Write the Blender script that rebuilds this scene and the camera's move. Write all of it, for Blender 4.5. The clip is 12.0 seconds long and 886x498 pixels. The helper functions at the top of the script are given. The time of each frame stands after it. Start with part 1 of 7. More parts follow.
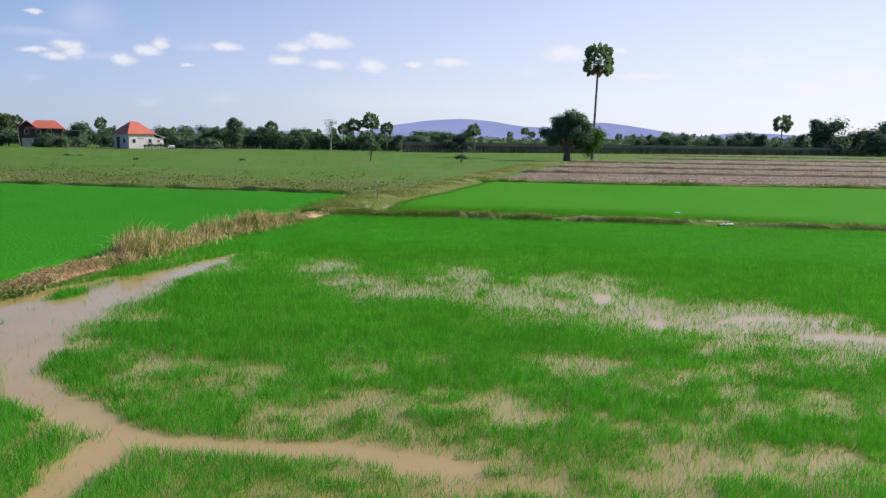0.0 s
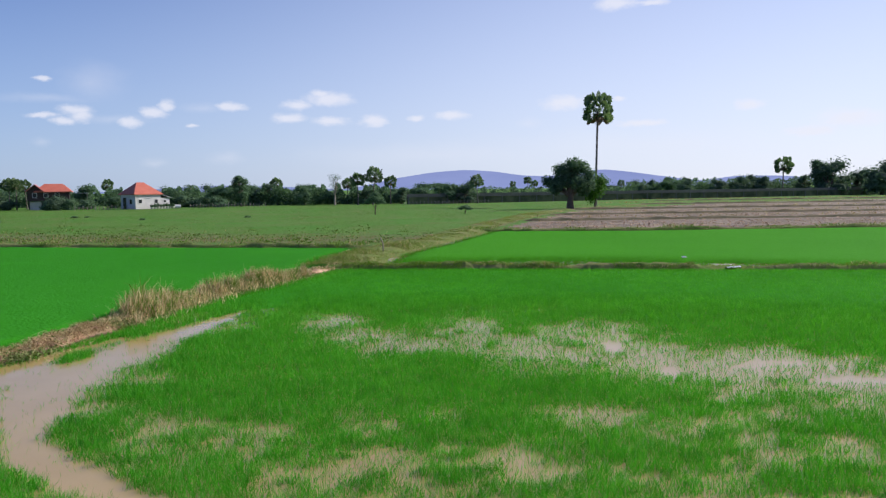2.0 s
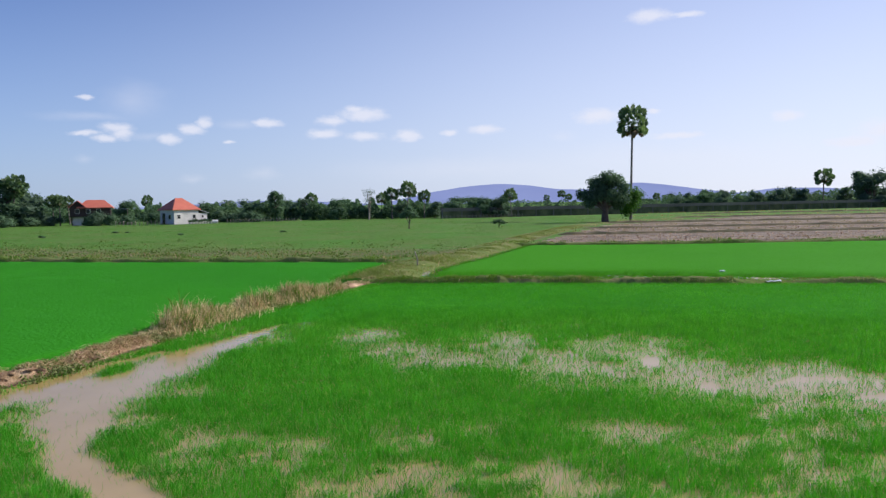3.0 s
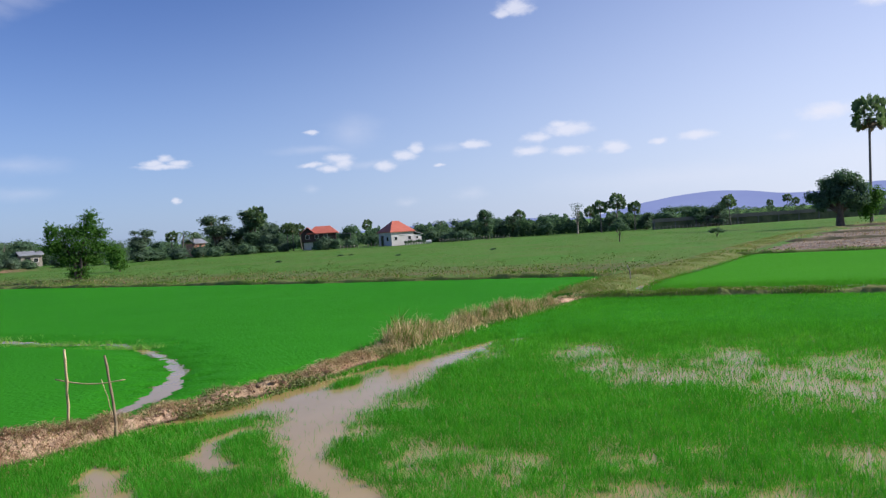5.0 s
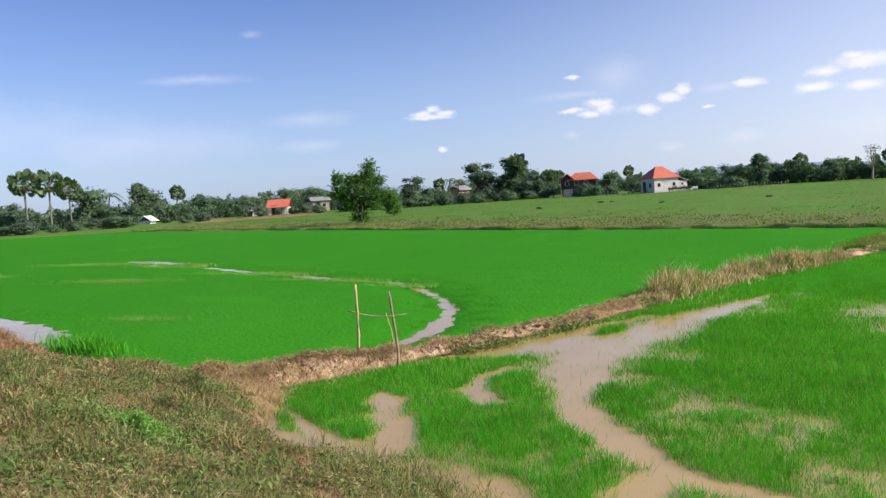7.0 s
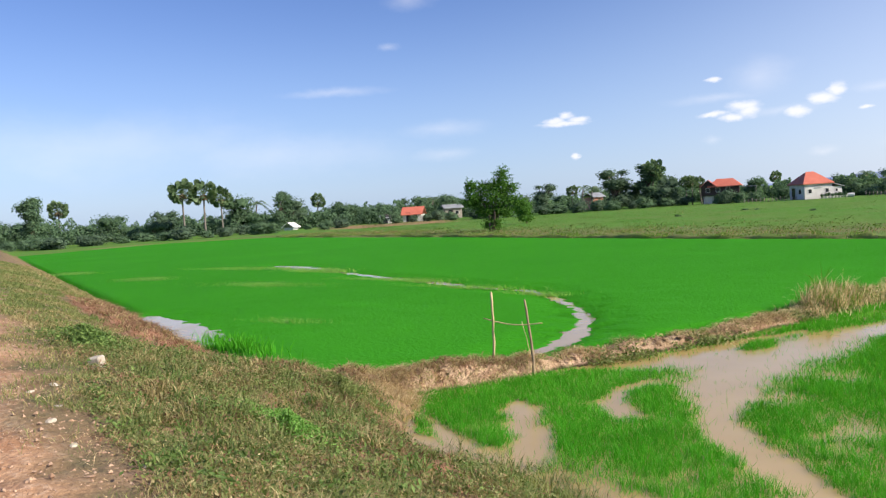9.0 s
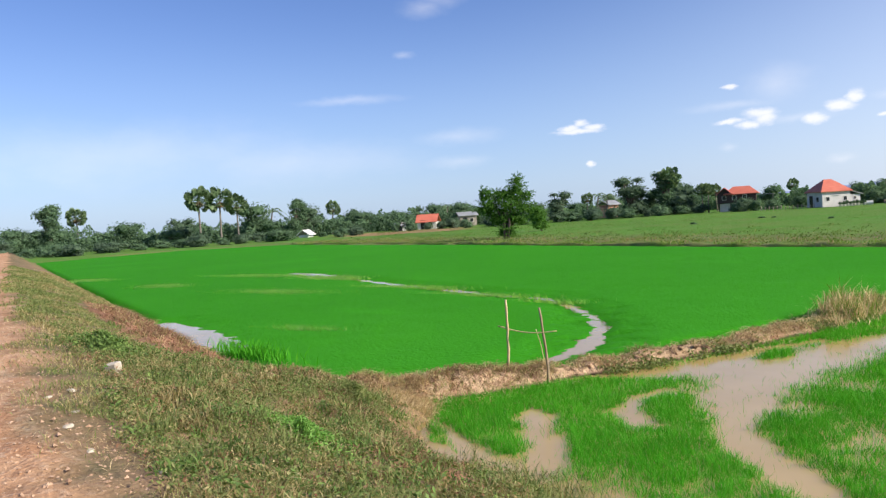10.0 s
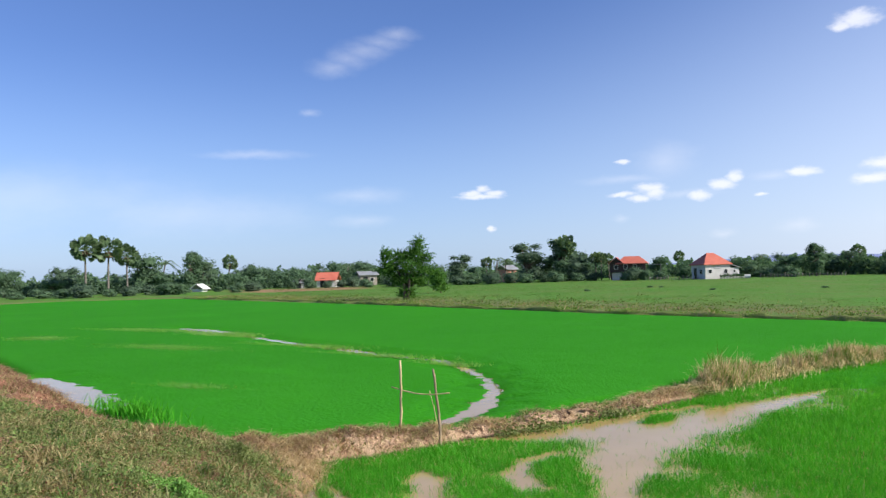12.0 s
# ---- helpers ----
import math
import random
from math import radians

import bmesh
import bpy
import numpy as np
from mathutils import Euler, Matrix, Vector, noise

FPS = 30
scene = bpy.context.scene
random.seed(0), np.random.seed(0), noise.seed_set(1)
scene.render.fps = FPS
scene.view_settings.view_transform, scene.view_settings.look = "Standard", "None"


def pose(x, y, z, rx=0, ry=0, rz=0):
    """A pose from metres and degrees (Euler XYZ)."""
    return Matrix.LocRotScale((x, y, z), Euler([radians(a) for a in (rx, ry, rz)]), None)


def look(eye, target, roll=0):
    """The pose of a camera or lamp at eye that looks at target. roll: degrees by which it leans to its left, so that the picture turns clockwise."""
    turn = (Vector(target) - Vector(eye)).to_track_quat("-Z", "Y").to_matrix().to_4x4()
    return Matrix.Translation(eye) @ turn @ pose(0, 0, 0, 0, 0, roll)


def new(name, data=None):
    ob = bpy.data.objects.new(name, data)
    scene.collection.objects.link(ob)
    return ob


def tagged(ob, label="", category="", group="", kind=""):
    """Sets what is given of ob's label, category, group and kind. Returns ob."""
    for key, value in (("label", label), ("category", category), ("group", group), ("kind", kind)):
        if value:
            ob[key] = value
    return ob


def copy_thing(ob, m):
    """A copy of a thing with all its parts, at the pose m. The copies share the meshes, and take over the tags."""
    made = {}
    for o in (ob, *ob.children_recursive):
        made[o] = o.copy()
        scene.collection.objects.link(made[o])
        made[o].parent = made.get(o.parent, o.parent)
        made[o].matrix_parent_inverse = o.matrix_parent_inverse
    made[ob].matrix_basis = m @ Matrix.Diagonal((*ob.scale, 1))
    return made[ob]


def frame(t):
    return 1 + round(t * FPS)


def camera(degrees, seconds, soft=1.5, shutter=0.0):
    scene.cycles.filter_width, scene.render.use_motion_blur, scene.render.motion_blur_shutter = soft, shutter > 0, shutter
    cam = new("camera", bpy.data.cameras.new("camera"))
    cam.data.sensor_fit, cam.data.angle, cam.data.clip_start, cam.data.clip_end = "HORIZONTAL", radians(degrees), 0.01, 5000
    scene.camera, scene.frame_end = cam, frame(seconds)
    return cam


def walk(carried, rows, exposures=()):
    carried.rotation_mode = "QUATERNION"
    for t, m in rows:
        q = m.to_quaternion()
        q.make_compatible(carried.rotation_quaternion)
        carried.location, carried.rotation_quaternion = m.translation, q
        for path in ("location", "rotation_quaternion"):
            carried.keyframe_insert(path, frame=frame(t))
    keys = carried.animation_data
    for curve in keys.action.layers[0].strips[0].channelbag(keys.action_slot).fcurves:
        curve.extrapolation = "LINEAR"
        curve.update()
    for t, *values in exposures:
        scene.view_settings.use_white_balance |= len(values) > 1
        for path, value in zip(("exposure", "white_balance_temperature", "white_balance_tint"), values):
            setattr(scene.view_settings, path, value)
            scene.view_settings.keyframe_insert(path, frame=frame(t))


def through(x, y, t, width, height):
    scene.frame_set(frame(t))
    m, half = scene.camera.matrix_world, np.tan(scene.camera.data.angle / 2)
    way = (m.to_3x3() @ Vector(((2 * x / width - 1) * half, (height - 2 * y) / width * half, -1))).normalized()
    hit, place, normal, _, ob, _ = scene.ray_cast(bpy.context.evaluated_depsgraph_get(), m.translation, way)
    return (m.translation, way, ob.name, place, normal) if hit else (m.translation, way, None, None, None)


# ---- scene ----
cam = camera(60.0, 12.0, soft=1.3, shutter=0.12)
# seconds, eye x y z, yaw to the left, pitch up, lean to the right
ROWS = [
    (0.0, 0.015, -0.002, 2.993, 0.000, -8.269, -1.006),
    (0.5, 0.026, 0.051, 2.998, 0.513, -6.625, -0.381),
    (1.0, -0.005, 0.134, 3.015, 0.632, -5.737, 0.065),
    (1.5, 0.021, 0.049, 3.011, 0.602, -4.931, 0.512),
    (2.0, 0.001, 0.062, 3.005, 0.447, -4.479, 0.729),
    (2.5, -0.006, 0.053, 2.998, 0.900, -4.042, 0.807),
    (3.0, -0.024, 0.062, 3.011, 2.945, -3.394, 1.022),
    (3.5, -0.064, 0.081, 3.012, 10.119, -2.977, 1.575),
    (3.7, -0.066, 0.080, 3.010, 13.600, -3.050, 1.750),
    (5.3, -0.066, 0.067, 2.999, 19.600, -1.330, 3.600),
    (5.5, -0.066, 0.065, 2.997, 21.141, -1.264, 3.674),
    (6.0, -0.125, 0.043, 3.027, 27.859, -1.850, 4.509),
    (6.5, -0.173, 0.049, 3.000, 33.880, -3.313, 4.143),
    (7.0, -0.203, 0.006, 2.985, 37.753, -4.328, 3.763),
    (7.5, -0.201, -0.035, 2.997, 42.116, -5.026, 3.876),
    (7.7, -0.210, -0.037, 2.998, 43.450, -5.100, 3.880),
    (9.5, -0.276, -0.051, 3.005, 48.111, -2.605, 3.879),
    (10.0, -0.265, -0.052, 3.005, 48.541, -2.504, 3.775),
    (10.5, -0.267, -0.047, 3.003, 48.643, -2.540, 3.566),
    (11.0, -0.257, -0.055, 2.999, 47.958, -0.250, 2.803),
    (11.5, -0.217, -0.086, 3.007, 46.523, 1.555, 2.188),
    (12.0, -0.173, -0.058, 3.000, 40.940, 1.647, 1.724),
]


def gaze(x, y, z, yaw, pitch, lean):
    a, b = radians(yaw), radians(pitch)
    ahead = Vector((-math.sin(a) * math.cos(b), math.cos(a) * math.cos(b), math.sin(b)))
    return look((x, y, z), Vector((x, y, z)) + 10 * ahead, -lean)


walk(cam, [(t, gaze(*row)) for t, *row in ROWS],
     exposures=[(0.0, 0.52, 6450, 12.0), (1.0, 0.46, 6300, 12.0), (3.5, 0.42, 6150, 12.5), (5.5, 0.43, 6100, 13.0), (6.5, 0.60, 6450, 12.5), (7.5, 0.78, 6750, 13.5), (9.5, 0.82, 6650, 9.5), (10.5, 0.82, 6600, 9.5), (12.0, 0.76, 6350, 9.5)])

# ---- daylight ----
SUN_AZ, SUN_EL = 68.0, 33.0          # degrees clockwise from +y, and above the horizon
SKY = 0.072
CLOUD = 8.8
world = bpy.data.worlds.new("world")
world.use_nodes = True
scene.world = world
wt = world.node_tree
wt.nodes.clear()


def wnode(kind, **inputs):
    n = wt.nodes.new(kind)
    for k, v in inputs.items():
        n.inputs[int(k[1:])].default_value = v
    return n


def wmath(op, a, b=None, c=None):
    n = wt.nodes.new("ShaderNodeMath")
    n.operation = op
    for i, v in enumerate((a, b, c)):
        if v is None:
            continue
        if isinstance(v, (int, float)):
            n.inputs[i].default_value = v
        else:
            wt.links.new(v, n.inputs[i])
    return n.outputs[0]


def wvec(op, a, b):
    n = wt.nodes.new("ShaderNodeVectorMath")
    n.operation = op
    for i, v in enumerate((a, b)):
        if isinstance(v, tuple):
            n.inputs[i].default_value = v
        else:
            wt.links.new(v, n.inputs[i])
    return n.outputs["Value"] if op == "DOT_PRODUCT" else n.outputs[0]


def smooth(x, lo, hi, top=1.0):
    n = wt.nodes.new("ShaderNodeMapRange")
    n.interpolation_type = "SMOOTHSTEP"
    wt.links.new(x, n.inputs[0])
    n.inputs[1].default_value, n.inputs[2].default_value, n.inputs[4].default_value = lo, hi, top
    return n.outputs[0]


sky = wt.nodes.new("ShaderNodeTexSky")
sky.sky_type = "NISHITA"
sky.sun_disc = False
sky.sun_elevation, sky.sun_rotation = radians(SUN_EL), radians(SUN_AZ)
sky.altitude, sky.air_density, sky.dust_density, sky.ozone_density = 0.0, 1.0, 0.6, 3.0
way_in = wt.nodes.new("ShaderNodeTexCoord").outputs["Generated"]
sep = wt.nodes.new("ShaderNodeSeparateXYZ")
wt.links.new(way_in, sep.inputs[0])
azim = wmath("MULTIPLY", wmath("ARCTAN2", sep.outputs[0], sep.outputs[1]), 180 / math.pi)
elev = wmath("MULTIPLY", wmath("ARCSINE", sep.outputs[2]), 180 / math.pi)
plate = wt.nodes.new("ShaderNodeCombineXYZ")
wt.links.new(azim, plate.inputs[0])
wt.links.new(elev, plate.inputs[1])
# cumulus: degrees to the right, degrees up, half width, half height
CUMULUS = [
    (-25.6, 5.55, 1.15, 0.42), (-26.4, 4.83, 0.85, 0.28), (-25.4, 5.15, 0.9, 0.5), (-27.6, 5.17, 1.0, 0.2), (-19.9, 5.97, 0.6, 0.5), (-20.7, 5.5, 1.0, 0.45), (-22.3, 4.81, 0.85, 0.36),
    (-15.6, 6.0, 1.1, 0.36), (-18.3, 4.62, 0.4, 0.16), (-8.6, 6.6, 1.8, 0.52), (-9.2, 6.95, 0.9, 0.4), (-11.0, 6.16, 1.1, 0.38), (-11.5, 5.25, 1.2, 0.38), (-8.6, 5.03, 1.4, 0.38), (-5.5, 5.03, 1.05, 0.5),
    (-2.3, 5.19, 0.62, 0.27), (0.3, 5.36, 1.25, 0.36), (8.6, 6.14, 1.8, 0.55), (12.5, 6.29, 0.6, 0.18), (14.0, 4.5, 1.9, 0.28), (12.2, 12.82, 1.6, 0.5), (14.8, 12.72, 1.3, 0.22), (21.2, 5.49, 1.1, 0.42),
    (27.4, 4.3, 2.3, 0.7), (25.2, 3.59, 1.9, 0.4), (-12.0, 15.5, 1.4, 0.6), (-12.9, 15.15, 0.8, 0.36), (-37.8, 6.0, 0.5, 0.32), (-38.7, 5.7, 0.9, 0.26), (-37.0, 5.65, 0.8, 0.28), (-38.1, 5.45, 1.9, 0.20), (-37.3, 3.0, 0.35, 0.26), (-27.6, 7.52, 0.55, 0.17),
]
WISPS = [
    (-24.6, 7.4, 1.9, 1.3), (-27.4, 6.25, 3.0, 0.35), (-23.3, 5.0, 2.2, 0.3), (-17.6, 5.9, 1.4, 0.35), (-16.0, 2.4, 1.2, 0.45), (-20.9, 2.1, 0.9, 0.3), (-27.8, 3.4, 0.6, 0.3), (6.1, 4.7, 1.0, 0.4),
    (-47.0, 5.75, 2.9, 0.6), (-46.8, 3.9, 2.4, 0.5), (-55.0, 8.8, 3.6, 0.3), (-50.6, 11.8, 0.8, 0.28), (-48.8, 15.0, 1.7, 0.7), (-47.6, 15.6, 1.7, 0.75), (-46.4, 16.2, 1.8, 0.7), (-45.2, 16.8, 1.7, 0.6), (-44.0, 17.3, 1.5, 0.5),
    (-72.0, 5.5, 13.0, 2.2), (-59.0, 4.6, 8.0, 1.6), (14.0, 3.0, 14.0, 1.2), (-1.0, 2.6, 10.0, 0.9),
]


swirl = wt.nodes.new("ShaderNodeTexNoise")
swirl.inputs["Scale"].default_value, swirl.inputs["Detail"].default_value, swirl.inputs["Roughness"].default_value = 0.9, 6.0, 0.62
wt.links.new(wvec("MULTIPLY", plate.outputs[0], (0.8, 1.3, 1)), swirl.inputs["Vector"])
bent = wvec("ADD", plate.outputs[0], wvec("MULTIPLY", wvec("SUBTRACT", swirl.outputs["Color"], (0.5, 0.5, 0.5)), (1.15, 0.55, 0.0)))


def bank_of(rows):
    low = None
    for a, e, w, h in rows:
        d = wvec("MULTIPLY", wvec("SUBTRACT", bent, (a, e, 0)), (1 / w, 1 / h, 0))
        q = wvec("DOT_PRODUCT", d, d)
        low = q if low is None else wmath("MINIMUM", low, q)
    return wmath("SUBTRACT", 1.0, wmath("SQRT", low))


def wnoise(stretch, scale, detail):
    n = wt.nodes.new("ShaderNodeTexNoise")
    n.inputs["Scale"].default_value, n.inputs["Detail"].default_value, n.inputs["Roughness"].default_value = scale, detail, 0.6
    wt.links.new(wvec("MULTIPLY", plate.outputs[0], stretch), n.inputs["Vector"])
    return wmath("SUBTRACT", n.outputs["Fac"], 0.5)


puffs = wmath("ADD", bank_of(CUMULUS), wmath("MULTIPLY", wnoise((0.7, 1.3, 1), 1.3, 6), 1.15))
thin = wmath("ADD", bank_of(WISPS), wmath("MULTIPLY", wnoise((0.4, 0.8, 1), 0.5, 4), 1.15))
cover = wmath("MAXIMUM", smooth(puffs, -0.30, 0.80, 0.74), smooth(thin, -0.5, 1.5, 0.26))
# bright air low over the horizon, strongest towards the sun
glow_way = wvec("DOT_PRODUCT", way_in, (math.sin(radians(SUN_AZ)), math.cos(radians(SUN_AZ)), 0.25))
sunward = smooth(glow_way, -0.50, 0.85)
lifted = wmath("DIVIDE", elev, wmath("ADD", wmath("MULTIPLY", sunward, 0.75), 0.6))
haze = wmath("MULTIPLY", smooth(lifted, 28.0, -8.0), wmath("ADD", wmath("MULTIPLY", sunward, 0.31), 0.60))
tint = wt.nodes.new("ShaderNodeMix")
tint.data_type, tint.blend_type = "RGBA", "MULTIPLY"
tint.inputs["Factor"].default_value = 1.0
tint.inputs["B"].default_value = (0.78, 0.87, 1.22, 1)
wt.links.new(sky.outputs[0], tint.inputs["A"])
airy = wt.nodes.new("ShaderNodeMix")
airy.data_type = "RGBA"
air = wt.nodes.new("ShaderNodeMix")
air.data_type = "RGBA"
air.inputs["A"].default_value = (4.5, 6.1, 8.6, 1)
air.inputs["B"].default_value = (9.7, 9.9, 10.6, 1)
wt.links.new(sunward, air.inputs["Factor"])
wt.links.new(air.outputs["Result"], airy.inputs["B"])
wt.links.new(haze, airy.inputs["Factor"])
wt.links.new(tint.outputs["Result"], airy.inputs["A"])
cloudy = wt.nodes.new("ShaderNodeMix")
cloudy.data_type = "RGBA"
cloudy.inputs["B"].default_value = (CLOUD * 1.01, CLOUD, CLOUD * 1.05, 1)
wt.links.new(cover, cloudy.inputs["Factor"])
wt.links.new(airy.outputs["Result"], cloudy.inputs["A"])
back = wt.nodes.new("ShaderNodeBackground")
back.inputs["Strength"].default_value = SKY
wt.links.new(cloudy.outputs["Result"], back.inputs["Color"])
wt.links.new(back.outputs[0], wt.nodes.new("ShaderNodeOutputWorld").inputs["Surface"])

lamp = bpy.data.lights.new("sun", "SUN")
lamp.energy, lamp.angle, lamp.color = 4.8, radians(0.6), (1.0, 0.92, 0.78)
sun = new("sun", lamp)
sa, se = radians(SUN_AZ), radians(SUN_EL)
sun.matrix_world = look((math.sin(sa) * math.cos(se) * 50, math.cos(sa) * math.cos(se) * 50, math.sin(se) * 50), (0, 0, 0))

# ---- materials ----


class Mat:
    """A small builder for node materials."""

    def __init__(self, name):
        self.m = bpy.data.materials.new(name)
        self.m.use_nodes = True
        self.t = self.m.node_tree
        self.t.nodes.clear()
        self.out = self.t.nodes.new("ShaderNodeOutputMaterial")
        self.geo = self.t.nodes.new("ShaderNodeNewGeometry")
        self.pos = self.geo.outputs["Position"]

    def put(self, v, socket):
        if isinstance(v, (int, float, tuple)):
            socket.default_value = v
        else:
            self.t.links.new(v, socket)

    def math(self, op, a, b=0.0):
        n = self.t.nodes.new("ShaderNodeMath")
        n.operation = op
        self.put(a, n.inputs[0]), self.put(b, n.inputs[1])
        return n.outputs[0]

    def noise(self, scale, detail=4.0, stretch=None, rough=0.55, local=False):
        n = self.t.nodes.new("ShaderNodeTexNoise")
        n.inputs["Scale"].default_value, n.inputs["Detail"].default_value, n.inputs["Roughness"].default_value = scale, detail, rough
        src = self.t.nodes.new("ShaderNodeTexCoord").outputs["Object"] if local else self.pos
        if stretch:
            v = self.t.nodes.new("ShaderNodeVectorMath")
            v.operation = "MULTIPLY"
            self.put(src, v.inputs[0]), self.put(stretch, v.inputs[1])
            src = v.outputs[0]
        self.put(src, n.inputs["Vector"])
        return n.outputs["Fac"]

    def ramp(self, x, *stops):
        n = self.t.nodes.new("ShaderNodeValToRGB")
        e = n.color_ramp.elements
        while len(e) < len(stops):
            e.new(0.5)
        for el, (p, c) in zip(e, stops):
            el.position, el.color = p, (*c, 1) if len(c) == 3 else c
        self.put(x, n.inputs[0])
        return n.outputs[0]

    def range(self, x, lo, hi, a=0.0, b=1.0):
        n = self.t.nodes.new("ShaderNodeMapRange")
        self.put(x, n.inputs[0])
        for i, v in enumerate((lo, hi, a, b)):
            n.inputs[i + 1].default_value = v
        return n.outputs[0]

    def mix(self, f, a, b, how="MIX"):
        n = self.t.nodes.new("ShaderNodeMix")
        n.data_type, n.blend_type = "RGBA", how
        for v, k in ((f, "Factor"), (a, "A"), (b, "B")):
            if isinstance(v, tuple) and len(v) == 3:
                v = (*v, 1)
            self.put(v, n.inputs[k])
        return n.outputs["Result"]

    def attr(self, name):
        n = self.t.nodes.new("ShaderNodeAttribute")
        n.attribute_name = name
        return n.outputs["Fac"]

    def island(self):
        return self.geo.outputs["Random Per Island"]

    def each(self):
        return self.t.nodes.new("ShaderNodeObjectInfo").outputs["Random"]

    def bump(self, h, strength, distance=0.02):
        n = self.t.nodes.new("ShaderNodeBump")
        n.inputs["Strength"].default_value, n.inputs["Distance"].default_value = strength, distance
        self.put(h, n.inputs["Height"])
        return n.outputs[0]

    def done(self, colour, rough=0.8, metal=0.0, normal=None, spec=0.5, ior=1.45, through=0.0, through_tint=None):
        p = self.t.nodes.new("ShaderNodeBsdfPrincipled")
        if isinstance(colour, tuple) and len(colour) == 3:
            colour = (*colour, 1)
        self.put(colour, p.inputs["Base Color"]), self.put(rough, p.inputs["Roughness"])
        p.inputs["Metallic"].default_value, p.inputs["IOR"].default_value = metal, ior
        p.inputs["Specular IOR Level"].default_value = spec
        if normal is not None:
            self.put(normal, p.inputs["Normal"])
        last = p.outputs[0]
        if through:
            tr = self.t.nodes.new("ShaderNodeBsdfTranslucent")
            self.put(colour if through_tint is None else self.mix(1.0, colour, through_tint, "MULTIPLY"), tr.inputs["Color"])
            ms = self.t.nodes.new("ShaderNodeMixShader")
            ms.inputs[0].default_value = through
            self.put(last, ms.inputs[1]), self.put(tr.outputs[0], ms.inputs[2])
            last = ms.outputs[0]
        self.put(last, self.out.inputs["Surface"])
        return self.m


def leafy(name, dark, mid, pale, patch=0.3, through=0.35, rough=0.6, spec=0.25, tint=(1.2, 1.25, 0.5), fine=0.35, massed=0.0):
    a = Mat(name)
    c = a.ramp(a.island(), (0.0, dark), (0.55, mid), (1.0, pale))
    c = a.mix(a.range(a.noise(patch, 3), 0.35, 0.65, 0.0, 0.45), c, dark)
    c = a.mix(a.range(a.noise(patch * 7, 3), 0.45, 0.7, 0.0, fine), c, tuple(v * 0.6 for v in dark))
    turned = None
    if massed:                       # leaves that stand as one mass shade by the mass more than by each blade
        v = a.t.nodes.new("ShaderNodeMix")
        v.data_type = "VECTOR"
        v.inputs["Factor"].default_value = massed
        a.put(a.geo.outputs["Normal"], v.inputs[4]), a.put((0.0, 0.0, 1.0), v.inputs[5])
        n = a.t.nodes.new("ShaderNodeVectorMath")
        n.operation = "NORMALIZE"
        a.put(v.outputs[1], n.inputs[0])
        turned = n.outputs[0]
    return a.done(c, rough, normal=turned, spec=spec, through=through, through_tint=tint)


def rough_plain(name, one, two, scale, rough=0.85, bump=0.3, fine=30.0, metal=0.0, local=False):
    a = Mat(name)
    c = a.mix(a.range(a.noise(scale, 5, local=local), 0.3, 0.7), one, two)
    c = a.mix(a.range(a.noise(fine, 3, local=local), 0.4, 0.75, 0.0, 0.35), c, tuple(v * 0.55 for v in one))
    return a.done(c, rough, metal=metal, normal=a.bump(a.noise(fine, 4, local=local), bump, 0.02))


RICE = leafy("rice_leaf", (0.036, 0.215, 0.010), (0.068, 0.345, 0.018), (0.15, 0.47, 0.055), patch=0.25, through=0.45, spec=0.06, massed=0.4)
RICE_PALE = leafy("rice_leaf_pale", (0.18, 0.42, 0.07), (0.28, 0.52, 0.14), (0.42, 0.60, 0.26), patch=0.4, through=0.55, spec=0.05, massed=0.8)
RICE_EAST = leafy("rice_leaf_yellowish", (0.044, 0.225, 0.007), (0.052, 0.243, 0.008), (0.062, 0.262, 0.011), patch=0.12, through=0.22, spec=0.03, fine=0.05, massed=0.95)
RICE_FAR = leafy("rice_leaf_far", (0.026, 0.196, 0.008), (0.031, 0.212, 0.009), (0.038, 0.230, 0.012), patch=0.12, through=0.22, spec=0.03, fine=0.05, massed=0.95)
GRASS = leafy("verge_grass", (0.096, 0.126, 0.040), (0.182, 0.236, 0.075), (0.32, 0.34, 0.14), patch=0.8, through=0.35, spec=0.15, massed=0.3)
WEED = leafy("weed_leaf", (0.075, 0.125, 0.035), (0.14, 0.235, 0.06), (0.24, 0.35, 0.10), patch=1.2, through=0.35)
STRAW = leafy("dry_straw", (0.36, 0.25, 0.12), (0.64, 0.48, 0.26), (0.82, 0.68, 0.42), patch=0.9, through=0.42, spec=0.15, tint=(1.0, 1.0, 0.9), massed=0.4)
PALE_STRAW = leafy("pale_straw", (0.46, 0.36, 0.16), (0.72, 0.58, 0.31), (0.90, 0.78, 0.48), patch=0.9, through=0.35, spec=0.15, tint=(1.0, 1.0, 0.9), massed=0.45)
VERGE_LEAF = leafy("olive_weed_leaf", (0.105, 0.13, 0.045), (0.195, 0.235, 0.085), (0.34, 0.34, 0.16), patch=1.3, through=0.3, spec=0.15)
BRIGHT_WEED = leafy("bright_weed_leaf", (0.10, 0.23, 0.045), (0.18, 0.38, 0.075), (0.30, 0.50, 0.14), patch=1.5, through=0.4)
DRY_GRASS = leafy("dull_dry_grass", (0.22, 0.18, 0.085), (0.38, 0.31, 0.16), (0.56, 0.48, 0.28), patch=0.9, through=0.35, spec=0.1)
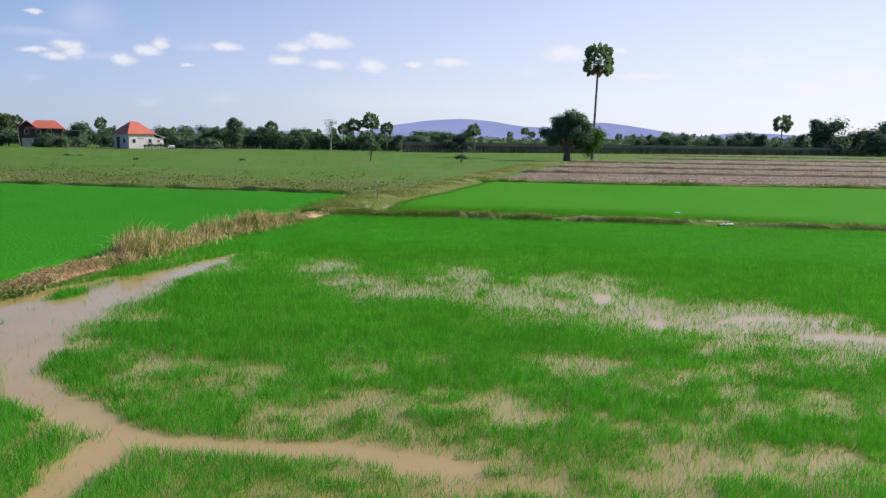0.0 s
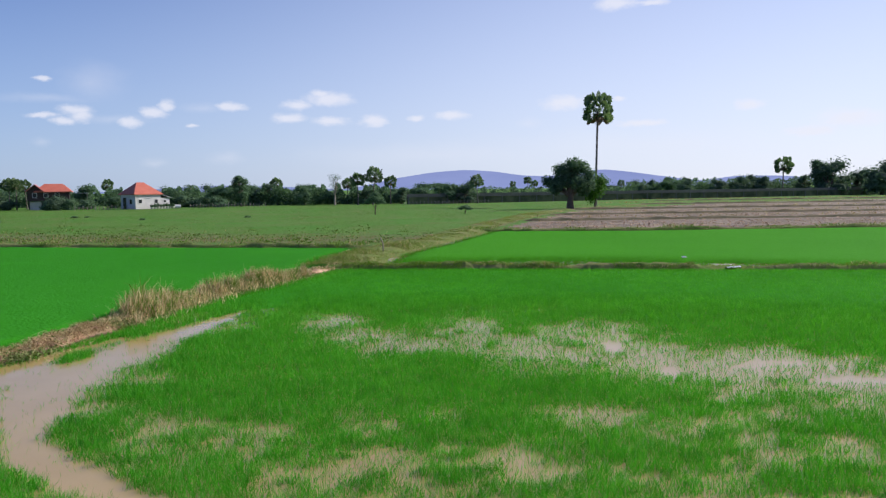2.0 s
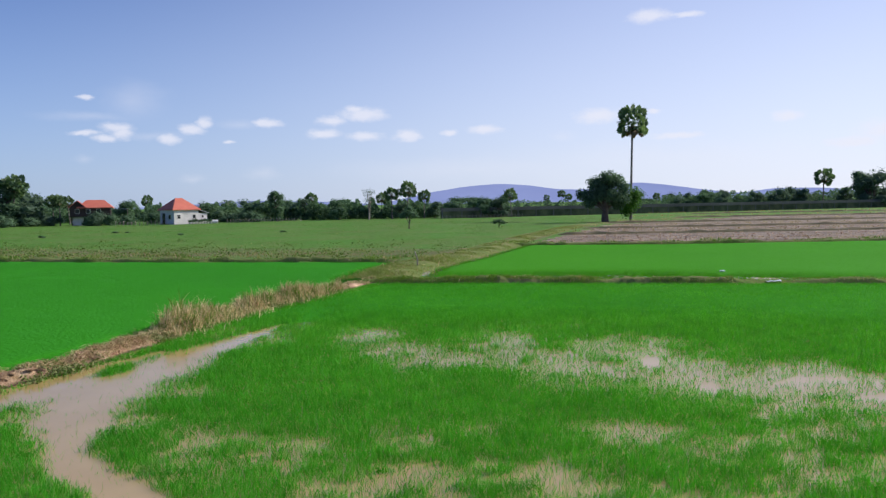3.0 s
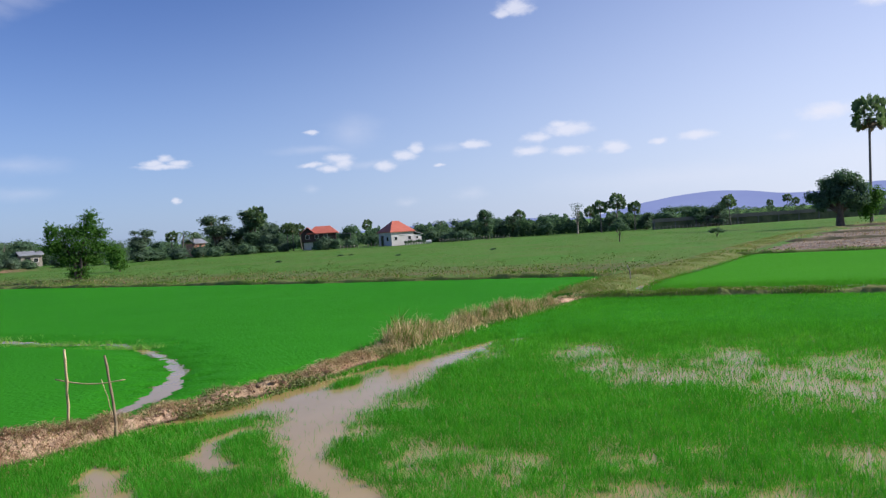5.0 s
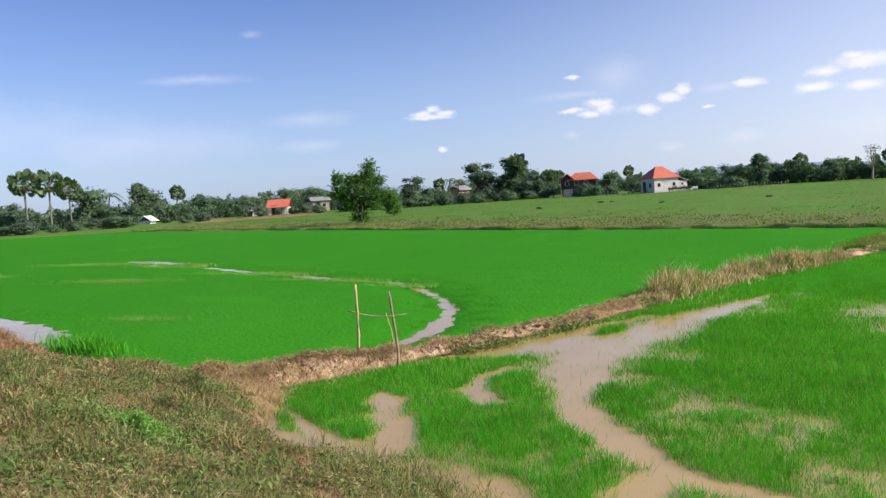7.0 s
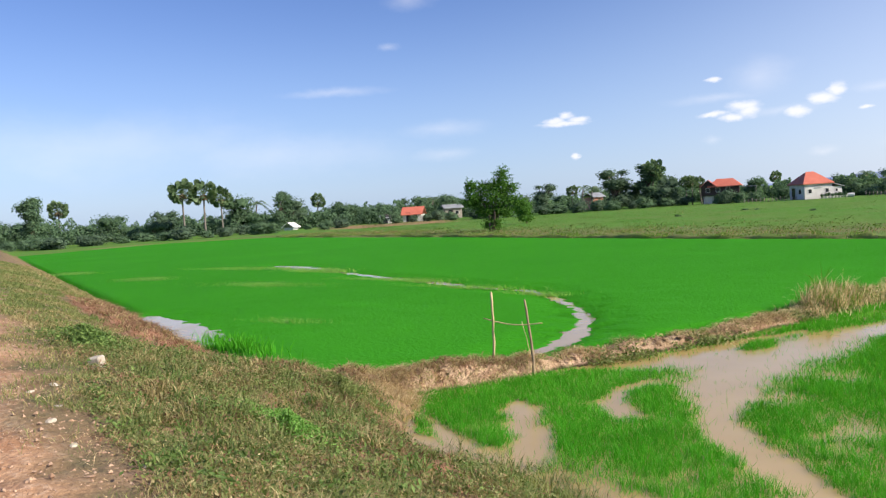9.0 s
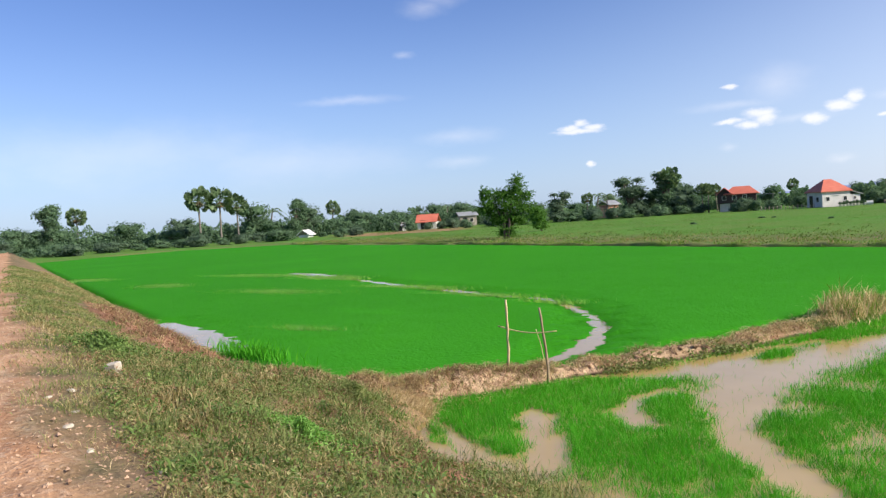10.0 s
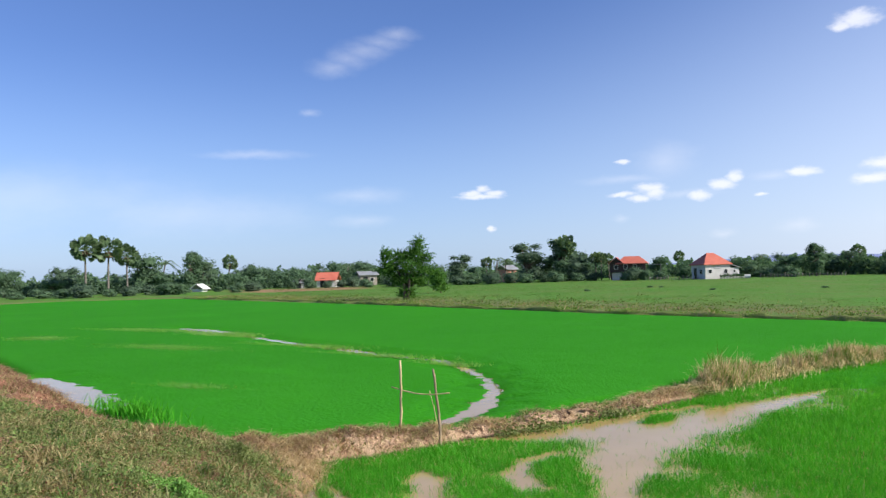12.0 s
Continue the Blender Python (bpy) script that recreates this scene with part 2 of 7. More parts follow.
RUSSET = leafy("rusty_dead_grass", (0.16, 0.075, 0.045), (0.32, 0.18, 0.11), (0.52, 0.36, 0.22), patch=0.9, through=0.35, spec=0.1, tint=(1.0, 0.9, 0.8), massed=0.3)
TUFT = leafy("tuft_grass", (0.085, 0.165, 0.024), (0.15, 0.265, 0.042), (0.21, 0.30, 0.075), patch=0.5, through=0.35, spec=0.1, massed=0.3)
PATH_GRASS = leafy("path_grass", (0.13, 0.19, 0.045), (0.21, 0.28, 0.075), (0.33, 0.36, 0.13), patch=0.5, through=0.35, spec=0.1, massed=0.6)
SCRUB = leafy("field_scrub", (0.046, 0.130, 0.015), (0.072, 0.178, 0.022), (0.112, 0.205, 0.040), patch=0.10, through=0.35, spec=0.05, massed=0.9)
# Distance haze is put into the colour: LEAF_A lighter and bluer, LEAF_C greyer.
LEAF_A = leafy("tree_leaf_hazy", (0.078, 0.134, 0.082), (0.115, 0.195, 0.108), (0.155, 0.240, 0.134), patch=0.4, through=0.42, spec=0.04, tint=(1.0, 1.1, 0.75), massed=0.25)
LEAF_B = leafy("tree_leaf_bright", (0.045, 0.115, 0.022), (0.080, 0.195, 0.036), (0.13, 0.27, 0.055), patch=0.5, through=0.42, spec=0.08)
LEAF_C = leafy("tree_leaf_hazy_grey", (0.082, 0.132, 0.088), (0.118, 0.180, 0.115), (0.158, 0.222, 0.146), patch=0.4, through=0.45, spec=0.04, tint=(1.0, 1.08, 0.8), massed=0.25)
PALM_LEAF = leafy("palm_leaf", (0.075, 0.13, 0.065), (0.14, 0.215, 0.10), (0.25, 0.32, 0.185), patch=0.8, through=0.35, rough=0.5, spec=0.25, tint=(1.0, 1.1, 0.7))
DRY_LEAF = leafy("dry_palm_leaf", (0.10, 0.07, 0.04), (0.2, 0.15, 0.09), (0.3, 0.24, 0.15), patch=0.8, through=0.15)
BARK = rough_plain("bark", (0.075, 0.055, 0.042), (0.14, 0.11, 0.085), 2.0, 0.9, 0.6, 12.0, local=True)
PALM_BARK = rough_plain("palm_bark", (0.10, 0.09, 0.08), (0.19, 0.17, 0.15), 2.0, 0.9, 0.6, 9.0, local=True)
BAMBOO = rough_plain("weathered_bamboo", (0.42, 0.31, 0.16), (0.60, 0.48, 0.29), 5.0, 0.6, 0.3, 60.0, local=True)
BAMBOO_DARK = rough_plain("wet_bamboo", (0.16, 0.11, 0.07), (0.30, 0.22, 0.13), 5.0, 0.7, 0.3, 60.0, local=True)
STONE = rough_plain("pale_stone", (0.34, 0.29, 0.23), (0.50, 0.45, 0.38), 9.0, 0.85, 0.5, 70.0)
WHITEWASH = rough_plain("whitewashed_wall", (0.50, 0.48, 0.47), (0.63, 0.61, 0.60), 0.5, 0.9, 0.15, 2.0)
ROOF_RED = rough_plain("orange_red_roof_tile", (0.44, 0.115, 0.075), (0.52, 0.155, 0.10), 0.9, 0.6, 0.3, 5.0)
ROOF_OLD = rough_plain("faded_red_roof_tile", (0.36, 0.10, 0.08), (0.46, 0.14, 0.11), 0.9, 0.7, 0.3, 5.0)
WOOD_DARK = rough_plain("dark_timber_board", (0.035, 0.022, 0.024), (0.065, 0.040, 0.040), 1.2, 0.8, 0.3, 9.0)
WOOD_GREY = rough_plain("grey_fence_wood", (0.22, 0.19, 0.16), (0.36, 0.32, 0.28), 3.0, 0.9, 0.3, 20.0)
CONCRETE = rough_plain("stained_concrete", (0.085, 0.085, 0.085), (0.15, 0.145, 0.135), 0.25, 0.9, 0.2, 3.0)
PINK_WALL = rough_plain("pink_render", (0.52, 0.22, 0.16), (0.62, 0.31, 0.23), 0.8, 0.9, 0.2, 6.0)
GREY_SHEET = rough_plain("grey_metal_sheet", (0.30, 0.31, 0.33), (0.44, 0.45, 0.47), 1.0, 0.45, 0.2, 8.0, 0.4)
PANE = rough_plain("dark_window_pane", (0.015, 0.018, 0.022), (0.03, 0.035, 0.04), 1.0, 0.12, 0.0, 5.0)
RUST = rough_plain("rusty_metal_sheet", (0.16, 0.075, 0.05), (0.27, 0.14, 0.10), 0.8, 0.7, 0.3, 6.0)
TARP = rough_plain("white_tarpaulin", (0.52, 0.52, 0.52), (0.62, 0.62, 0.62), 0.8, 0.6, 0.2, 3.0)


def water_material():
    a = Mat("muddy_paddy_water")
    c = a.ramp(a.noise(0.35, 4), (0.3, (0.332, 0.228, 0.082)), (0.7, (0.408, 0.294, 0.122)))
    ripple = a.math("ADD", a.noise(3.0, 3), a.math("MULTIPLY", a.noise(14.0, 2), 0.35))
    return a.done(c, a.range(a.noise(0.8, 3), 0.3, 0.7, 0.06, 0.16), normal=a.bump(ripple, 0.03, 0.05), spec=0.7, ior=1.5)


def ground_material():
    a = Mat("earth_and_turf")
    big, mid, fine = a.noise(0.12, 4), a.noise(0.9, 5), a.noise(22.0, 4)
    pebble = a.noise(9.0, 5, rough=0.7)
    soil = a.mix(a.range(mid, 0.3, 0.7), (0.20, 0.095, 0.06), (0.36, 0.20, 0.125))
    turf = a.mix(a.range(mid, 0.35, 0.65), (0.105, 0.095, 0.048), (0.225, 0.145, 0.088))
    scrub = a.mix(a.range(big, 0.35, 0.65), (0.062, 0.190, 0.016), (0.098, 0.170, 0.030))
    scrub = a.mix(a.range(a.noise(0.45, 5, rough=0.65), 0.50, 0.66, 0.0, 0.55), scrub, (0.125, 0.135, 0.040))
    scrub = a.mix(a.range(a.noise(2.2, 4, rough=0.7), 0.48, 0.68, 0.0, 0.5), scrub, (0.035, 0.095, 0.010))
    stubble = a.mix(a.range(a.noise(0.35, 4, (1, 3, 1)), 0.4, 0.65), (0.140, 0.115, 0.055), (0.085, 0.13, 0.034))
    road = a.mix(a.range(mid, 0.3, 0.7), (0.40, 0.215, 0.115), (0.54, 0.345, 0.21))
    road = a.mix(a.range(a.noise(0.55, 5, rough=0.65), 0.42, 0.62, 0.0, 0.8), road, (0.33, 0.165, 0.085))
    road = a.mix(a.range(pebble, 0.52, 0.72, 0.0, 0.75), road, (0.60, 0.46, 0.35))
    road = a.mix(a.range(a.noise(2.6, 5, rough=0.7), 0.5, 0.68, 0.0, 0.75), road, (0.27, 0.135, 0.075))
    road = a.mix(a.range(a.noise(1.1, 6, (0.6, 2.0, 1), rough=0.75), 0.54, 0.66, 0.0, 0.7), road, (0.62, 0.47, 0.33))
    road = a.mix(a.range(fine, 0.48, 0.75, 0.0, 0.65), road, (0.22, 0.115, 0.07))
    plough = a.mix(a.range(a.noise(0.5, 5, (0.35, 1.6, 1)), 0.35, 0.65), (0.110, 0.084, 0.066), (0.33, 0.262, 0.20))
    plough = a.mix(a.range(a.noise(1.6, 6, rough=0.75), 0.48, 0.62, 0.0, 0.85), plough, (0.088, 0.068, 0.056))
    c = scrub
    edge = a.math("MULTIPLY", a.math("SUBTRACT", mid, 0.5), 0.9)

    def over(c, key, colour, soft=0.18):
        f = a.range(a.math("ADD", a.attr(key), edge), 0.5 - soft, 0.5 + soft)
        return a.mix(f, c, colour)
    c = over(c, "stubble", stubble)
    c = over(c, "plough", plough)
    c = over(c, "turf", turf)
    c = over(c, "soil", soil)
    c = over(c, "road", road)
    c = a.mix(a.attr("mud"), c, (0.24, 0.16, 0.09))
    h = a.math("ADD", a.math("MULTIPLY", fine, 0.5), a.math("ADD", pebble, mid))
    return a.done(c, 0.92, normal=a.bump(h, 0.7, 0.06), spec=0.2)


def canopy_material(name, deep, pale, gap):
    a = Mat(name)
    c = a.mix(a.range(a.noise(0.15, 4), 0.3, 0.7), deep, pale)
    c = a.mix(a.range(a.noise(5.0, 3, (1, 1, 0.2)), 0.4, 0.8, 0.0, 0.22), c, gap)
    c = a.mix(a.range(a.noise(0.16, 4, (0.5, 1.6, 1)), 0.60, 0.72, 0.0, 0.35), c, tuple(1.35 * v for v in pale))
    return a.done(c, 0.8, normal=a.bump(a.noise(9.0, 4), 0.5, 0.08), spec=0.03)


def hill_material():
    a = Mat("far_hill_glow")
    # The hills glow of themselves, with distance haze put into their blue.
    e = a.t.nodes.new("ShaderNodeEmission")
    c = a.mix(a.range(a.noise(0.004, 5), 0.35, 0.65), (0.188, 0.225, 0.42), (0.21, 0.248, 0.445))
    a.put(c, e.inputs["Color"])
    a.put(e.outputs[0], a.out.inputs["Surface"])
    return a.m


GRAVEL = rough_plain("laterite_gravel", (0.30, 0.175, 0.105), (0.48, 0.34, 0.24), 6.0, 0.9, 0.4, 40.0)
# plain white that stands in for bright glints on the water
GLINT_WHITE = rough_plain("white_glint_patch", (0.70, 0.72, 0.74), (0.85, 0.86, 0.87), 12.0, 0.4, 0.6, 40.0)
WATER, GROUND, HILL = water_material(), ground_material(), hill_material()
CANOPY = canopy_material("rice_canopy", (0.026, 0.188, 0.008), (0.033, 0.214, 0.010), (0.022, 0.165, 0.006))
CANOPY_EAST = canopy_material("yellowish_rice_canopy", (0.044, 0.215, 0.007), (0.053, 0.243, 0.009), (0.036, 0.188, 0.005))

# ---- mesh helpers ----
from mathutils.bvhtree import BVHTree

rng = np.random.default_rng(7)


def lattice(x, y, seed=0):
    """Smooth noise between 0 and 1 over the plan."""
    xi, yi = np.floor(x).astype(np.int64), np.floor(y).astype(np.int64)
    u, v = x - xi, y - yi
    u, v = u * u * (3 - 2 * u), v * v * (3 - 2 * v)

    def h(a, b):
        n = (a * 374761393 + b * 668265263 + seed * 1442695041) & 0xFFFFFFFF
        n = ((n ^ (n >> 13)) * 1274126177) & 0xFFFFFFFF
        return ((n ^ (n >> 16)) & 0xFFFF) / 65535.0
    return (h(xi, yi) * (1 - u) + h(xi + 1, yi) * u) * (1 - v) + (h(xi, yi + 1) * (1 - u) + h(xi + 1, yi + 1) * u) * v


def fractal(x, y, scale, seed=0, octaves=3):
    total, amp = 0.0, 0.0
    for k in range(octaves):
        total = total + lattice(x * scale * 2 ** k, y * scale * 2 ** k, seed + k) / 2 ** k
        amp += 1 / 2 ** k
    return total / amp


def near_line(x, y, pts):
    """Distance to a polyline in the plan, and the width value carried along it (third number of a point, if any)."""
    best, val = np.full(x.shape, 1e9), np.zeros(x.shape)
    for a, b in zip(pts, pts[1:]):
        dx, dy = b[0] - a[0], b[1] - a[1]
        s = np.clip(((x - a[0]) * dx + (y - a[1]) * dy) / (dx * dx + dy * dy), 0, 1)
        d = np.hypot(x - a[0] - s * dx, y - a[1] - s * dy)
        w = a[2] + s * (b[2] - a[2]) if len(a) > 2 else np.zeros(x.shape)
        hit = d < best
        best, val = np.where(hit, d, best), np.where(hit, w, val)
    return best, val


def inside(x, y, poly):
    res = np.zeros(x.shape, bool)
    for (x1, y1), (x2, y2) in zip(poly, poly[1:] + poly[:1]):
        if y1 != y2:
            res ^= ((y1 > y) != (y2 > y)) & (x < (x2 - x1) * (y - y1) / (y2 - y1) + x1)
    return res


def raw_mesh(name, co, tris=None, quads=None, smooth=False):
    """A mesh from arrays."""
    me = bpy.data.meshes.new(name)
    tris = np.zeros((0, 3), np.int32) if tris is None else np.asarray(tris, np.int32)
    quads = np.zeros((0, 4), np.int32) if quads is None else np.asarray(quads, np.int32)
    me.vertices.add(len(co))
    me.vertices.foreach_set("co", np.asarray(co, np.float32).ravel())
    loops = np.concatenate([tris.ravel(), quads.ravel()])
    me.loops.add(len(loops))
    me.loops.foreach_set("vertex_index", loops)
    n = len(tris) + len(quads)
    starts = np.concatenate([np.arange(len(tris)) * 3, len(tris) * 3 + np.arange(len(quads)) * 4]).astype(np.int32)
    me.polygons.add(n)
    me.polygons.foreach_set("loop_start", starts)
    me.polygons.foreach_set("use_smooth", np.full(n, smooth))
    me.update(calc_edges=True)
    me.validate()
    return me


def solid(name, me, material, parent=None, label=""):
    ob = new(name, me)
    me.materials.append(material)
    if parent is not None:
        ob.parent = parent
    return tagged(ob, label)


def part(name, bm, material, parent, label=""):
    me = bpy.data.meshes.new(name)
    bm.to_mesh(me)
    bm.free()
    return solid(name, me, material, parent, label)


def box(bm, lo, hi, bevel=0.0):
    made = bmesh.ops.create_cube(bm, size=1.0)["verts"]
    for v in made:
        v.co = Vector([a + (c + 0.5) * (b - a) for a, b, c in zip(lo, hi, v.co)])
    if bevel:
        edges = list({e for v in made for e in v.link_edges})
        bmesh.ops.bevel(bm, geom=edges, offset=bevel, segments=1, affect="EDGES")
    return bm


def tube(path, radii, sides=6):
    """Vertices and quads of a tube along a path."""
    co, quads = [], []
    path = [Vector(p) for p in path]
    for i, (p, r) in enumerate(zip(path, radii)):
        d = (path[min(i + 1, len(path) - 1)] - path[max(i - 1, 0)]).normalized()
        u = d.orthogonal().normalized()
        w = d.cross(u)
        for k in range(sides):
            a = 2 * math.pi * k / sides
            co.append(p + (u * math.cos(a) + w * math.sin(a)) * r)
    for i in range(len(path) - 1):
        for k in range(sides):
            a, b = i * sides + k, i * sides + (k + 1) % sides
            quads.append((a, b, b + sides, a + sides))
    return co, quads


def tubes(items):
    co, quads = [], []
    for path, radii, sides in items:
        c, q = tube(path, radii, sides)
        quads += [tuple(i + len(co) for i in f) for f in q]
        co += c
    return np.array([tuple(c) for c in co]), np.array(quads)


def blades(x, y, z, height, width, lean, droop=0.35):
    """Bent pointed grass blades at the given roots."""
    n = len(x)
    a, b = rng.uniform(0, 2 * math.pi, n), rng.uniform(0, 2 * math.pi, n)
    lx, ly = np.cos(a) * lean * height, np.sin(a) * lean * height
    wx, wy = np.cos(b) * width / 2, np.sin(b) * width / 2
    co = np.zeros((n, 4, 3), np.float32)
    mx, my, mz = x + lx * 0.35, y + ly * 0.35, z + height * 0.55
    co[:, 0] = np.stack([x, y, z], 1)
    co[:, 1] = np.stack([mx + wx, my + wy, mz], 1)
    co[:, 2] = np.stack([mx - wx, my - wy, mz], 1)
    co[:, 3] = np.stack([x + lx, y + ly, z + height * (1 - droop * lean)], 1)
    base = np.arange(n, dtype=np.int32)[:, None] * 4
    tris = np.concatenate([base + np.array([[0, 1, 2]]), base + np.array([[2, 1, 3]])], 1).reshape(-1, 3)
    return co.reshape(-1, 3), tris


def spikes(x, y, z, height, width, lean):
    """Single-triangle leaf blades, for the many thousands of seedlings."""
    n = len(x)
    a, b = rng.uniform(0, 2 * math.pi, n), rng.uniform(0, 2 * math.pi, n)
    wx, wy = np.cos(b) * width / 2, np.sin(b) * width / 2
    co = np.zeros((n, 3, 3), np.float32)
    co[:, 0] = np.stack([x - wx, y - wy, z], 1)
    co[:, 1] = np.stack([x + wx, y + wy, z], 1)
    co[:, 2] = np.stack([x + np.cos(a) * lean * height, y + np.sin(a) * lean * height, z + height], 1)
    return co.reshape(-1, 3), np.arange(n * 3, dtype=np.int32).reshape(-1, 3)


def crumbs(x, y, z, size):
    """Small angular lumps."""
    n = len(x)
    d = np.array([[1, 0, 0], [0, 1, 0], [-1, 0, 0], [0, -1, 0], [0, 0, 1], [0, 0, -1]], float)
    a = rng.uniform(0, 2 * math.pi, n)
    v = d[None] * rng.uniform(0.55, 1.35, (n, 6, 3)) + rng.normal(0, 0.15, (n, 6, 3))
    c, s = np.cos(a)[:, None], np.sin(a)[:, None]
    vx, vy = v[:, :, 0] * c - v[:, :, 1] * s, v[:, :, 0] * s + v[:, :, 1] * c
    co = np.stack([vx * size[:, None] + x[:, None], vy * size[:, None] * 0.8 + y[:, None], v[:, :, 2] * size[:, None] * 0.55 + z[:, None]], 2)
    f = np.array([[0, 1, 4], [1, 2, 4], [2, 3, 4], [3, 0, 4], [1, 0, 5], [2, 1, 5], [3, 2, 5], [0, 3, 5]])
    return co.reshape(-1, 3), (np.arange(n)[:, None, None] * 6 + f[None]).reshape(-1, 3)


def stuff(name, co, tris, material, label, category):
    ob = solid(name, raw_mesh(name, co, tris), material)
    return tagged(ob, label, category, kind="stuff")


# ---- plan ----
BUND_WEST = [(-11.2, 6.6), (-10.3, 7.5), (-9.75, 8.6), (-9.35, 9.9), (-8.9, 11.3), (-8.4, 12.9), (-8.0, 14.4), (-7.6, 16.3),
             (-7.35, 19.0), (-6.7, 21.8), (-5.7, 25.0), (-4.9, 27.6), (-4.1, 30.5)]
TRACK = [(-4.1, 30.5), (-3.6, 35.0), (-1.6, 41.5), (1.2, 52.0), (5.5, 70.0), (11.0, 89.0), (17.0, 104.0), (30.0, 120.0)]
BUND_CROSS = [(-4.0, 29.0), (-2.0, 28.7), (0.4, 28.6), (4.5, 28.0), (9.0, 27.35), (9.7, 27.3)]
BUND_CROSS_B = [(10.5, 27.2), (15.4, 26.5), (30.0, 25.0), (60.0, 22.0), (95.0, 18.0)]
EDGE_WEST = [(-4.2, 39.2), (-10.0, 40.3), (-22.0, 42.4), (-37.5, 46.2), (-52.0, 50.0), (-69.0, 54.6), (-104.0, 60.5)]
EDGE_EAST = [(1.4, 52.4), (11.0, 51.0), (30.0, 51.2), (60.0, 51.0), (95.0, 50.0)]
POLY_WEST = [(-11.4, 6.9), (-9.9, 8.8), (-9.0, 11.3), (-8.0, 14.5), (-7.4, 19.0), (-5.8, 25.0), (-4.2, 30.5), (-4.2, 39.0), (-22.0, 42.2), (-52.0, 49.8),
             (-104.0, 60.3), (-122.0, 50.0), (-118.0, 27.5), (-60.0, 15.7), (-15.0, 6.7)]
POLY_NEAR = [(-10.2, 7.0), (-9.7, 8.6), (-8.9, 11.3), (-8.0, 14.4), (-7.35, 19.0), (-5.7, 25.0), (-4.4, 29.0), (0.4, 28.6), (9.7, 27.3), (30.0, 25.0), (95.0, 18.0),
             (95.0, -12.0), (20.0, -0.6), (0.0, 3.6), (-5.5, 4.7), (-8.8, 6.1)]
POLY_EAST = [(-3.8, 29.5), (-3.2, 35.0), (-1.2, 41.5), (1.6, 52.2), (30.0, 51.0), (95.0, 50.0), (95.0, 18.5), (30.0, 25.2), (9.7, 27.5), (0.4, 28.8)]


def road_edge(x):
    return 0.15 - 0.21 * x


def toe(x):
    """Where the embankment meets the paddies."""
    return 3.9 - 0.2 * x + 1.55 * np.exp(-((x + 10.4) / 2.2) ** 2) + 0.75 * np.exp(-((x + 5.3) / 1.6) ** 2)


def ground_z(x, y):
    ye, yt = road_edge(x), toe(x)
    low = 1 / (1 + np.exp(np.clip((x + 9.6) / 0.7, -50, 50)))       # west of the bund the verge ends in a broken edge
    crest = 0.10 + 0.04 * low
    s = (y - ye) / (yt - ye)
    verge = 1.42 + (crest - 1.42) * np.clip(s, 0, 1) ** 1.25
    field = np.full(np.shape(x), 0.16)
    wet = inside(x, y, POLY_WEST) | inside(x, y, POLY_NEAR) | inside(x, y, POLY_EAST)
    field = np.where(wet, -0.12, field)
    beyond = np.clip((y - yt) / (0.35 + 0.35 * low), 0, 1)
    beyond = beyond * beyond * (3 - 2 * beyond)
    z = np.where(s < 1, verge, crest + (field - crest) * beyond)
    z = np.where(y < ye, 1.45, z)
    back = ye - 5.5
    z = np.where(y < back, 1.45 + (0.1 - 1.45) * np.clip((back - y) / 3.5, 0, 1), z)
    near = np.clip(1 - np.hypot(x, y) / 60, 0, 1)
    bumpy = ((fractal(x, y, 1.1, 3) - 0.5) * 0.28 + (fractal(x, y, 2.3, 13, 2) - 0.5) * 0.20) * np.clip((s - 0.02) * 3, 0, 1) * (s < 1.15) + (fractal(x, y, 2.2, 9, 2) - 0.5) * 0.09
    ruts = -0.05 * np.exp(-((y - ye + 1.0) / 0.25) ** 2) - 0.05 * np.exp(-((y - ye + 2.7) / 0.25) ** 2)
    gully = -0.45 * np.exp(-(((x + 5.65) / 0.30) ** 2 + ((y - 4.65) / 0.2) ** 2)) - 0.30 * np.exp(-(((x + 8.55) / 0.4) ** 2 + ((y - 5.0) / 0.25) ** 2))
    return z + bumpy * near + np.where(y < ye, ruts, 0) + gully


def graded(lo, hi, step, far, growth):
    mid = list(np.arange(lo, hi + 1e-6, step))
    up, down, g = [mid[-1]], [mid[0]], step
    while up[-1] < far:
        g *= growth
        up.append(up[-1] + g)
    g = step
    while down[-1] > -far:
        g *= growth
        down.append(down[-1] - g)
    return np.array(down[:0:-1] + mid + up[1:])


def sheet(xs, ys, height):
    gx, gy = np.meshgrid(xs, ys)
    co = np.stack([gx.ravel(), gy.ravel(), height(gx, gy).ravel()], 1)
    nx, ny = len(xs), len(ys)
    i = (np.arange(ny - 1)[:, None] * nx + np.arange(nx - 1)[None, :]).ravel()
    return co, np.stack([i, i + 1, i + nx + 1, i + nx], 1)


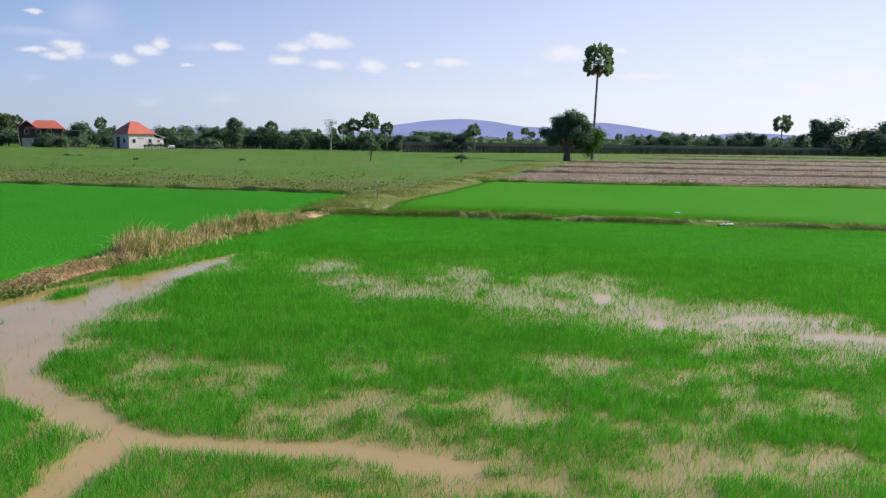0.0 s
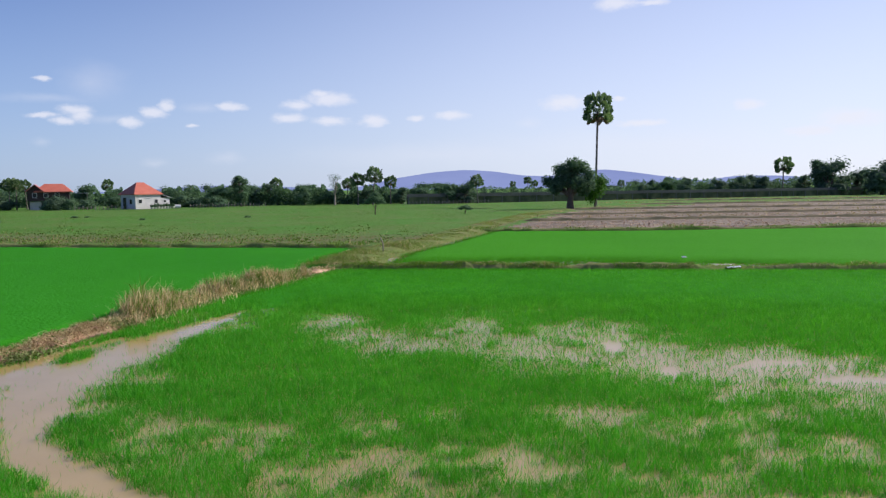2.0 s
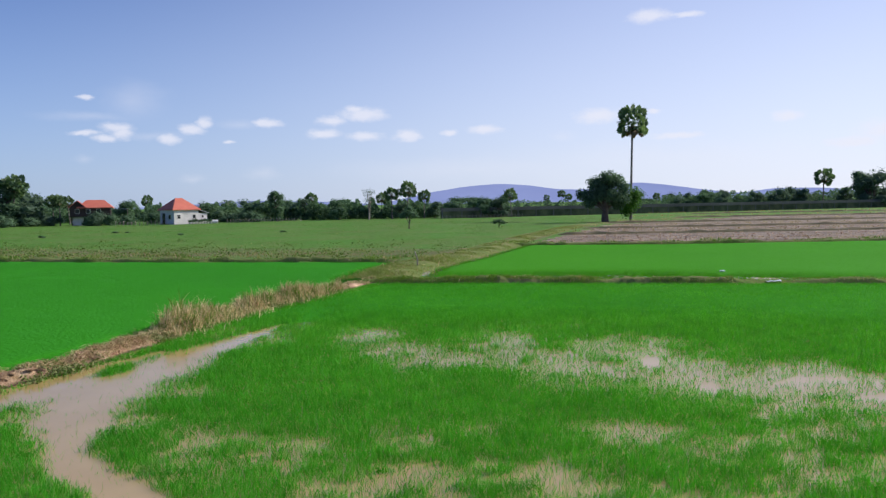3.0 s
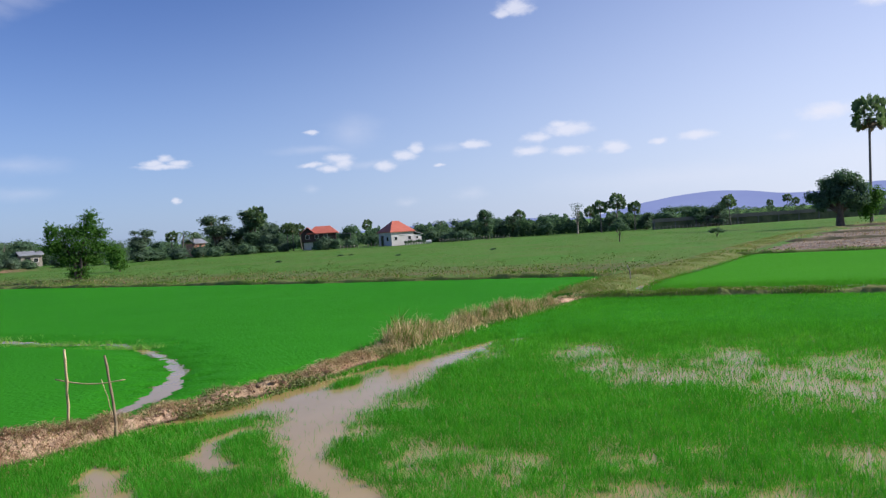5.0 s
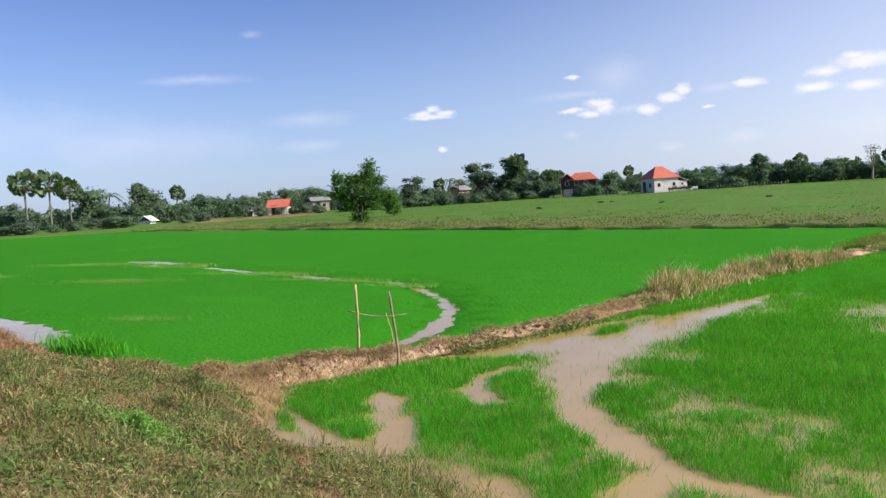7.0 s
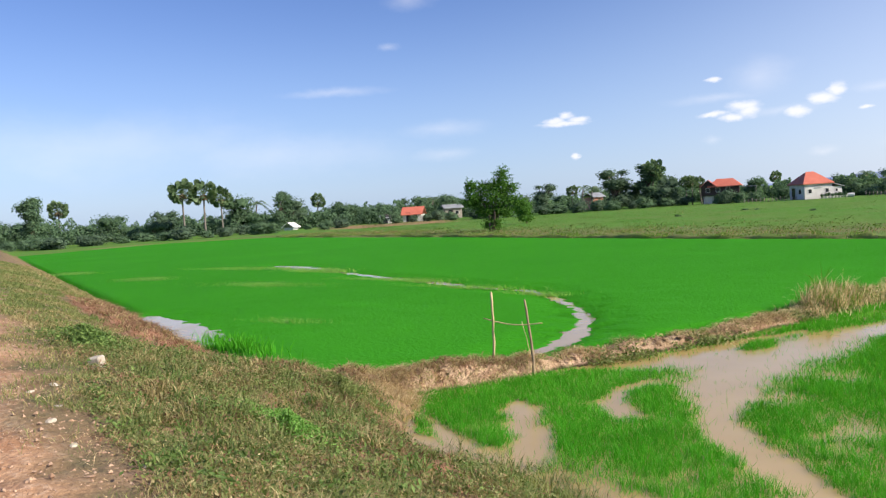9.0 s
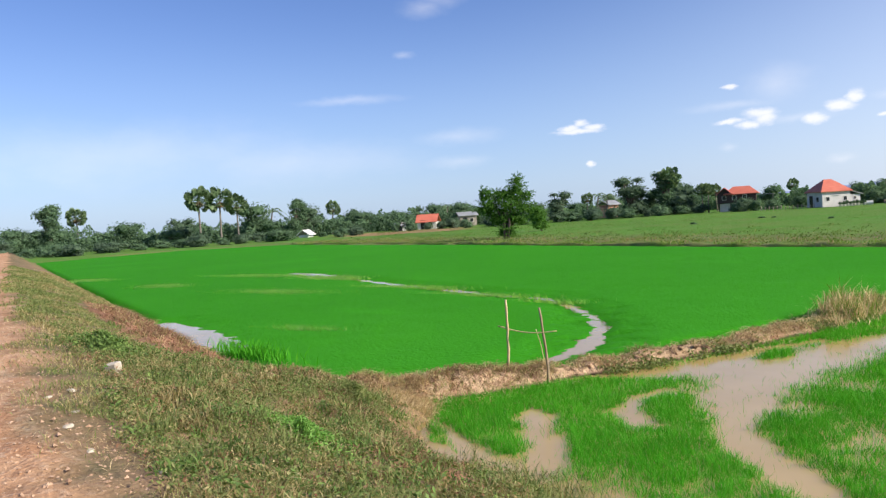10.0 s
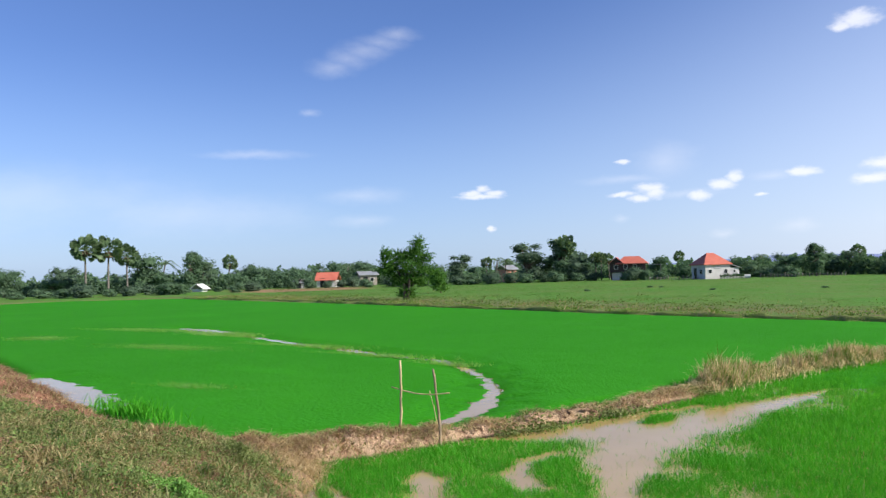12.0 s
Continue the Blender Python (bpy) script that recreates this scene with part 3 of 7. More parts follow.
co, quads = sheet(graded(-24, 14, 0.2, 4600, 1.09), graded(-3, 31, 0.2, 4600, 1.09), ground_z)
me = raw_mesh("ground", co, quads=quads, smooth=True)
gx, gy = co[:, 0], co[:, 1]
ye, yt = road_edge(gx), toe(gx)
s = (gy - ye) / (yt - ye)
track_d, _ = near_line(gx, gy, TRACK)
inner = s * np.clip(gx < 300, 0, 1)
masks = {
    "road": np.clip(0.5 - (gy - ye + 0.15 - 0.3 * np.clip(gx + 9, 0, 5) / 5) / 1.6, 0, 1) * (gy > ye - 5.6),
    "turf": np.clip((gy < yt + 0.3).astype(float) + np.clip(1.3 - track_d / 1.6, 0, 1), 0, 1),
    "soil": 0.8 * np.exp(-(((gx + 0.3) / 0.7) ** 2 + ((gy - 45.6) / 3.2) ** 2)) + np.clip(1.0 - np.abs(s - 0.88) / 0.38, 0, 1) * np.where(gx < -9.5, 1.05 - 0.6 * np.clip((-gx - 20) / 6, 0, 1), 0.42) * (gx > -140)
    + 0.42 * np.exp(-(((gx + 9.0) / 1.2) ** 2 + ((gy - 6.4) / 0.5) ** 2)) + 0.6 * np.exp(-(((gx + 11.6) / 1.6) ** 2 + ((gy - 3.5) / 0.22) ** 2)) + 0.9 * np.exp(-(((gx + 5.8) / 0.5) ** 2 + ((gy - 4.6) / 0.25) ** 2))
    + 0.9 * np.exp(-(((gx + 8.3) / 0.6) ** 2 + ((gy - 4.85) / 0.2) ** 2)) + 0.6 * np.exp(-(((gx + 10.6) / 1.2) ** 2 + ((gy - 4.7) / 0.25) ** 2))
    + 0.6 * (np.abs(np.degrees(np.arctan2(-gx, np.maximum(gy, 1))) - 51) < 5.5) * (np.hypot(gx, gy) > 138) * (np.hypot(gx, gy) < 172),
    "mud": (inside(gx, gy, POLY_WEST) | inside(gx, gy, POLY_NEAR) | inside(gx, gy, POLY_EAST)).astype(float) * (gy > yt - 0.1) + ((gy > yt - 0.05) & (gy < yt + 1.0) & (gx > -10.5) & (gx < 60)),
    "plough": (inside(gx, gy, [(3.5, 53.0), (9.0, 72.0), (15.0, 92.0), (40.0, 122.0), (400.0, 300.0), (400.0, 40.0), (95.0, 50.5)])).astype(float),
    "stubble": np.clip(1.0 - np.abs(near_line(gx, gy, EDGE_WEST)[0] - 5.0) / 12.0, 0, 1) * 0.72 * (gy > 39),
}
for key, value in masks.items():
    layer = me.attributes.new(key, "FLOAT", "POINT")
    layer.data.foreach_set("value", value.astype(np.float32))
tagged(solid("ground", me, GROUND), "flat farmland with dirt road, grassy bank and fields", "ground", kind="structure")


def pond(name, poly, z, label):
    bm = bmesh.new()
    f = bm.faces.new([bm.verts.new((x, y, z)) for x, y in poly])
    bmesh.ops.triangulate(bm, faces=[f])
    for f in bm.faces:
        if f.normal.z < 0:
            f.normal_flip()
    ob = part(name, bm, WATER, None, label)
    return tagged(ob, category="water", kind="structure")


pond("water_near", POLY_NEAR, 0.0, "shallow muddy brown water in the flooded rice paddy")
pond("water_west", POLY_WEST, 0.0, "shallow water in the rice paddy behind the bund")
pond("water_east", POLY_EAST, 0.04, "shallow water in the rice paddy across the bund")


def bund_material():
    a = Mat("bund_clay")
    c = a.mix(a.range(a.noise(2.2, 6, rough=0.7), 0.34, 0.66), (0.28, 0.15, 0.09), (0.70, 0.50, 0.35))
    c = a.mix(a.range(a.noise(0.5, 4), 0.45, 0.7, 0.0, 0.55), c, (0.17, 0.15, 0.06))
    c = a.mix(a.range(a.noise(14.0, 5, rough=0.7), 0.50, 0.70, 0.0, 0.55), c, (0.18, 0.10, 0.06))
    z = a.t.nodes.new("ShaderNodeSeparateXYZ")
    a.put(a.pos, z.inputs[0])
    wet = a.range(a.math("ADD", z.outputs[2], a.math("MULTIPLY", a.math("SUBTRACT", a.noise(2.0, 3), 0.5), 0.10)), 0.065, 0.015)
    c = a.mix(wet, c, (0.085, 0.055, 0.035))
    return a.done(c, 0.95, normal=a.bump(a.noise(8.0, 6, rough=0.7), 1.0, 0.12), spec=0.15)


CLAY = bund_material()


def resample(pts, step):
    out = []
    for a, b in zip(pts, pts[1:]):
        n = max(1, int(math.hypot(b[0] - a[0], b[1] - a[1]) / step))
        out += [(a[0] + (b[0] - a[0]) * i / n, a[1] + (b[1] - a[1]) * i / n) for i in range(n)]
    return out + [pts[-1][:2]]


def turf_bund_material():
    a = Mat("bund_turf")
    c = a.mix(a.range(a.noise(0.5, 4), 0.35, 0.65), (0.095, 0.155, 0.034), (0.175, 0.185, 0.07))
    c = a.mix(a.range(a.noise(0.8, 5), 0.64, 0.76, 0.0, 0.8), c, (0.36, 0.28, 0.18))
    return a.done(c, 0.95, normal=a.bump(a.noise(6.0, 5), 0.9, 0.08), spec=0.1)


TURF_BUND = turf_bund_material()


def bund(name, pts, half, height, label, z0=-0.1, step=0.09, seed=0, material=None, rise=None, taper=False, rough=0.0):
    """A lumpy earthen dyke along a line."""
    line = np.array(resample(pts, step))
    k = np.array([0.25, 0.5, 0.25])
    for _ in range(8):
        for c in (0, 1):
            line[1:-1, c] = np.convolve(line[:, c], k, "valid")
    d = np.gradient(line, axis=0)
    d /= np.linalg.norm(d, axis=1)[:, None]
    across = np.array([-1.35, -1.1, -0.85, -0.62, -0.42, -0.2, 0.0, 0.2, 0.42, 0.62, 0.85, 1.1, 1.35])
    up = np.array([0.0, 0.12, 0.40, 0.72, 0.92, 1.0, 1.0, 0.98, 0.90, 0.70, 0.38, 0.12, 0.0])
    x = line[:, 0, None] - d[:, 1, None] * across * half
    y = line[:, 1, None] + d[:, 0, None] * across * half
    low = 0.55 + 0.9 * fractal(x * 0 + line[:, 0, None], y * 0 + line[:, 1, None], 0.7, seed)
    ends = np.minimum(np.arange(len(line)), np.arange(len(line))[::-1])[:, None] * step
    low = low * np.clip(0.25 + ends / 0.9, 0, 1)
    if taper:
        q = np.linspace(0, 1, len(line))[:, None]
        low = low * np.clip(q * 7, 0, 1) * np.clip((1 - q) * 2.2, 0, 1)
    if rise:
        low = low * rise(line[:, 1, None])
    x = x + (fractal(x, y, 2.3, seed + 20) - 0.5) * 0.35 * half
    y = y + (fractal(x, y, 2.3, seed + 30) - 0.5) * 0.35 * half
    z = z0 + (height - z0) * up * low + ((fractal(x, y, 3.0, seed + 5) - 0.5) * 0.24 + (fractal(x, y, 8.0, seed + 6, 2) - 0.5) * 0.24) * np.sqrt(up) * (0.8 if taper else rough or min(1.0, height * 2.5))
    if taper:
        z = z + ground_z(x, y)
    nx, ny = len(across), len(line)
    i = (np.arange(ny - 1)[:, None] * nx + np.arange(nx - 1)[None, :]).ravel()
    me = raw_mesh(name, np.stack([x.ravel(), y.ravel(), z.ravel()], 1), quads=np.stack([i, i + nx, i + nx + 1, i + 1], 1)[:, ::-1], smooth=True)
    return tagged(solid(name, me, material or CLAY, None, label), category="bund", kind="structure")


RIDGE = rough_plain("weedy_ridge_earth", (0.055, 0.060, 0.026), (0.17, 0.13, 0.075), 0.6, 0.95, 0.8, 5.0)
RED_CLOD = rough_plain("red_clay", (0.17, 0.075, 0.042), (0.33, 0.17, 0.10), 2.5, 0.95, 1.0, 9.0)
RED_BANK = [(-10.4, 4.9), (-11.6, 5.15), (-13.5, 5.6), (-16.0, 6.15), (-20.0, 6.95), (-26.0, 8.15), (-33.0, 9.5)]
red = bund("red_bank", RED_BANK, 0.85, 0.13, "rough broken reddish clay bank along the paddy edge", z0=-0.12, step=0.14, seed=31, material=RED_CLOD, taper=True)
west = bund("bund_west", BUND_WEST, 0.41, 0.13, "low clay bund with dry straw between two paddies", seed=1, rough=0.7, rise=lambda y: 1.0 + 1.25 / (1 + np.exp((y - 8.8) / 0.45)))
bund("bund_cross", BUND_CROSS, 0.38, 0.19, "narrow grassy clay bund across the paddies", seed=2, material=TURF_BUND)
bund("bund_cross_east", BUND_CROSS_B, 0.38, 0.19, "narrow grassy clay bund across the paddies", step=0.3, seed=3, material=TURF_BUND)
bund("bund_far_west", EDGE_WEST, 0.40, 0.24, "eroded dark earth bund along the paddy edge", step=0.4, seed=4, material=TURF_BUND)
bund("bund_far_east", EDGE_EAST, 0.42, 0.28, "eroded dark earth bund along the paddy edge", step=0.4, seed=5, material=TURF_BUND)
bund("track", TRACK, 1.7, 0.22, "grassy raised footpath between the fields", step=0.5, seed=6, material=TURF_BUND)
for i, yy in enumerate((66, 80, 98, 122, 150)):
    x0 = {66: 6.5, 80: 10.5, 98: 16, 122: 30, 150: 40}[yy]
    bund("bund_field_%d" % (i + 1), [(x0, yy), (x0 + 40, yy + 1.5), (x0 + 120, yy + 2 + i)], 0.45, 0.34, "low dark weedy ridge across the ploughed field", z0=0.1, step=0.8, seed=8 + i, material=RIDGE)


west_hull = BVHTree.FromPolygons([v.co[:] for v in west.data.vertices], [tuple(q.vertices) for q in west.data.polygons])


red_hull = BVHTree.FromPolygons([v.co[:] for v in red.data.vertices], [tuple(q.vertices) for q in red.data.polygons])


def on_bund(x, y):
    """Height of the west bund's surface, or of the water beside it."""
    return over(west_hull, x, y)


def over(hull, x, y):
    out = np.zeros(len(x))
    for i, (a, b) in enumerate(zip(x, y)):
        hit = hull.ray_cast(Vector((a, b, 3.0)), Vector((0, 0, -1)))
        out[i] = max(hit[0].z, -0.02) if hit[0] else -0.02
    return out

# ---- rice ----
STREAM = [(-5.1, 19.3, 0.04), (-5.4, 18.0, 0.14), (-5.6, 16.9, 0.26), (-5.85, 15.7, 0.36), (-6.1, 14.6, 0.5), (-6.4, 13.5, 0.66), (-6.5, 12.5, 0.74), (-6.15, 11.3, 0.5), (-5.65, 10.1, 0.34), (-5.2, 9.1, 0.2), (-4.4, 8.25, 0.17),
          (-3.8, 7.8, 0.16), (-3.2, 7.35, 0.14), (-2.6, 7.1, 0.12), (-1.9, 7.0, 0.11), (-0.9, 6.98, 0.12), (-0.3, 6.8, 0.12), (0.2, 6.62, 0.10)]
INLET = [(-6.6, 12.5, 0.6), (-7.5, 12.0, 0.5), (-8.1, 11.4, 0.34), (-8.5, 11.0, 0.24)]
OUTLET = [(-3.2, 7.3, 0.10), (-3.22, 6.7, 0.13), (-3.2, 6.2, 0.13), (-3.19, 5.7, 0.14)]
DITCH = [(-6.75, 15.6, 0.10), (-7.1, 14.5, 0.2), (-7.3, 13.4, 0.34), (-7.3, 12.6, 0.45)]
LOOP_A = [(-6.4, 10.6, 0.05), (-7.02, 10.35, 0.10), (-7.1, 9.7, 0.15), (-6.8, 9.05, 0.17), (-6.3, 8.65, 0.14), (-6.1, 8.7, 0.07)]
LOOP_B = [(-7.95, 8.35, 0.08), (-7.75, 8.1, 0.16), (-7.15, 7.55, 0.18), (-6.55, 6.95, 0.16), (-6.15, 6.4, 0.2)]
LOOP_C = [(-8.5, 7.0, 0.06), (-7.6, 6.55, 0.10), (-6.9, 6.3, 0.19), (-6.04, 6.16, 0.24), (-5.3, 6.05, 0.25), (-4.7, 5.98, 0.24), (-4.0, 5.85, 0.18)]
GLINTS = ([(3.0, 13.9, 0.075), (3.1, 14.6, 0.09)], [(4.7, 12.5, 0.06), (5.2, 12.8, 0.098), (5.9, 12.8, 0.083)], [(5.6, 11.6, 0.06), (6.2, 11.7, 0.083), (7.6, 11.3, 0.098), (9.0, 11.0, 0.098)], [(3.5, 12.1, 0.068), (3.6, 12.5, 0.075)])
# thin spots: x, y, radius along x, radius along y, how open
THIN = [(-2.75, 17.3, 0.72, 1.08, 1), (-1.7, 15.6, 0.91, 0.94, 0.9), (-0.7, 14.6, 1.17, 0.81, 0.78), (0.4, 16.6, 0.78, 1.08, 0.9), (0.9, 14.6, 1.04, 1.08, 0.84), (1.9, 13.7, 1.3, 1.22, 0.9), (2.9, 15.4, 1.3, 1.62, 0.9), (3.5, 13.2, 1.3, 1.76, 0.84), (4.2, 12.3, 1.43, 1.35, 0.9), (5.4, 12.6, 1.56, 1.22, 1), (6.3, 11.6, 1.43, 1.22, 1), (8, 11.2, 2.08, 1.22, 1)]
THIN_B = [(2.62, 8.05, 0.8, 0.4, 0.6), (3.88, 8.2, 0.9, 0.5, 0.62), (4.6, 8.55, 0.8, 0.5, 0.6), (3.9, 9.75, 1.0, 0.5, 0.5), (1.9, 9.9, 0.7, 0.5, 0.5), (-0.45, 10.0, 0.8, 0.4, 0.45), (-0.9, 9.4, 0.8, 0.4, 0.5), (0.2, 8.3, 0.7, 0.6, 0.55),
          (-5.0, 17.6, 0.7, 1.4, 0.55), (-4.6, 20.5, 0.35, 1.6, 0.6), (-6.3, 18.2, 0.3, 1.6, 0.5), (-4.9, 11.9, 0.5, 0.6, 0.6), (-4.95, 10.5, 0.6, 0.3, 0.7), (-3.3, 9.6, 0.8, 0.5, 0.55), (-2.5, 9.1, 0.9, 0.6, 0.6), (-0.9, 8.3, 1.0, 0.45, 0.6), (0.94, 7.95, 0.5, 0.22, 0.85), (0.24, 6.85, 0.4, 0.3, 0.9),
          (3.7, 7.0, 0.9, 0.28, 1.0), (2.7, 6.8, 0.8, 0.3, 0.8), (0.8, 6.3, 0.9, 0.25, 0.8), (2.4, 9.0, 1.1, 0.7, 0.45), (4.6, 8.7, 1.4, 0.6, 0.45), (1.4, 18.9, 1.5, 1.08, 0.3)]
RILL = [(-10.15, 11.2, 0.20), (-10.6, 13.1, 0.24), (-11.65, 14.85, 0.11), (-12.9, 16.3, 0.08), (-14.5, 17.6, 0.09), (-17.1, 19.25, 0.15), (-19.3, 19.45, 0.15), (-27.3, 21.15, 0.20),
        (-33.2, 22.6, 0.22), (-37.2, 23.6, 0.9), (-39.3, 24.1, 0.8), (-43.0, 24.7, 0.2)]
POOL_W = [(-25.5, 9.7, 0.4), (-22.5, 9.3, 0.7), (-20.0, 8.9, 0.75), (-18.3, 8.5, 0.35)]
THIN_W = [(-21.0, 10.6, 3.0, 0.8, 0.8), (-17.6, 9.6, 1.4, 0.7, 0.85), (-21.5, 34.8, 0.8, 1.6, 1.0)]
# sparse yellowish streaks in the dense rice: x, y, half length, half width
PALE = [(-42.4, 16.3, 2.2, 1.0), (-30.5, 16.8, 3.6, 0.8), (-18.8, 11.15, 1.7, 0.35), (-56.0, 16.8, 2.4, 0.8), (-34.8, 22.2, 2.2, 0.9), (-26.0, 20.0, 3.2, 0.45), (-20.2, 18.9, 2.6, 0.28), (-16.2, 18.3, 1.5, 0.22), (-42.0, 22.0, 4.5, 0.8)]
# clumps of rice that stand in the open water
ISLANDS = [(-6.87, 13.9, 0.22, 0.5)]


def openness(x, y, lines, spots):
    o = np.zeros(x.shape)
    for pts in lines:
        d, w = near_line(x, y, pts)
        d = d + (fractal(x, y, 1.7, 44) - 0.5) * 0.65 * np.minimum(w * 2.4, 0.6) + (fractal(x, y, 5.0, 45) - 0.5) * 0.3 * np.minimum(w * 2.4, 0.5)
        o = np.maximum(o, np.clip(1.35 - 0.62 * d / np.maximum(w, 0.05), 0, 1.3))
    for cx, cy, rx, ry, k in spots:
        q = ((x - cx) / rx) ** 2 + ((y - cy) / ry) ** 2
        o = np.maximum(o, k * np.exp(-0.7 * q))
    return o


def shore(x, y, lines):
    """0 at open water, rising to 1 where the rice has grown up to its full height."""
    full = np.ones(x.shape)
    for pts in lines:
        d, w = near_line(x, y, pts)
        d = d + (fractal(x, y, 1.7, 44) - 0.5) * 0.65 * np.minimum(w * 2.4, 0.6)
        full = np.minimum(full, np.clip((d - 0.62 * w) / 1.7, 0, 1))
    return full


def rice_field(name, poly, lines, spots, z, label, material, margin, mottled=0.0, cap=2150.0, even_from=8.0, fall=1.4, shallow=False):
    """Rice seedlings strewn over a paddy, thinned where water stands open; tufts grow coarser with distance from the road."""
    xs, ys = [p[0] for p in poly], [p[1] for p in poly]
    got = []
    for x0 in np.arange(math.floor(min(xs)), max(xs), 2.0):
        for y0 in np.arange(math.floor(min(ys)), max(ys), 2.0):
            r = math.hypot(x0 + 1, y0 + 1)
            if r > 125:
                continue
            dens = cap * min(1.0, (9.0 / r) ** fall)
            if r > 45:
                dens *= (45 / r) ** 1.1
            if x0 > 0.62 * y0 + 2.5:
                dens *= 0.2
            n = rng.poisson(dens * 4.0)
            if n:
                got.append(np.stack([rng.uniform(x0, x0 + 2, n), rng.uniform(y0, y0 + 2, n)], 1))
    p = np.concatenate(got)
    p = p[inside(p[:, 0], p[:, 1], poly)]
    x, y = p[:, 0], p[:, 1]
    o, thin = openness(x, y, lines, ()), openness(x, y, (), spots)
    for cx, cy, rx, ry in ISLANDS:
        o = o * (1 - np.clip(1.6 * np.exp(-((x - cx) / rx) ** 2 - ((y - cy) / ry) ** 2), 0, 1))
    near = np.clip((11.5 - y) / 4, 0, 1) * mottled
    keep = 1.12 - thin * 0.95 + (fractal(x, y, 1.3, 40) - 0.5) * 0.75 * (0.35 + 0.8 * near + 1.3 * thin) - near * 0.15 + (fractal(x, y, 4.0, 50) - 0.5) * (0.9 * near + 0.25 + 0.9 * thin)
    keep = np.maximum(keep, 0.46 - 0.06 * (thin > 0.75)) - o * 1.12
    keep = np.where(o >= 0.999, np.where(o < 1.22, 0.24 if shallow else 0.11, -1), keep)
    for line, w in margin:
        keep = np.where(near_line(x, y, line)[0] < w, -1, keep)
    keep = np.where(y < toe(x) + np.where(x < -12, 0.12, 0.22) + np.where(x < -12, 0.4, 0.55) * fractal(x, y, 1.1, 48), -1, keep)
    ok = rng.uniform(0, 1, len(x)) < np.clip(keep, 0, 1) ** 1.6
    x, y, keep = x[ok], y[ok], np.clip(keep[ok], 0, 1)
    r = np.hypot(x, y)
    h = rng.uniform(0.075, 0.155, len(x)) * (0.75 + 0.34 * keep) * (0.85 + 0.3 * fractal(x, y, 0.6, 60))
    even = np.clip((r - even_from) / 12, 0, 1)                        # farther plants close into one level canopy
    h = h * (1 - even) + rng.uniform(0.13, 0.175, len(x)) * (0.5 + 0.5 * keep) * even
    w = 0.0078 * np.clip(r / 9.0, 0.8, 14) ** 0.85 * rng.uniform(0.7, 1.3, len(x)) * (0.6 + 0.4 * keep)
    if shallow:
        h = h * (0.35 + 0.65 * shore(x, y, lines))
    lean = rng.uniform(0.05, 0.95, len(x))
    return stuff(name, *spikes(x, y, np.full(len(x), z - 0.02), h, w, lean), material, label, "rice")


rice_field("rice_near", POLY_NEAR, (STREAM, INLET, OUTLET, DITCH, LOOP_A, LOOP_B, LOOP_C) + GLINTS, THIN + THIN_B, 0.0,
           "young bright green rice seedlings in muddy water", RICE, [(BUND_WEST, 0.46), (BUND_CROSS, 0.45), (BUND_CROSS_B, 0.45)], 1.0, cap=3800.0, even_from=17.0)
rice_field("rice_west", POLY_WEST, (RILL, POOL_W), THIN_W, 0.0, "dense bright green young rice behind the bund", RICE_FAR, [(BUND_WEST, 0.55), (EDGE_WEST, 0.45)], cap=2600.0, even_from=14.0, fall=1.85, shallow=True)
rice_field("rice_east", POLY_EAST, ([(10.1, 27.4, 0.3), (10.2, 28.4, 0.35)], [(9.4, 30.6, 0.25), (9.6, 31.6, 0.2)]), [], 0.04,
           "dense yellowish green young rice across the bund", RICE_EAST, [(BUND_CROSS, 0.5), (BUND_CROSS_B, 0.5), (EDGE_EAST, 0.5), (TRACK, 1.6)], cap=1000.0)


def pale_streaks():
    """Thin yellowish seedlings in long streaks among the dense rice."""
    g = np.random.default_rng(64)
    xs, ys = [], []
    for cx, cy, a, b in PALE:
        n = int(800 * a * b) + 150
        xs.append(cx + g.normal(0, 0.5 * a, n)), ys.append(cy + 0.16 * (cx - xs[-1]) * -1.0 + g.normal(0, 0.5 * b, n))
    x, y = np.concatenate(xs), np.concatenate(ys)
    r = np.hypot(x, y)
    stuff("pale_rice", *spikes(x, y, np.zeros(len(x)), g.uniform(0.15, 0.21, len(x)), 0.0010 * r * g.uniform(0.6, 1.3, len(x)), g.uniform(0.5, 1.8, len(x))), RICE_PALE, "sparse pale yellowish rice seedlings", "rice")


pale_streaks()


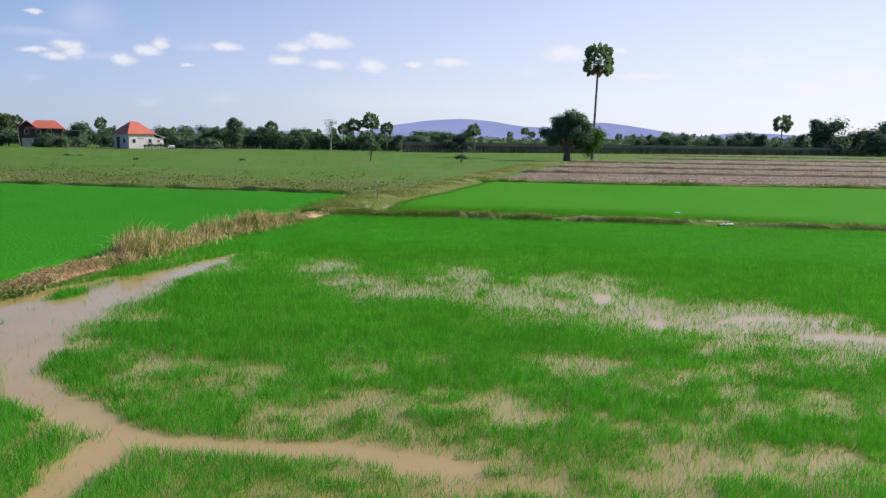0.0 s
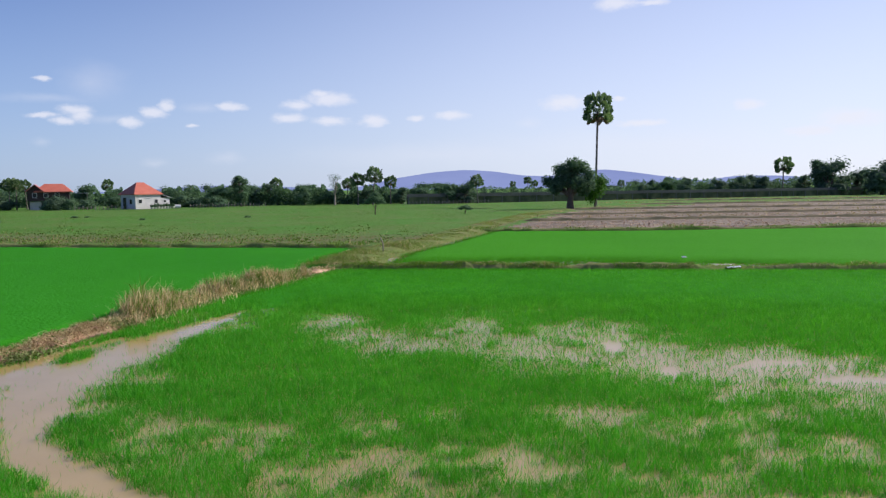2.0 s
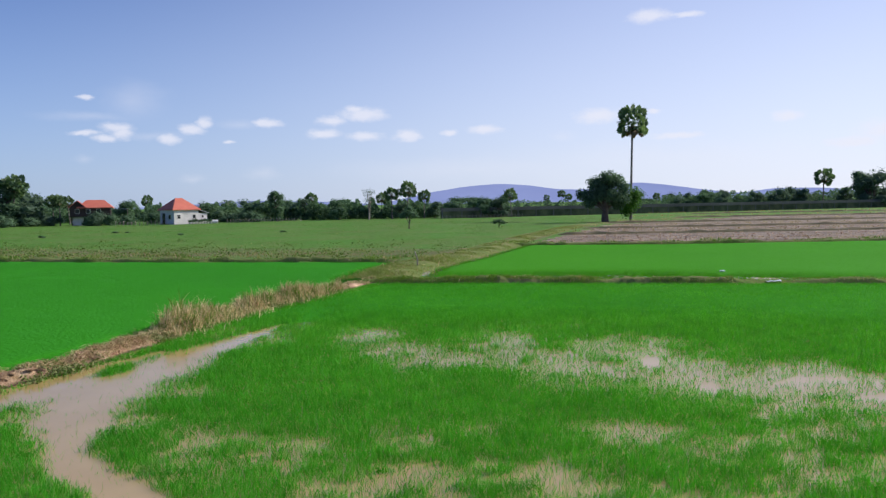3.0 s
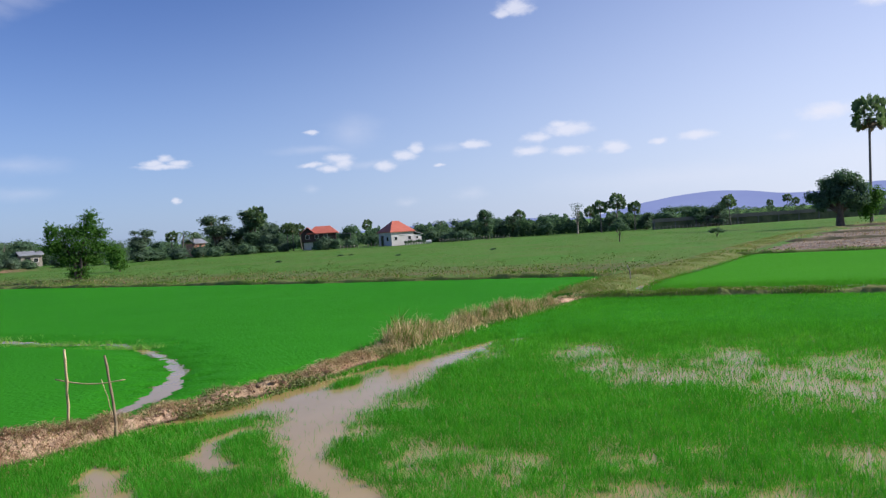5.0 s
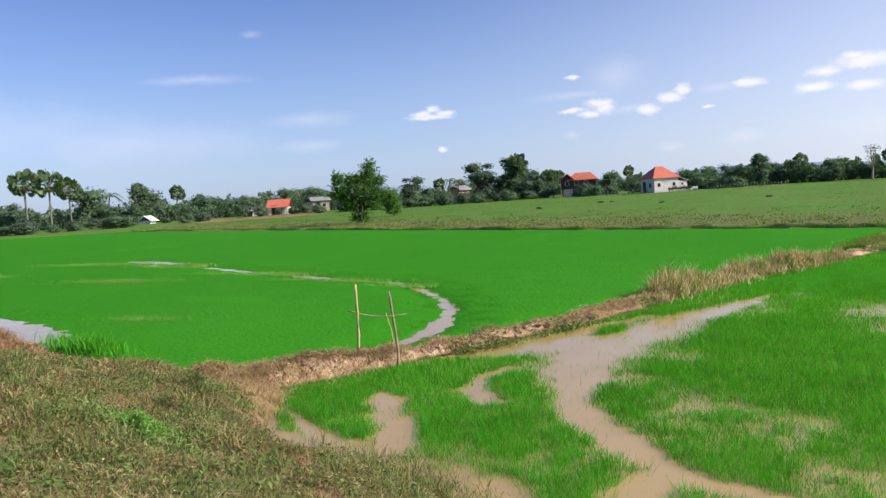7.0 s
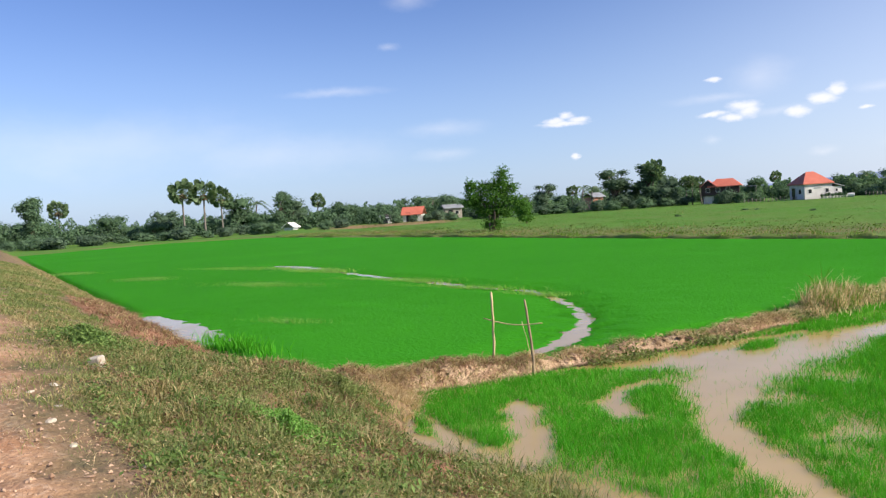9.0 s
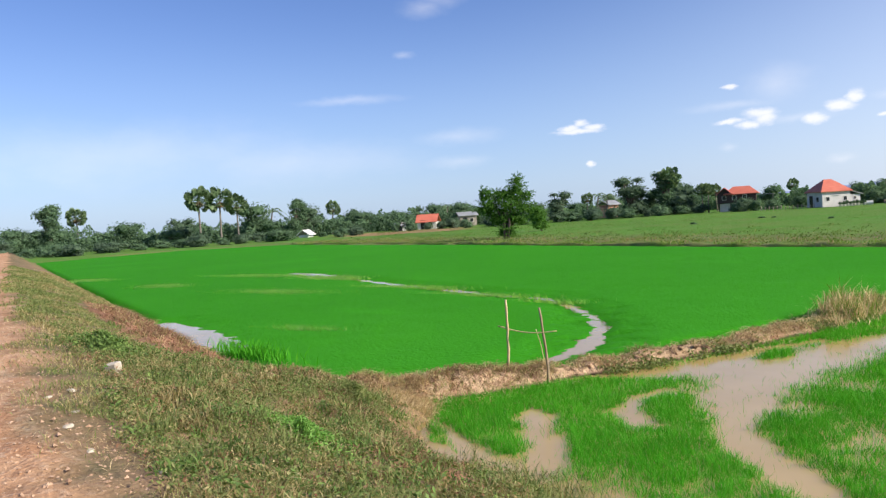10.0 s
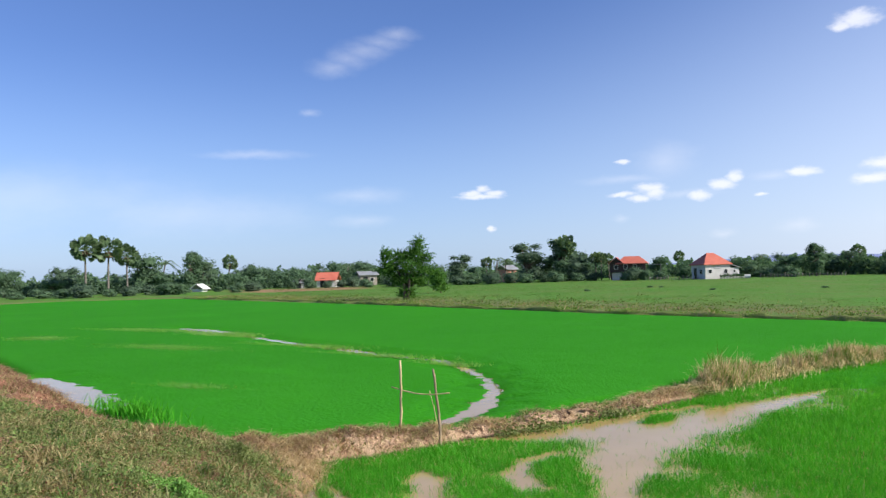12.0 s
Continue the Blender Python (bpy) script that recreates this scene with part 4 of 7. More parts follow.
def canopy(name, poly, z, lines, spots, far, label, material=None, shallow=False):
    """The closed mass of leaves farther off, under the tips of the blades; it dips below the water wherever the rice ends."""
    xs, ys = [p[0] for p in poly], [p[1] for p in poly]
    ends = poly + poly[:1]

    def rim(a, b):
        full = np.clip((b - toe(a) - 0.35) / 0.45, 0, 1) * np.clip((near_line(a, b, ends)[0] - 0.35) / 0.4, 0, 1) * np.clip((np.hypot(a, b) - far) / 3, 0, 1)
        for line, w in ((BUND_WEST, 0.55), (EDGE_WEST, 0.5), (EDGE_EAST, 0.5), (BUND_CROSS, 0.5), (BUND_CROSS_B, 0.5), (TRACK, 1.7)):
            full = np.minimum(full, np.clip((near_line(a, b, line)[0] - w) / 0.45, 0, 1))
        if shallow:
            grown = shore(a, b, lines)
            full = np.minimum(full, np.clip(1.1 * grown + 0.17 + (fractal(a, b, 3.5, 47) - 0.5) * 0.55 * (grown < 0.7), 0, 1) * (grown > 0))
        else:
            gap = np.clip((openness(a, b, lines, ()) - 0.72) / 0.28, 0, 1)
            full = np.minimum(full, 1 - gap * gap * (3 - 2 * gap))
        return full * (1 - 0.3 * np.clip(openness(a, b, (), spots), 0, 1))

    def steps(lo, hi, near_lo, near_hi):
        fine = np.arange(max(lo, near_lo), min(hi, near_hi), 0.15)
        if len(fine) == 0:
            return np.arange(lo, hi, 0.4)
        return np.concatenate([np.arange(lo, fine[0], 0.45), fine, np.arange(fine[-1] + 0.3, hi, 0.45)])

    co, quads = sheet(steps(min(xs), max(xs), -27.0, -4.0), steps(min(ys), max(ys), 6.5, 23.0),
                      lambda a, b: -0.03 + (z + 0.03 + 0.03 * (fractal(a, b, 1.2, 70) - 0.5)) * rim(a, b))
    quads = quads[inside(co[quads, 0].mean(axis=1), co[quads, 1].mean(axis=1), poly) & (co[quads, 2].max(axis=1) > -0.025)]
    used, inv = np.unique(quads, return_inverse=True)
    ob = solid(name, raw_mesh(name, co[used], quads=inv.reshape(-1, 4), smooth=True), material or CANOPY)
    return tagged(ob, label, "rice", kind="stuff")


canopy("rice_mass_west", POLY_WEST, 0.115, (RILL, POOL_W), THIN_W, 12.0, "closed mass of green rice leaves", shallow=True)
canopy("rice_mass_east", POLY_EAST, 0.155, ([(10.1, 27.4, 0.3), (10.2, 28.4, 0.35)],), (), 30.0, "closed mass of yellowish green rice leaves", CANOPY_EAST)
canopy("rice_mass_near", POLY_NEAR, 0.07, (STREAM, DITCH, INLET, OUTLET, LOOP_A, LOOP_B, LOOP_C), THIN + THIN_B, 19.0, "closed mass of green rice leaves")

# ---- grass, straw and weeds ----


def along(pts, n, spread):
    """Random places beside a line."""
    line = np.array(resample(pts, 0.1))
    i = rng.integers(0, len(line) - 1, n)
    d = line[i + 1] - line[i]
    d /= np.maximum(np.linalg.norm(d, axis=1), 1e-6)[:, None]
    off = rng.normal(0, spread, n)
    return line[i, 0] - d[:, 1] * off, line[i, 1] + d[:, 0] * off, off


def verge_grass():
    n = 270000
    x = -4.0 - rng.uniform(0, 1, n) ** 2.6 * 56
    x = np.concatenate([x, -4.0 + rng.uniform(0, 1, 70000) ** 2.2 * 16])
    s = rng.uniform(-0.24, 1.05, len(x))
    y = road_edge(x) + s * (toe(x) - road_edge(x))
    cover = fractal(x, y, 0.9, 80) * 0.6 + fractal(x, y, 3.5, 85) * 0.6
    bare = np.clip(1 - np.abs(s - 0.80) / 0.34, 0, 1) * np.where((x < -10.6) & (x > -30), 2.0, 0.15) + 0.5 * np.exp(-(((x + 11.6) / 1.4) ** 2 + ((y - 3.5) / 0.2) ** 2)) + 0.5 * np.exp(-(((x + 5.8) / 0.5) ** 2 + ((y - 4.6) / 0.25) ** 2)) + 0.6 * np.exp(-(((x + 8.3) / 0.6) ** 2 + ((y - 4.85) / 0.18) ** 2)) + np.clip(0.06 + 0.1 * np.clip(x + 9, 0, 5) / 5 + 0.5 * (fractal(x, y, 0.7, 99) - 0.5) - s, 0, 1) * 1.8
    ok = (cover - bare + rng.normal(0, 0.10, len(x)) > 0.54) & (s > -0.24)
    x, y, s = x[ok], y[ok], s[ok]
    r = np.hypot(x, y)
    dry = fractal(x, y, 0.8, 90) + rng.normal(0, 0.13, len(x)) > 0.56
    for name, pick, mat, label, tall in (("verge_grass", ~dry, GRASS, "short green grass on the roadside bank", 0.09), ("verge_dry_grass", dry, DRY_GRASS, "short dry grass on the roadside bank", 0.08)):
        a, b = x[pick], y[pick]
        h = rng.uniform(0.5, 1.5, len(a)) * tall * (0.6 + fractal(a, b, 1.5, 95))
        w = 0.006 * np.clip(r[pick] / 7, 0.8, 5) * rng.uniform(0.7, 1.4, len(a))
        co, tr = blades(a, b, ground_z(a, b) - 0.01, h, w, rng.uniform(0.3, 1.1, len(a)))
        stuff(name, co, tr, mat, label, "grass")


verge_grass()


def leaf_cards(c, n, size, up=0.5, slim=0.55):
    """Small pointed leaves with a fold, at the centres c with outward directions n."""
    k = len(c)
    n = n + rng.normal(0, 0.55, (k, 3)) + np.array([0, 0, up])
    n /= np.linalg.norm(n, axis=1)[:, None]
    t = np.cross(n, rng.normal(0, 1, (k, 3)))
    t /= np.maximum(np.linalg.norm(t, axis=1), 1e-6)[:, None]
    b = np.cross(n, t)
    s = (size * rng.uniform(0.6, 1.35, k)).reshape(-1, 1)
    co = np.stack([c - t * s, c + b * s * slim + n * s * 0.12, c + t * s, c - b * s * slim + n * s * 0.12], 1)
    i = np.arange(k, dtype=np.int32)[:, None] * 4
    tris = np.concatenate([i + np.array([[0, 1, 2]]), i + np.array([[0, 2, 3]])], 1).reshape(-1, 3)
    return co.reshape(-1, 3), tris


def weed_patch(cx, cy, rx, ry, n, size, tall, material, name, label):
    a, q = rng.uniform(0, 2 * math.pi, n), np.minimum(np.abs(rng.normal(0, 0.55, n)), 1.5)
    x, y = cx + np.cos(a) * q * rx, cy + np.sin(a) * q * ry
    z = ground_z(x, y) + tall * rng.uniform(0.1, 1.0, n) * (1 - 0.55 * q)
    co, tr = leaf_cards(np.stack([x, y, z], 1), rng.normal(0, 0.4, (n, 3)), size, 0.5, 0.36)
    stuff(name, co, tr, material, label, "weeds")


weed_patch(-12.7, 3.85, 1.4, 0.5, 2000, 0.04, 0.34, WEED, "broadleaf_weeds", "leafy green weeds beside the road")
weed_patch(-7.0, 3.88, 0.95, 0.36, 3800, 0.020, 0.22, BRIGHT_WEED, "bright_weeds", "bright green weeds on the bank")
weed_patch(-9.3, 6.1, 0.8, 0.35, 2600, 0.02, 0.30, GRASS, "bank_weeds", "green weeds on the clay bank")


def scattered_weeds(count, size, tall, material, name, label, seed):
    """Many little clumps of leaves over the verge."""
    g = np.random.default_rng(seed)
    cx = 4.0 - g.uniform(0, 1, count) ** 0.75 * 15 - g.uniform(0, 1, count) ** 2 * 9
    s = g.uniform(0.12, 0.98, count)
    cy = road_edge(cx) + s * (toe(cx) - road_edge(cx))
    k = g.integers(10, 55, count)
    x = np.repeat(cx, k) + g.normal(0, 0.09, k.sum())
    y = np.repeat(cy, k) + g.normal(0, 0.07, k.sum())
    z = ground_z(x, y) + tall * g.uniform(0.05, 1.0, len(x)) * np.repeat(g.uniform(0.4, 1.3, count), k)
    co, tr = leaf_cards(np.stack([x, y, z], 1), g.normal(0, 0.5, (len(x), 3)), size * g.uniform(0.6, 1.5, len(x)), 0.5, 0.42)
    stuff(name, co, tr, material, label, "weeds")


scattered_weeds(1900, 0.017, 0.12, VERGE_LEAF, "creeping_weeds", "low creeping green weeds on the bank", 31)
scattered_weeds(520, 0.021, 0.16, WEED, "leafy_weeds", "small leafy weeds on the bank", 32)
scattered_weeds(900, 0.014, 0.12, DRY_GRASS, "withered_weeds", "withered brown weeds on the bank", 33)
scattered_weeds(950, 0.014, 0.10, RUSSET, "dead_weeds", "rusty dead weeds on the bank", 34)


def bund_straw():
    """Dead grass lying over the bunds, thickest where it stands tall."""
    x, y, off = along(BUND_WEST, 22000, 0.34)
    tall = np.exp(-(((y - 18.6) / 1.2) ** 2)) + np.exp(-(((y - 20.5) / 1.6) ** 2)) * 0.8 + np.exp(-(((y - 23.8) / 2.0) ** 2)) * 0.9
    low = fractal(x, y, 1.4, 33)
    ok = (low + 0.5 * tall + 0.12 * (y < 10.2) > 0.48) & ~((y > 10.4) & (y < 13.5) & (rng.uniform(0, 1, len(y)) < 0.75))
    x, y, tall, off = x[ok], y[ok], np.clip(tall[ok], 0, 1), off[ok]
    z = on_bund(x, y) - 0.01
    h = rng.uniform(0.06, 0.18, len(x)) + tall * rng.uniform(0.0, 0.25, len(x))
    w = 0.010 * np.clip(np.hypot(x, y) / 11, 0.8, 3)
    green = (rng.uniform(0, 1, len(x)) < 0.26 + 0.3 * (fractal(x, y, 0.9, 36) > 0.55))
    for name, pick, mat, label in (("bund_straw", ~green, PALE_STRAW, "dry straw-coloured grass on the bund"), ("bund_grass", green, GRASS, "green weeds on the bund")):
        stuff(name, *blades(x[pick], y[pick], z[pick], h[pick], w[pick] * np.ones(pick.sum()), rng.uniform(0.4, 1.7, pick.sum()) * (1 - 0.68 * tall[pick])), mat, label, "grass")


bund_straw()


def tall_clumps():
    """Clumps of tall dry grass that stand on the middle of the bund."""
    g = np.random.default_rng(77)
    line = np.array(resample(BUND_WEST, 0.1))
    line = line[(line[:, 1] > 17.3) & (line[:, 1] < 26.5)]
    m = 170
    c = line[g.integers(0, len(line), m)] + g.normal(0, 0.22, (m, 2))
    size = (0.22 + 0.78 * g.uniform(0, 1, m) ** 1.4) * (0.85 + 0.75 * np.exp(-((c[:, 1] - 18.6) / 1.0) ** 2) + 0.5 * np.exp(-((c[:, 1] - 23.0) / 1.4) ** 2))
    k = g.integers(50, 130, m)
    dx, dy = g.normal(0, 0.10, k.sum()), g.normal(0, 0.10, k.sum())
    x, y = np.repeat(c[:, 0], k) + dx, np.repeat(c[:, 1], k) + dy
    h = np.repeat(size, k) * g.uniform(0.24, 0.68, len(x))
    z = on_bund(x, y)
    dry = np.repeat(g.uniform(0, 1, m) < 0.55, k) ^ (g.uniform(0, 1, len(x)) < 0.18)
    for pick, mat, label in ((dry, STRAW, "tall dry grass clumps on the bund"), (~dry, TUFT, "tall green grass clumps on the bund")):
        n = int(pick.sum())
        stuff("tall_grass", *blades(x[pick], y[pick], z[pick], h[pick], g.uniform(0.008, 0.018, n), g.uniform(0.1, 0.85, n), 0.5), mat, label, "grass")


tall_clumps()


def line_grass(name, pts, n, spread, h0, h1, wide, z, mats, seed, cut=0.45):
    x, y, off = along(pts, n, spread)
    ok = fractal(x, y, 0.55, seed) > cut
    x, y, off = x[ok], y[ok], off[ok]
    pick = rng.uniform(0, 1, len(x)) < 0.04 + 0.10 * (fractal(x, y, 0.4, seed + 9) > 0.55)
    for k, (mat, label) in enumerate(mats):
        m = pick if k else ~pick
        h = rng.uniform(h0, h1, m.sum()) * (0.15 + 2.2 * fractal(x[m], y[m], 0.9, seed + 3) ** 2)
        zz = z * np.clip(1 - (np.abs(off[m]) / (2 * spread)) ** 2, 0, 1)
        stuff(name, *blades(x[m], y[m], zz, h, wide * rng.uniform(0.6, 1.4, m.sum()), rng.uniform(0.3, 1.0, m.sum())), mat, label, "grass")


G2 = ((TUFT, "green grass tufts on the bund"), (STRAW, "dry grass tufts on the bund"))
G3 = ((PATH_GRASS, "pale yellowish green grass on the footpath"), (STRAW, "dry grass tufts on the footpath"))
line_grass("bund_tufts", BUND_CROSS, 22000, 0.22, 0.06, 0.25, 0.011, 0.18, G2, 101, 0.36)
line_grass("bund_tufts", BUND_CROSS_B, 36000, 0.24, 0.09, 0.32, 0.013, 0.18, G2, 102, 0.36)
line_grass("bund_tufts", EDGE_WEST, 15000, 0.35, 0.08, 0.34, 0.03, 0.2, G2, 103, 0.48)
line_grass("bund_tufts", EDGE_EAST, 9000, 0.35, 0.08, 0.26, 0.035, 0.25, G2, 104)
line_grass("path_grass", TRACK[:6], 26000, 0.95, 0.06, 0.20, 0.022, 0.19, G3, 105, 0.32)
line_grass("path_tall_grass", [(-4.6, 29.5), (-3.6, 35.0), (-2.0, 40.0)], 9000, 0.6, 0.12, 0.34, 0.018, 0.17, G3, 106, 0.4)


def field_scrub():
    """Rough grass over the dry fields."""
    n = 95000
    y = 41 + 100 * rng.uniform(0, 1, n) ** 1.7
    x = rng.uniform(-1.35, 0.25, n) * y
    lim = 39.3 - (x + 4.2) * 0.212
    ok = (y > lim + 1.0) & (near_line(x, y, TRACK)[0] > 1.5) & (x < (y - 52) * 0.28 + 2) & (fractal(x, y, 0.22, 120) + rng.normal(0, 0.1, n) > 0.42)
    x, y = x[ok], y[ok]
    r = np.hypot(x, y)
    h = rng.uniform(0.05, 0.15, len(x)) * (0.3 + 1.3 * fractal(x, y, 0.2, 130))
    dry = rng.uniform(0, 1, len(x)) < 0.03 + 0.3 * (near_line(x, y, EDGE_WEST)[0] < 11) * (fractal(x, y, 0.2, 140) > 0.45)
    for m, mat, label in ((~dry, SCRUB, "rough green grass in the fallow field"), (dry, DRY_GRASS, "dry brown stalks in the fallow field")):
        stuff("field_grass", *blades(x[m], y[m], np.full(m.sum(), 0.13), h[m], 0.00055 * r[m] * rng.uniform(0.6, 1.4, m.sum()), rng.uniform(0.3, 1.0, m.sum())), mat, label, "grass")
    n = 5000
    y = rng.choice([66.7, 80.9, 99.2, 123.4, 152.0], n) + rng.normal(0, 0.5, n)
    x = 5 + (y - 60) * 0.3 + rng.uniform(0, 130, n)
    stuff("ridge_grass", *blades(x, y, np.full(n, 0.35), rng.uniform(0.15, 0.45, n), 0.0006 * np.hypot(x, y), rng.uniform(0.3, 1.0, n)), DRY_GRASS, "dull dry grass on the field ridges", "grass")


field_scrub()



def bund_cover():
    """Long stalks thrown over the bund, weeds on its wet side, and a few mounds of rubbish grass."""
    g = np.random.default_rng(91)
    x, y, off = along(BUND_WEST[:11], 9000, 0.32)
    z = on_bund(x, y)
    ok = (z > 0.03) & ~((y > 10.1) & (y < 13.6) & (g.uniform(0, 1, len(x)) < 0.6)) & (fractal(x, y, 1.7, 300) + g.normal(0, 0.12, len(x)) > 0.42)
    x, y, z = x[ok], y[ok], z[ok]
    kind = g.choice(4, len(x), p=(0.4, 0.25, 0.2, 0.15))
    for j, (mat, label) in enumerate(((PALE_STRAW, "long pale straw thrown over the bund"), (RUSSET, "long rusty straw thrown over the bund"), (DRY_GRASS, "long dull straw thrown over the bund"), (GRASS, "long green grass trailing over the bund"))):
        m = kind == j
        n = int(m.sum())
        stuff("bund_stalks", *blades(x[m], y[m], z[m] + g.uniform(0, 0.04, n), g.uniform(0.05, 0.15, n), g.uniform(0.007, 0.013, n), g.uniform(1.2, 3.6, n), 0.24), mat, label, "grass")
    line = np.array(resample(BUND_WEST, 0.05))
    line = line[(line[:, 1] > 11.2) & (line[:, 1] < 27)]
    d = np.gradient(line, axis=0)
    d /= np.linalg.norm(d, axis=1)[:, None]
    m = 260
    i = g.integers(0, len(line), m)
    c = line[i] + np.stack([d[i, 1], -d[i, 0]], 1) * g.normal(0.36, 0.12, m)[:, None]
    ok = fractal(c[:, 0], c[:, 1], 0.8, 310) > 0.44
    c = c[ok]
    k = g.integers(18, 60, len(c))
    x, y = np.repeat(c[:, 0], k) + g.normal(0, 0.10, k.sum()), np.repeat(c[:, 1], k) + g.normal(0, 0.12, k.sum())
    z = np.maximum(on_bund(x, y), 0.0) + g.uniform(0.0, 0.12, len(x))
    half = g.uniform(0, 1, len(x)) < 0.5
    for m, mat, label in ((half, VERGE_LEAF, "olive weeds on the wet side of the bund"), (~half, GRASS, "green weeds on the wet side of the bund")):
        stuff("bund_weeds", *leaf_cards(np.stack([x[m], y[m], z[m]], 1), g.normal(0, 0.5, (int(m.sum()), 3)), 0.03), mat, label, "weeds")
    for cx, cy, size in ((-9.05, 12.75, 0.30), (-9.5, 11.5, 0.2), (-8.65, 14.1, 0.18), (-8.3, 15.9, 0.2), (-10.2, 9.5, 0.22)):
        n = 420
        x, y = cx + g.normal(0, 0.16, n), cy + g.normal(0, 0.20, n)
        h = size * g.uniform(0.4, 1.2, n) * np.exp(-((x - cx) ** 2 + (y - cy) ** 2) / 0.12)
        stuff("rubbish_grass", *blades(x, y, np.maximum(on_bund(x, y), 0) - 0.01, h + 0.03, np.full(n, 0.011), g.uniform(0.3, 1.5, n)), VERGE_LEAF if size > 0.19 else RUSSET, "mound of withered olive grass on the bund", "grass")


bund_cover()

# dead brush on the red bank's slope
n = 34000
x = -10.2 - rng.uniform(0, 1, n) ** 1.2 * 17
s = rng.normal(0.84, 0.13, n)
y = road_edge(x) + s * (toe(x) - road_edge(x))
ok = (s < 1.04) & (s > 0.58) & (fractal(x, y, 1.1, 330) + rng.normal(0, 0.1, n) > 0.46)
x, y = x[ok], y[ok]
z = np.maximum(ground_z(x, y), over(red_hull, x, y))
pick = rng.choice(4, len(x), p=(0.62, 0.20, 0.12, 0.06))
for j, (mat, label) in enumerate(((RUSSET, "rusty dead brush on the red bank"), (DRY_GRASS, "dull dead brush on the red bank"), (STRAW, "pale dead brush on the red bank"), (VERGE_LEAF, "olive weeds on the red bank"))):
    m = pick == j
    stuff("bank_brush", *blades(x[m], y[m], z[m] - 0.01, rng.uniform(0.05, 0.20, m.sum()) * (0.4 + 1.6 * fractal(x[m], y[m], 1.6, 333)), 0.009 * np.clip(np.hypot(x[m], y[m]) / 10, 1, 3), rng.uniform(0.4, 1.9, m.sum())), mat, label, "grass")

# broken clay, straw and gravel
x, y, off = along(RED_BANK, 15000, 0.42)
ok = fractal(x, y, 1.3, 170) > 0.46
x, y = x[ok], y[ok]
stuff("red_bank_straw", *blades(x, y, over(red_hull, x, y), rng.uniform(0.05, 0.22, len(x)), np.full(len(x), 0.014), rng.uniform(0.6, 1.9, len(x))), RUSSET, "rusty brown dead grass on the red clay bank", "grass")
x, y, off = along(BUND_WEST, 6500, 0.30)
ok = (y < 16.5) & (fractal(x, y, 1.6, 150) > 0.42)
x, y, off = x[ok], y[ok], off[ok]
stuff("clay_crumbs", *crumbs(x, y, on_bund(x, y) + 0.008, rng.uniform(0.012, 0.055, len(x))), CLAY, "dry broken clay on the bund", "clay")
n = 9000
x = -9.8 - rng.uniform(0, 1, n) ** 1.3 * 13
s = 0.88 + rng.normal(0, 0.10, n)
y = road_edge(x) + s * (toe(x) - road_edge(x))
ok = s < 1.03
x, y = x[ok], y[ok]
stuff("bank_clods", *crumbs(x, y, np.maximum(ground_z(x, y), over(red_hull, x, y)) + 0.01, 0.012 + 0.06 * rng.uniform(0, 1, len(x)) ** 2), RED_CLOD, "loose reddish clods along the broken bank", "clay")
n = 11000
x = 0.5 - rng.uniform(0, 1, n) ** 1.5 * 18
y = road_edge(x) + 0.45 - rng.uniform(0, 1, n) ** 1.2 * 3.4
stuff("road_gravel", *crumbs(x, y, ground_z(x, y), 0.006 + 0.024 * rng.uniform(0, 1, n) ** 3.0), GRAVEL, "pale gravel on the dirt road", "gravel")
n = 16000
x = -9.5 - rng.uniform(0, 1, n) ** 1.6 * 60
s = 0.92 + rng.normal(0, 0.12, n)
y = road_edge(x) + s * (toe(x) - road_edge(x))
ok = (s < 1.05) & ((x < -27) | (rng.uniform(0, 1, n) < 0.3)) & (fractal(x, y, 0.8, 160) + rng.normal(0, 0.1, n) > 0.45)
x, y = x[ok], y[ok]
stuff("edge_straw", *blades(x, y, ground_z(x, y), rng.uniform(0.06, 0.2, len(x)), 0.006 * np.clip(np.hypot(x, y) / 8, 1, 6), rng.uniform(0.4, 1.3, len(x))), DRY_GRASS, "dry straw along the broken bank", "grass")
g = np.random.default_rng(5)
m = 420
c = np.array(resample(EDGE_WEST, 0.3))
c = c[g.integers(0, len(c), m)] + np.stack([g.normal(0, 2, m), g.uniform(0.8, 1.0, m) + np.abs(g.normal(0, 7, m))], 1)
k = g.integers(12, 40, m)
x, y = np.repeat(c[:, 0], k) + g.normal(0, 0.3, k.sum()), np.repeat(c[:, 1], k) + g.normal(0, 0.25, k.sum())
z = 0.16 + g.uniform(0, 1, len(x)) * np.repeat(g.uniform(0.08, 0.45, m), k)
stuff("field_weeds", *leaf_cards(np.stack([x, y, z], 1), g.normal(0, 0.5, (len(x), 3)), 0.06), WEED, "scattered dark weeds in the fallow field", "weeds")
n = 2600
y = 52.5 + rng.uniform(0, 1, n) ** 1.2 * 30
x = 3 + (y - 52) * 0.3 + rng.uniform(0, 1, n) * 60
stuff("plough_clods", *crumbs(x, y, np.full(n, 0.17), rng.uniform(0.03, 0.12, n)), CLAY, "turned dry clods in the ploughed field", "clay")
# stand of taller rush-like rice by the broken bank
x, y = rng.normal(-16.2, 0.8, 500), rng.normal(8.0, 0.18, 500)
stuff("rush_tuft", *blades(x, y, np.full(500, 0.0), rng.uniform(0.3, 0.6, 500), np.full(500, 0.022), rng.uniform(0.1, 0.5, 500)), RICE, "tall dark green tuft at the water's edge", "grass")
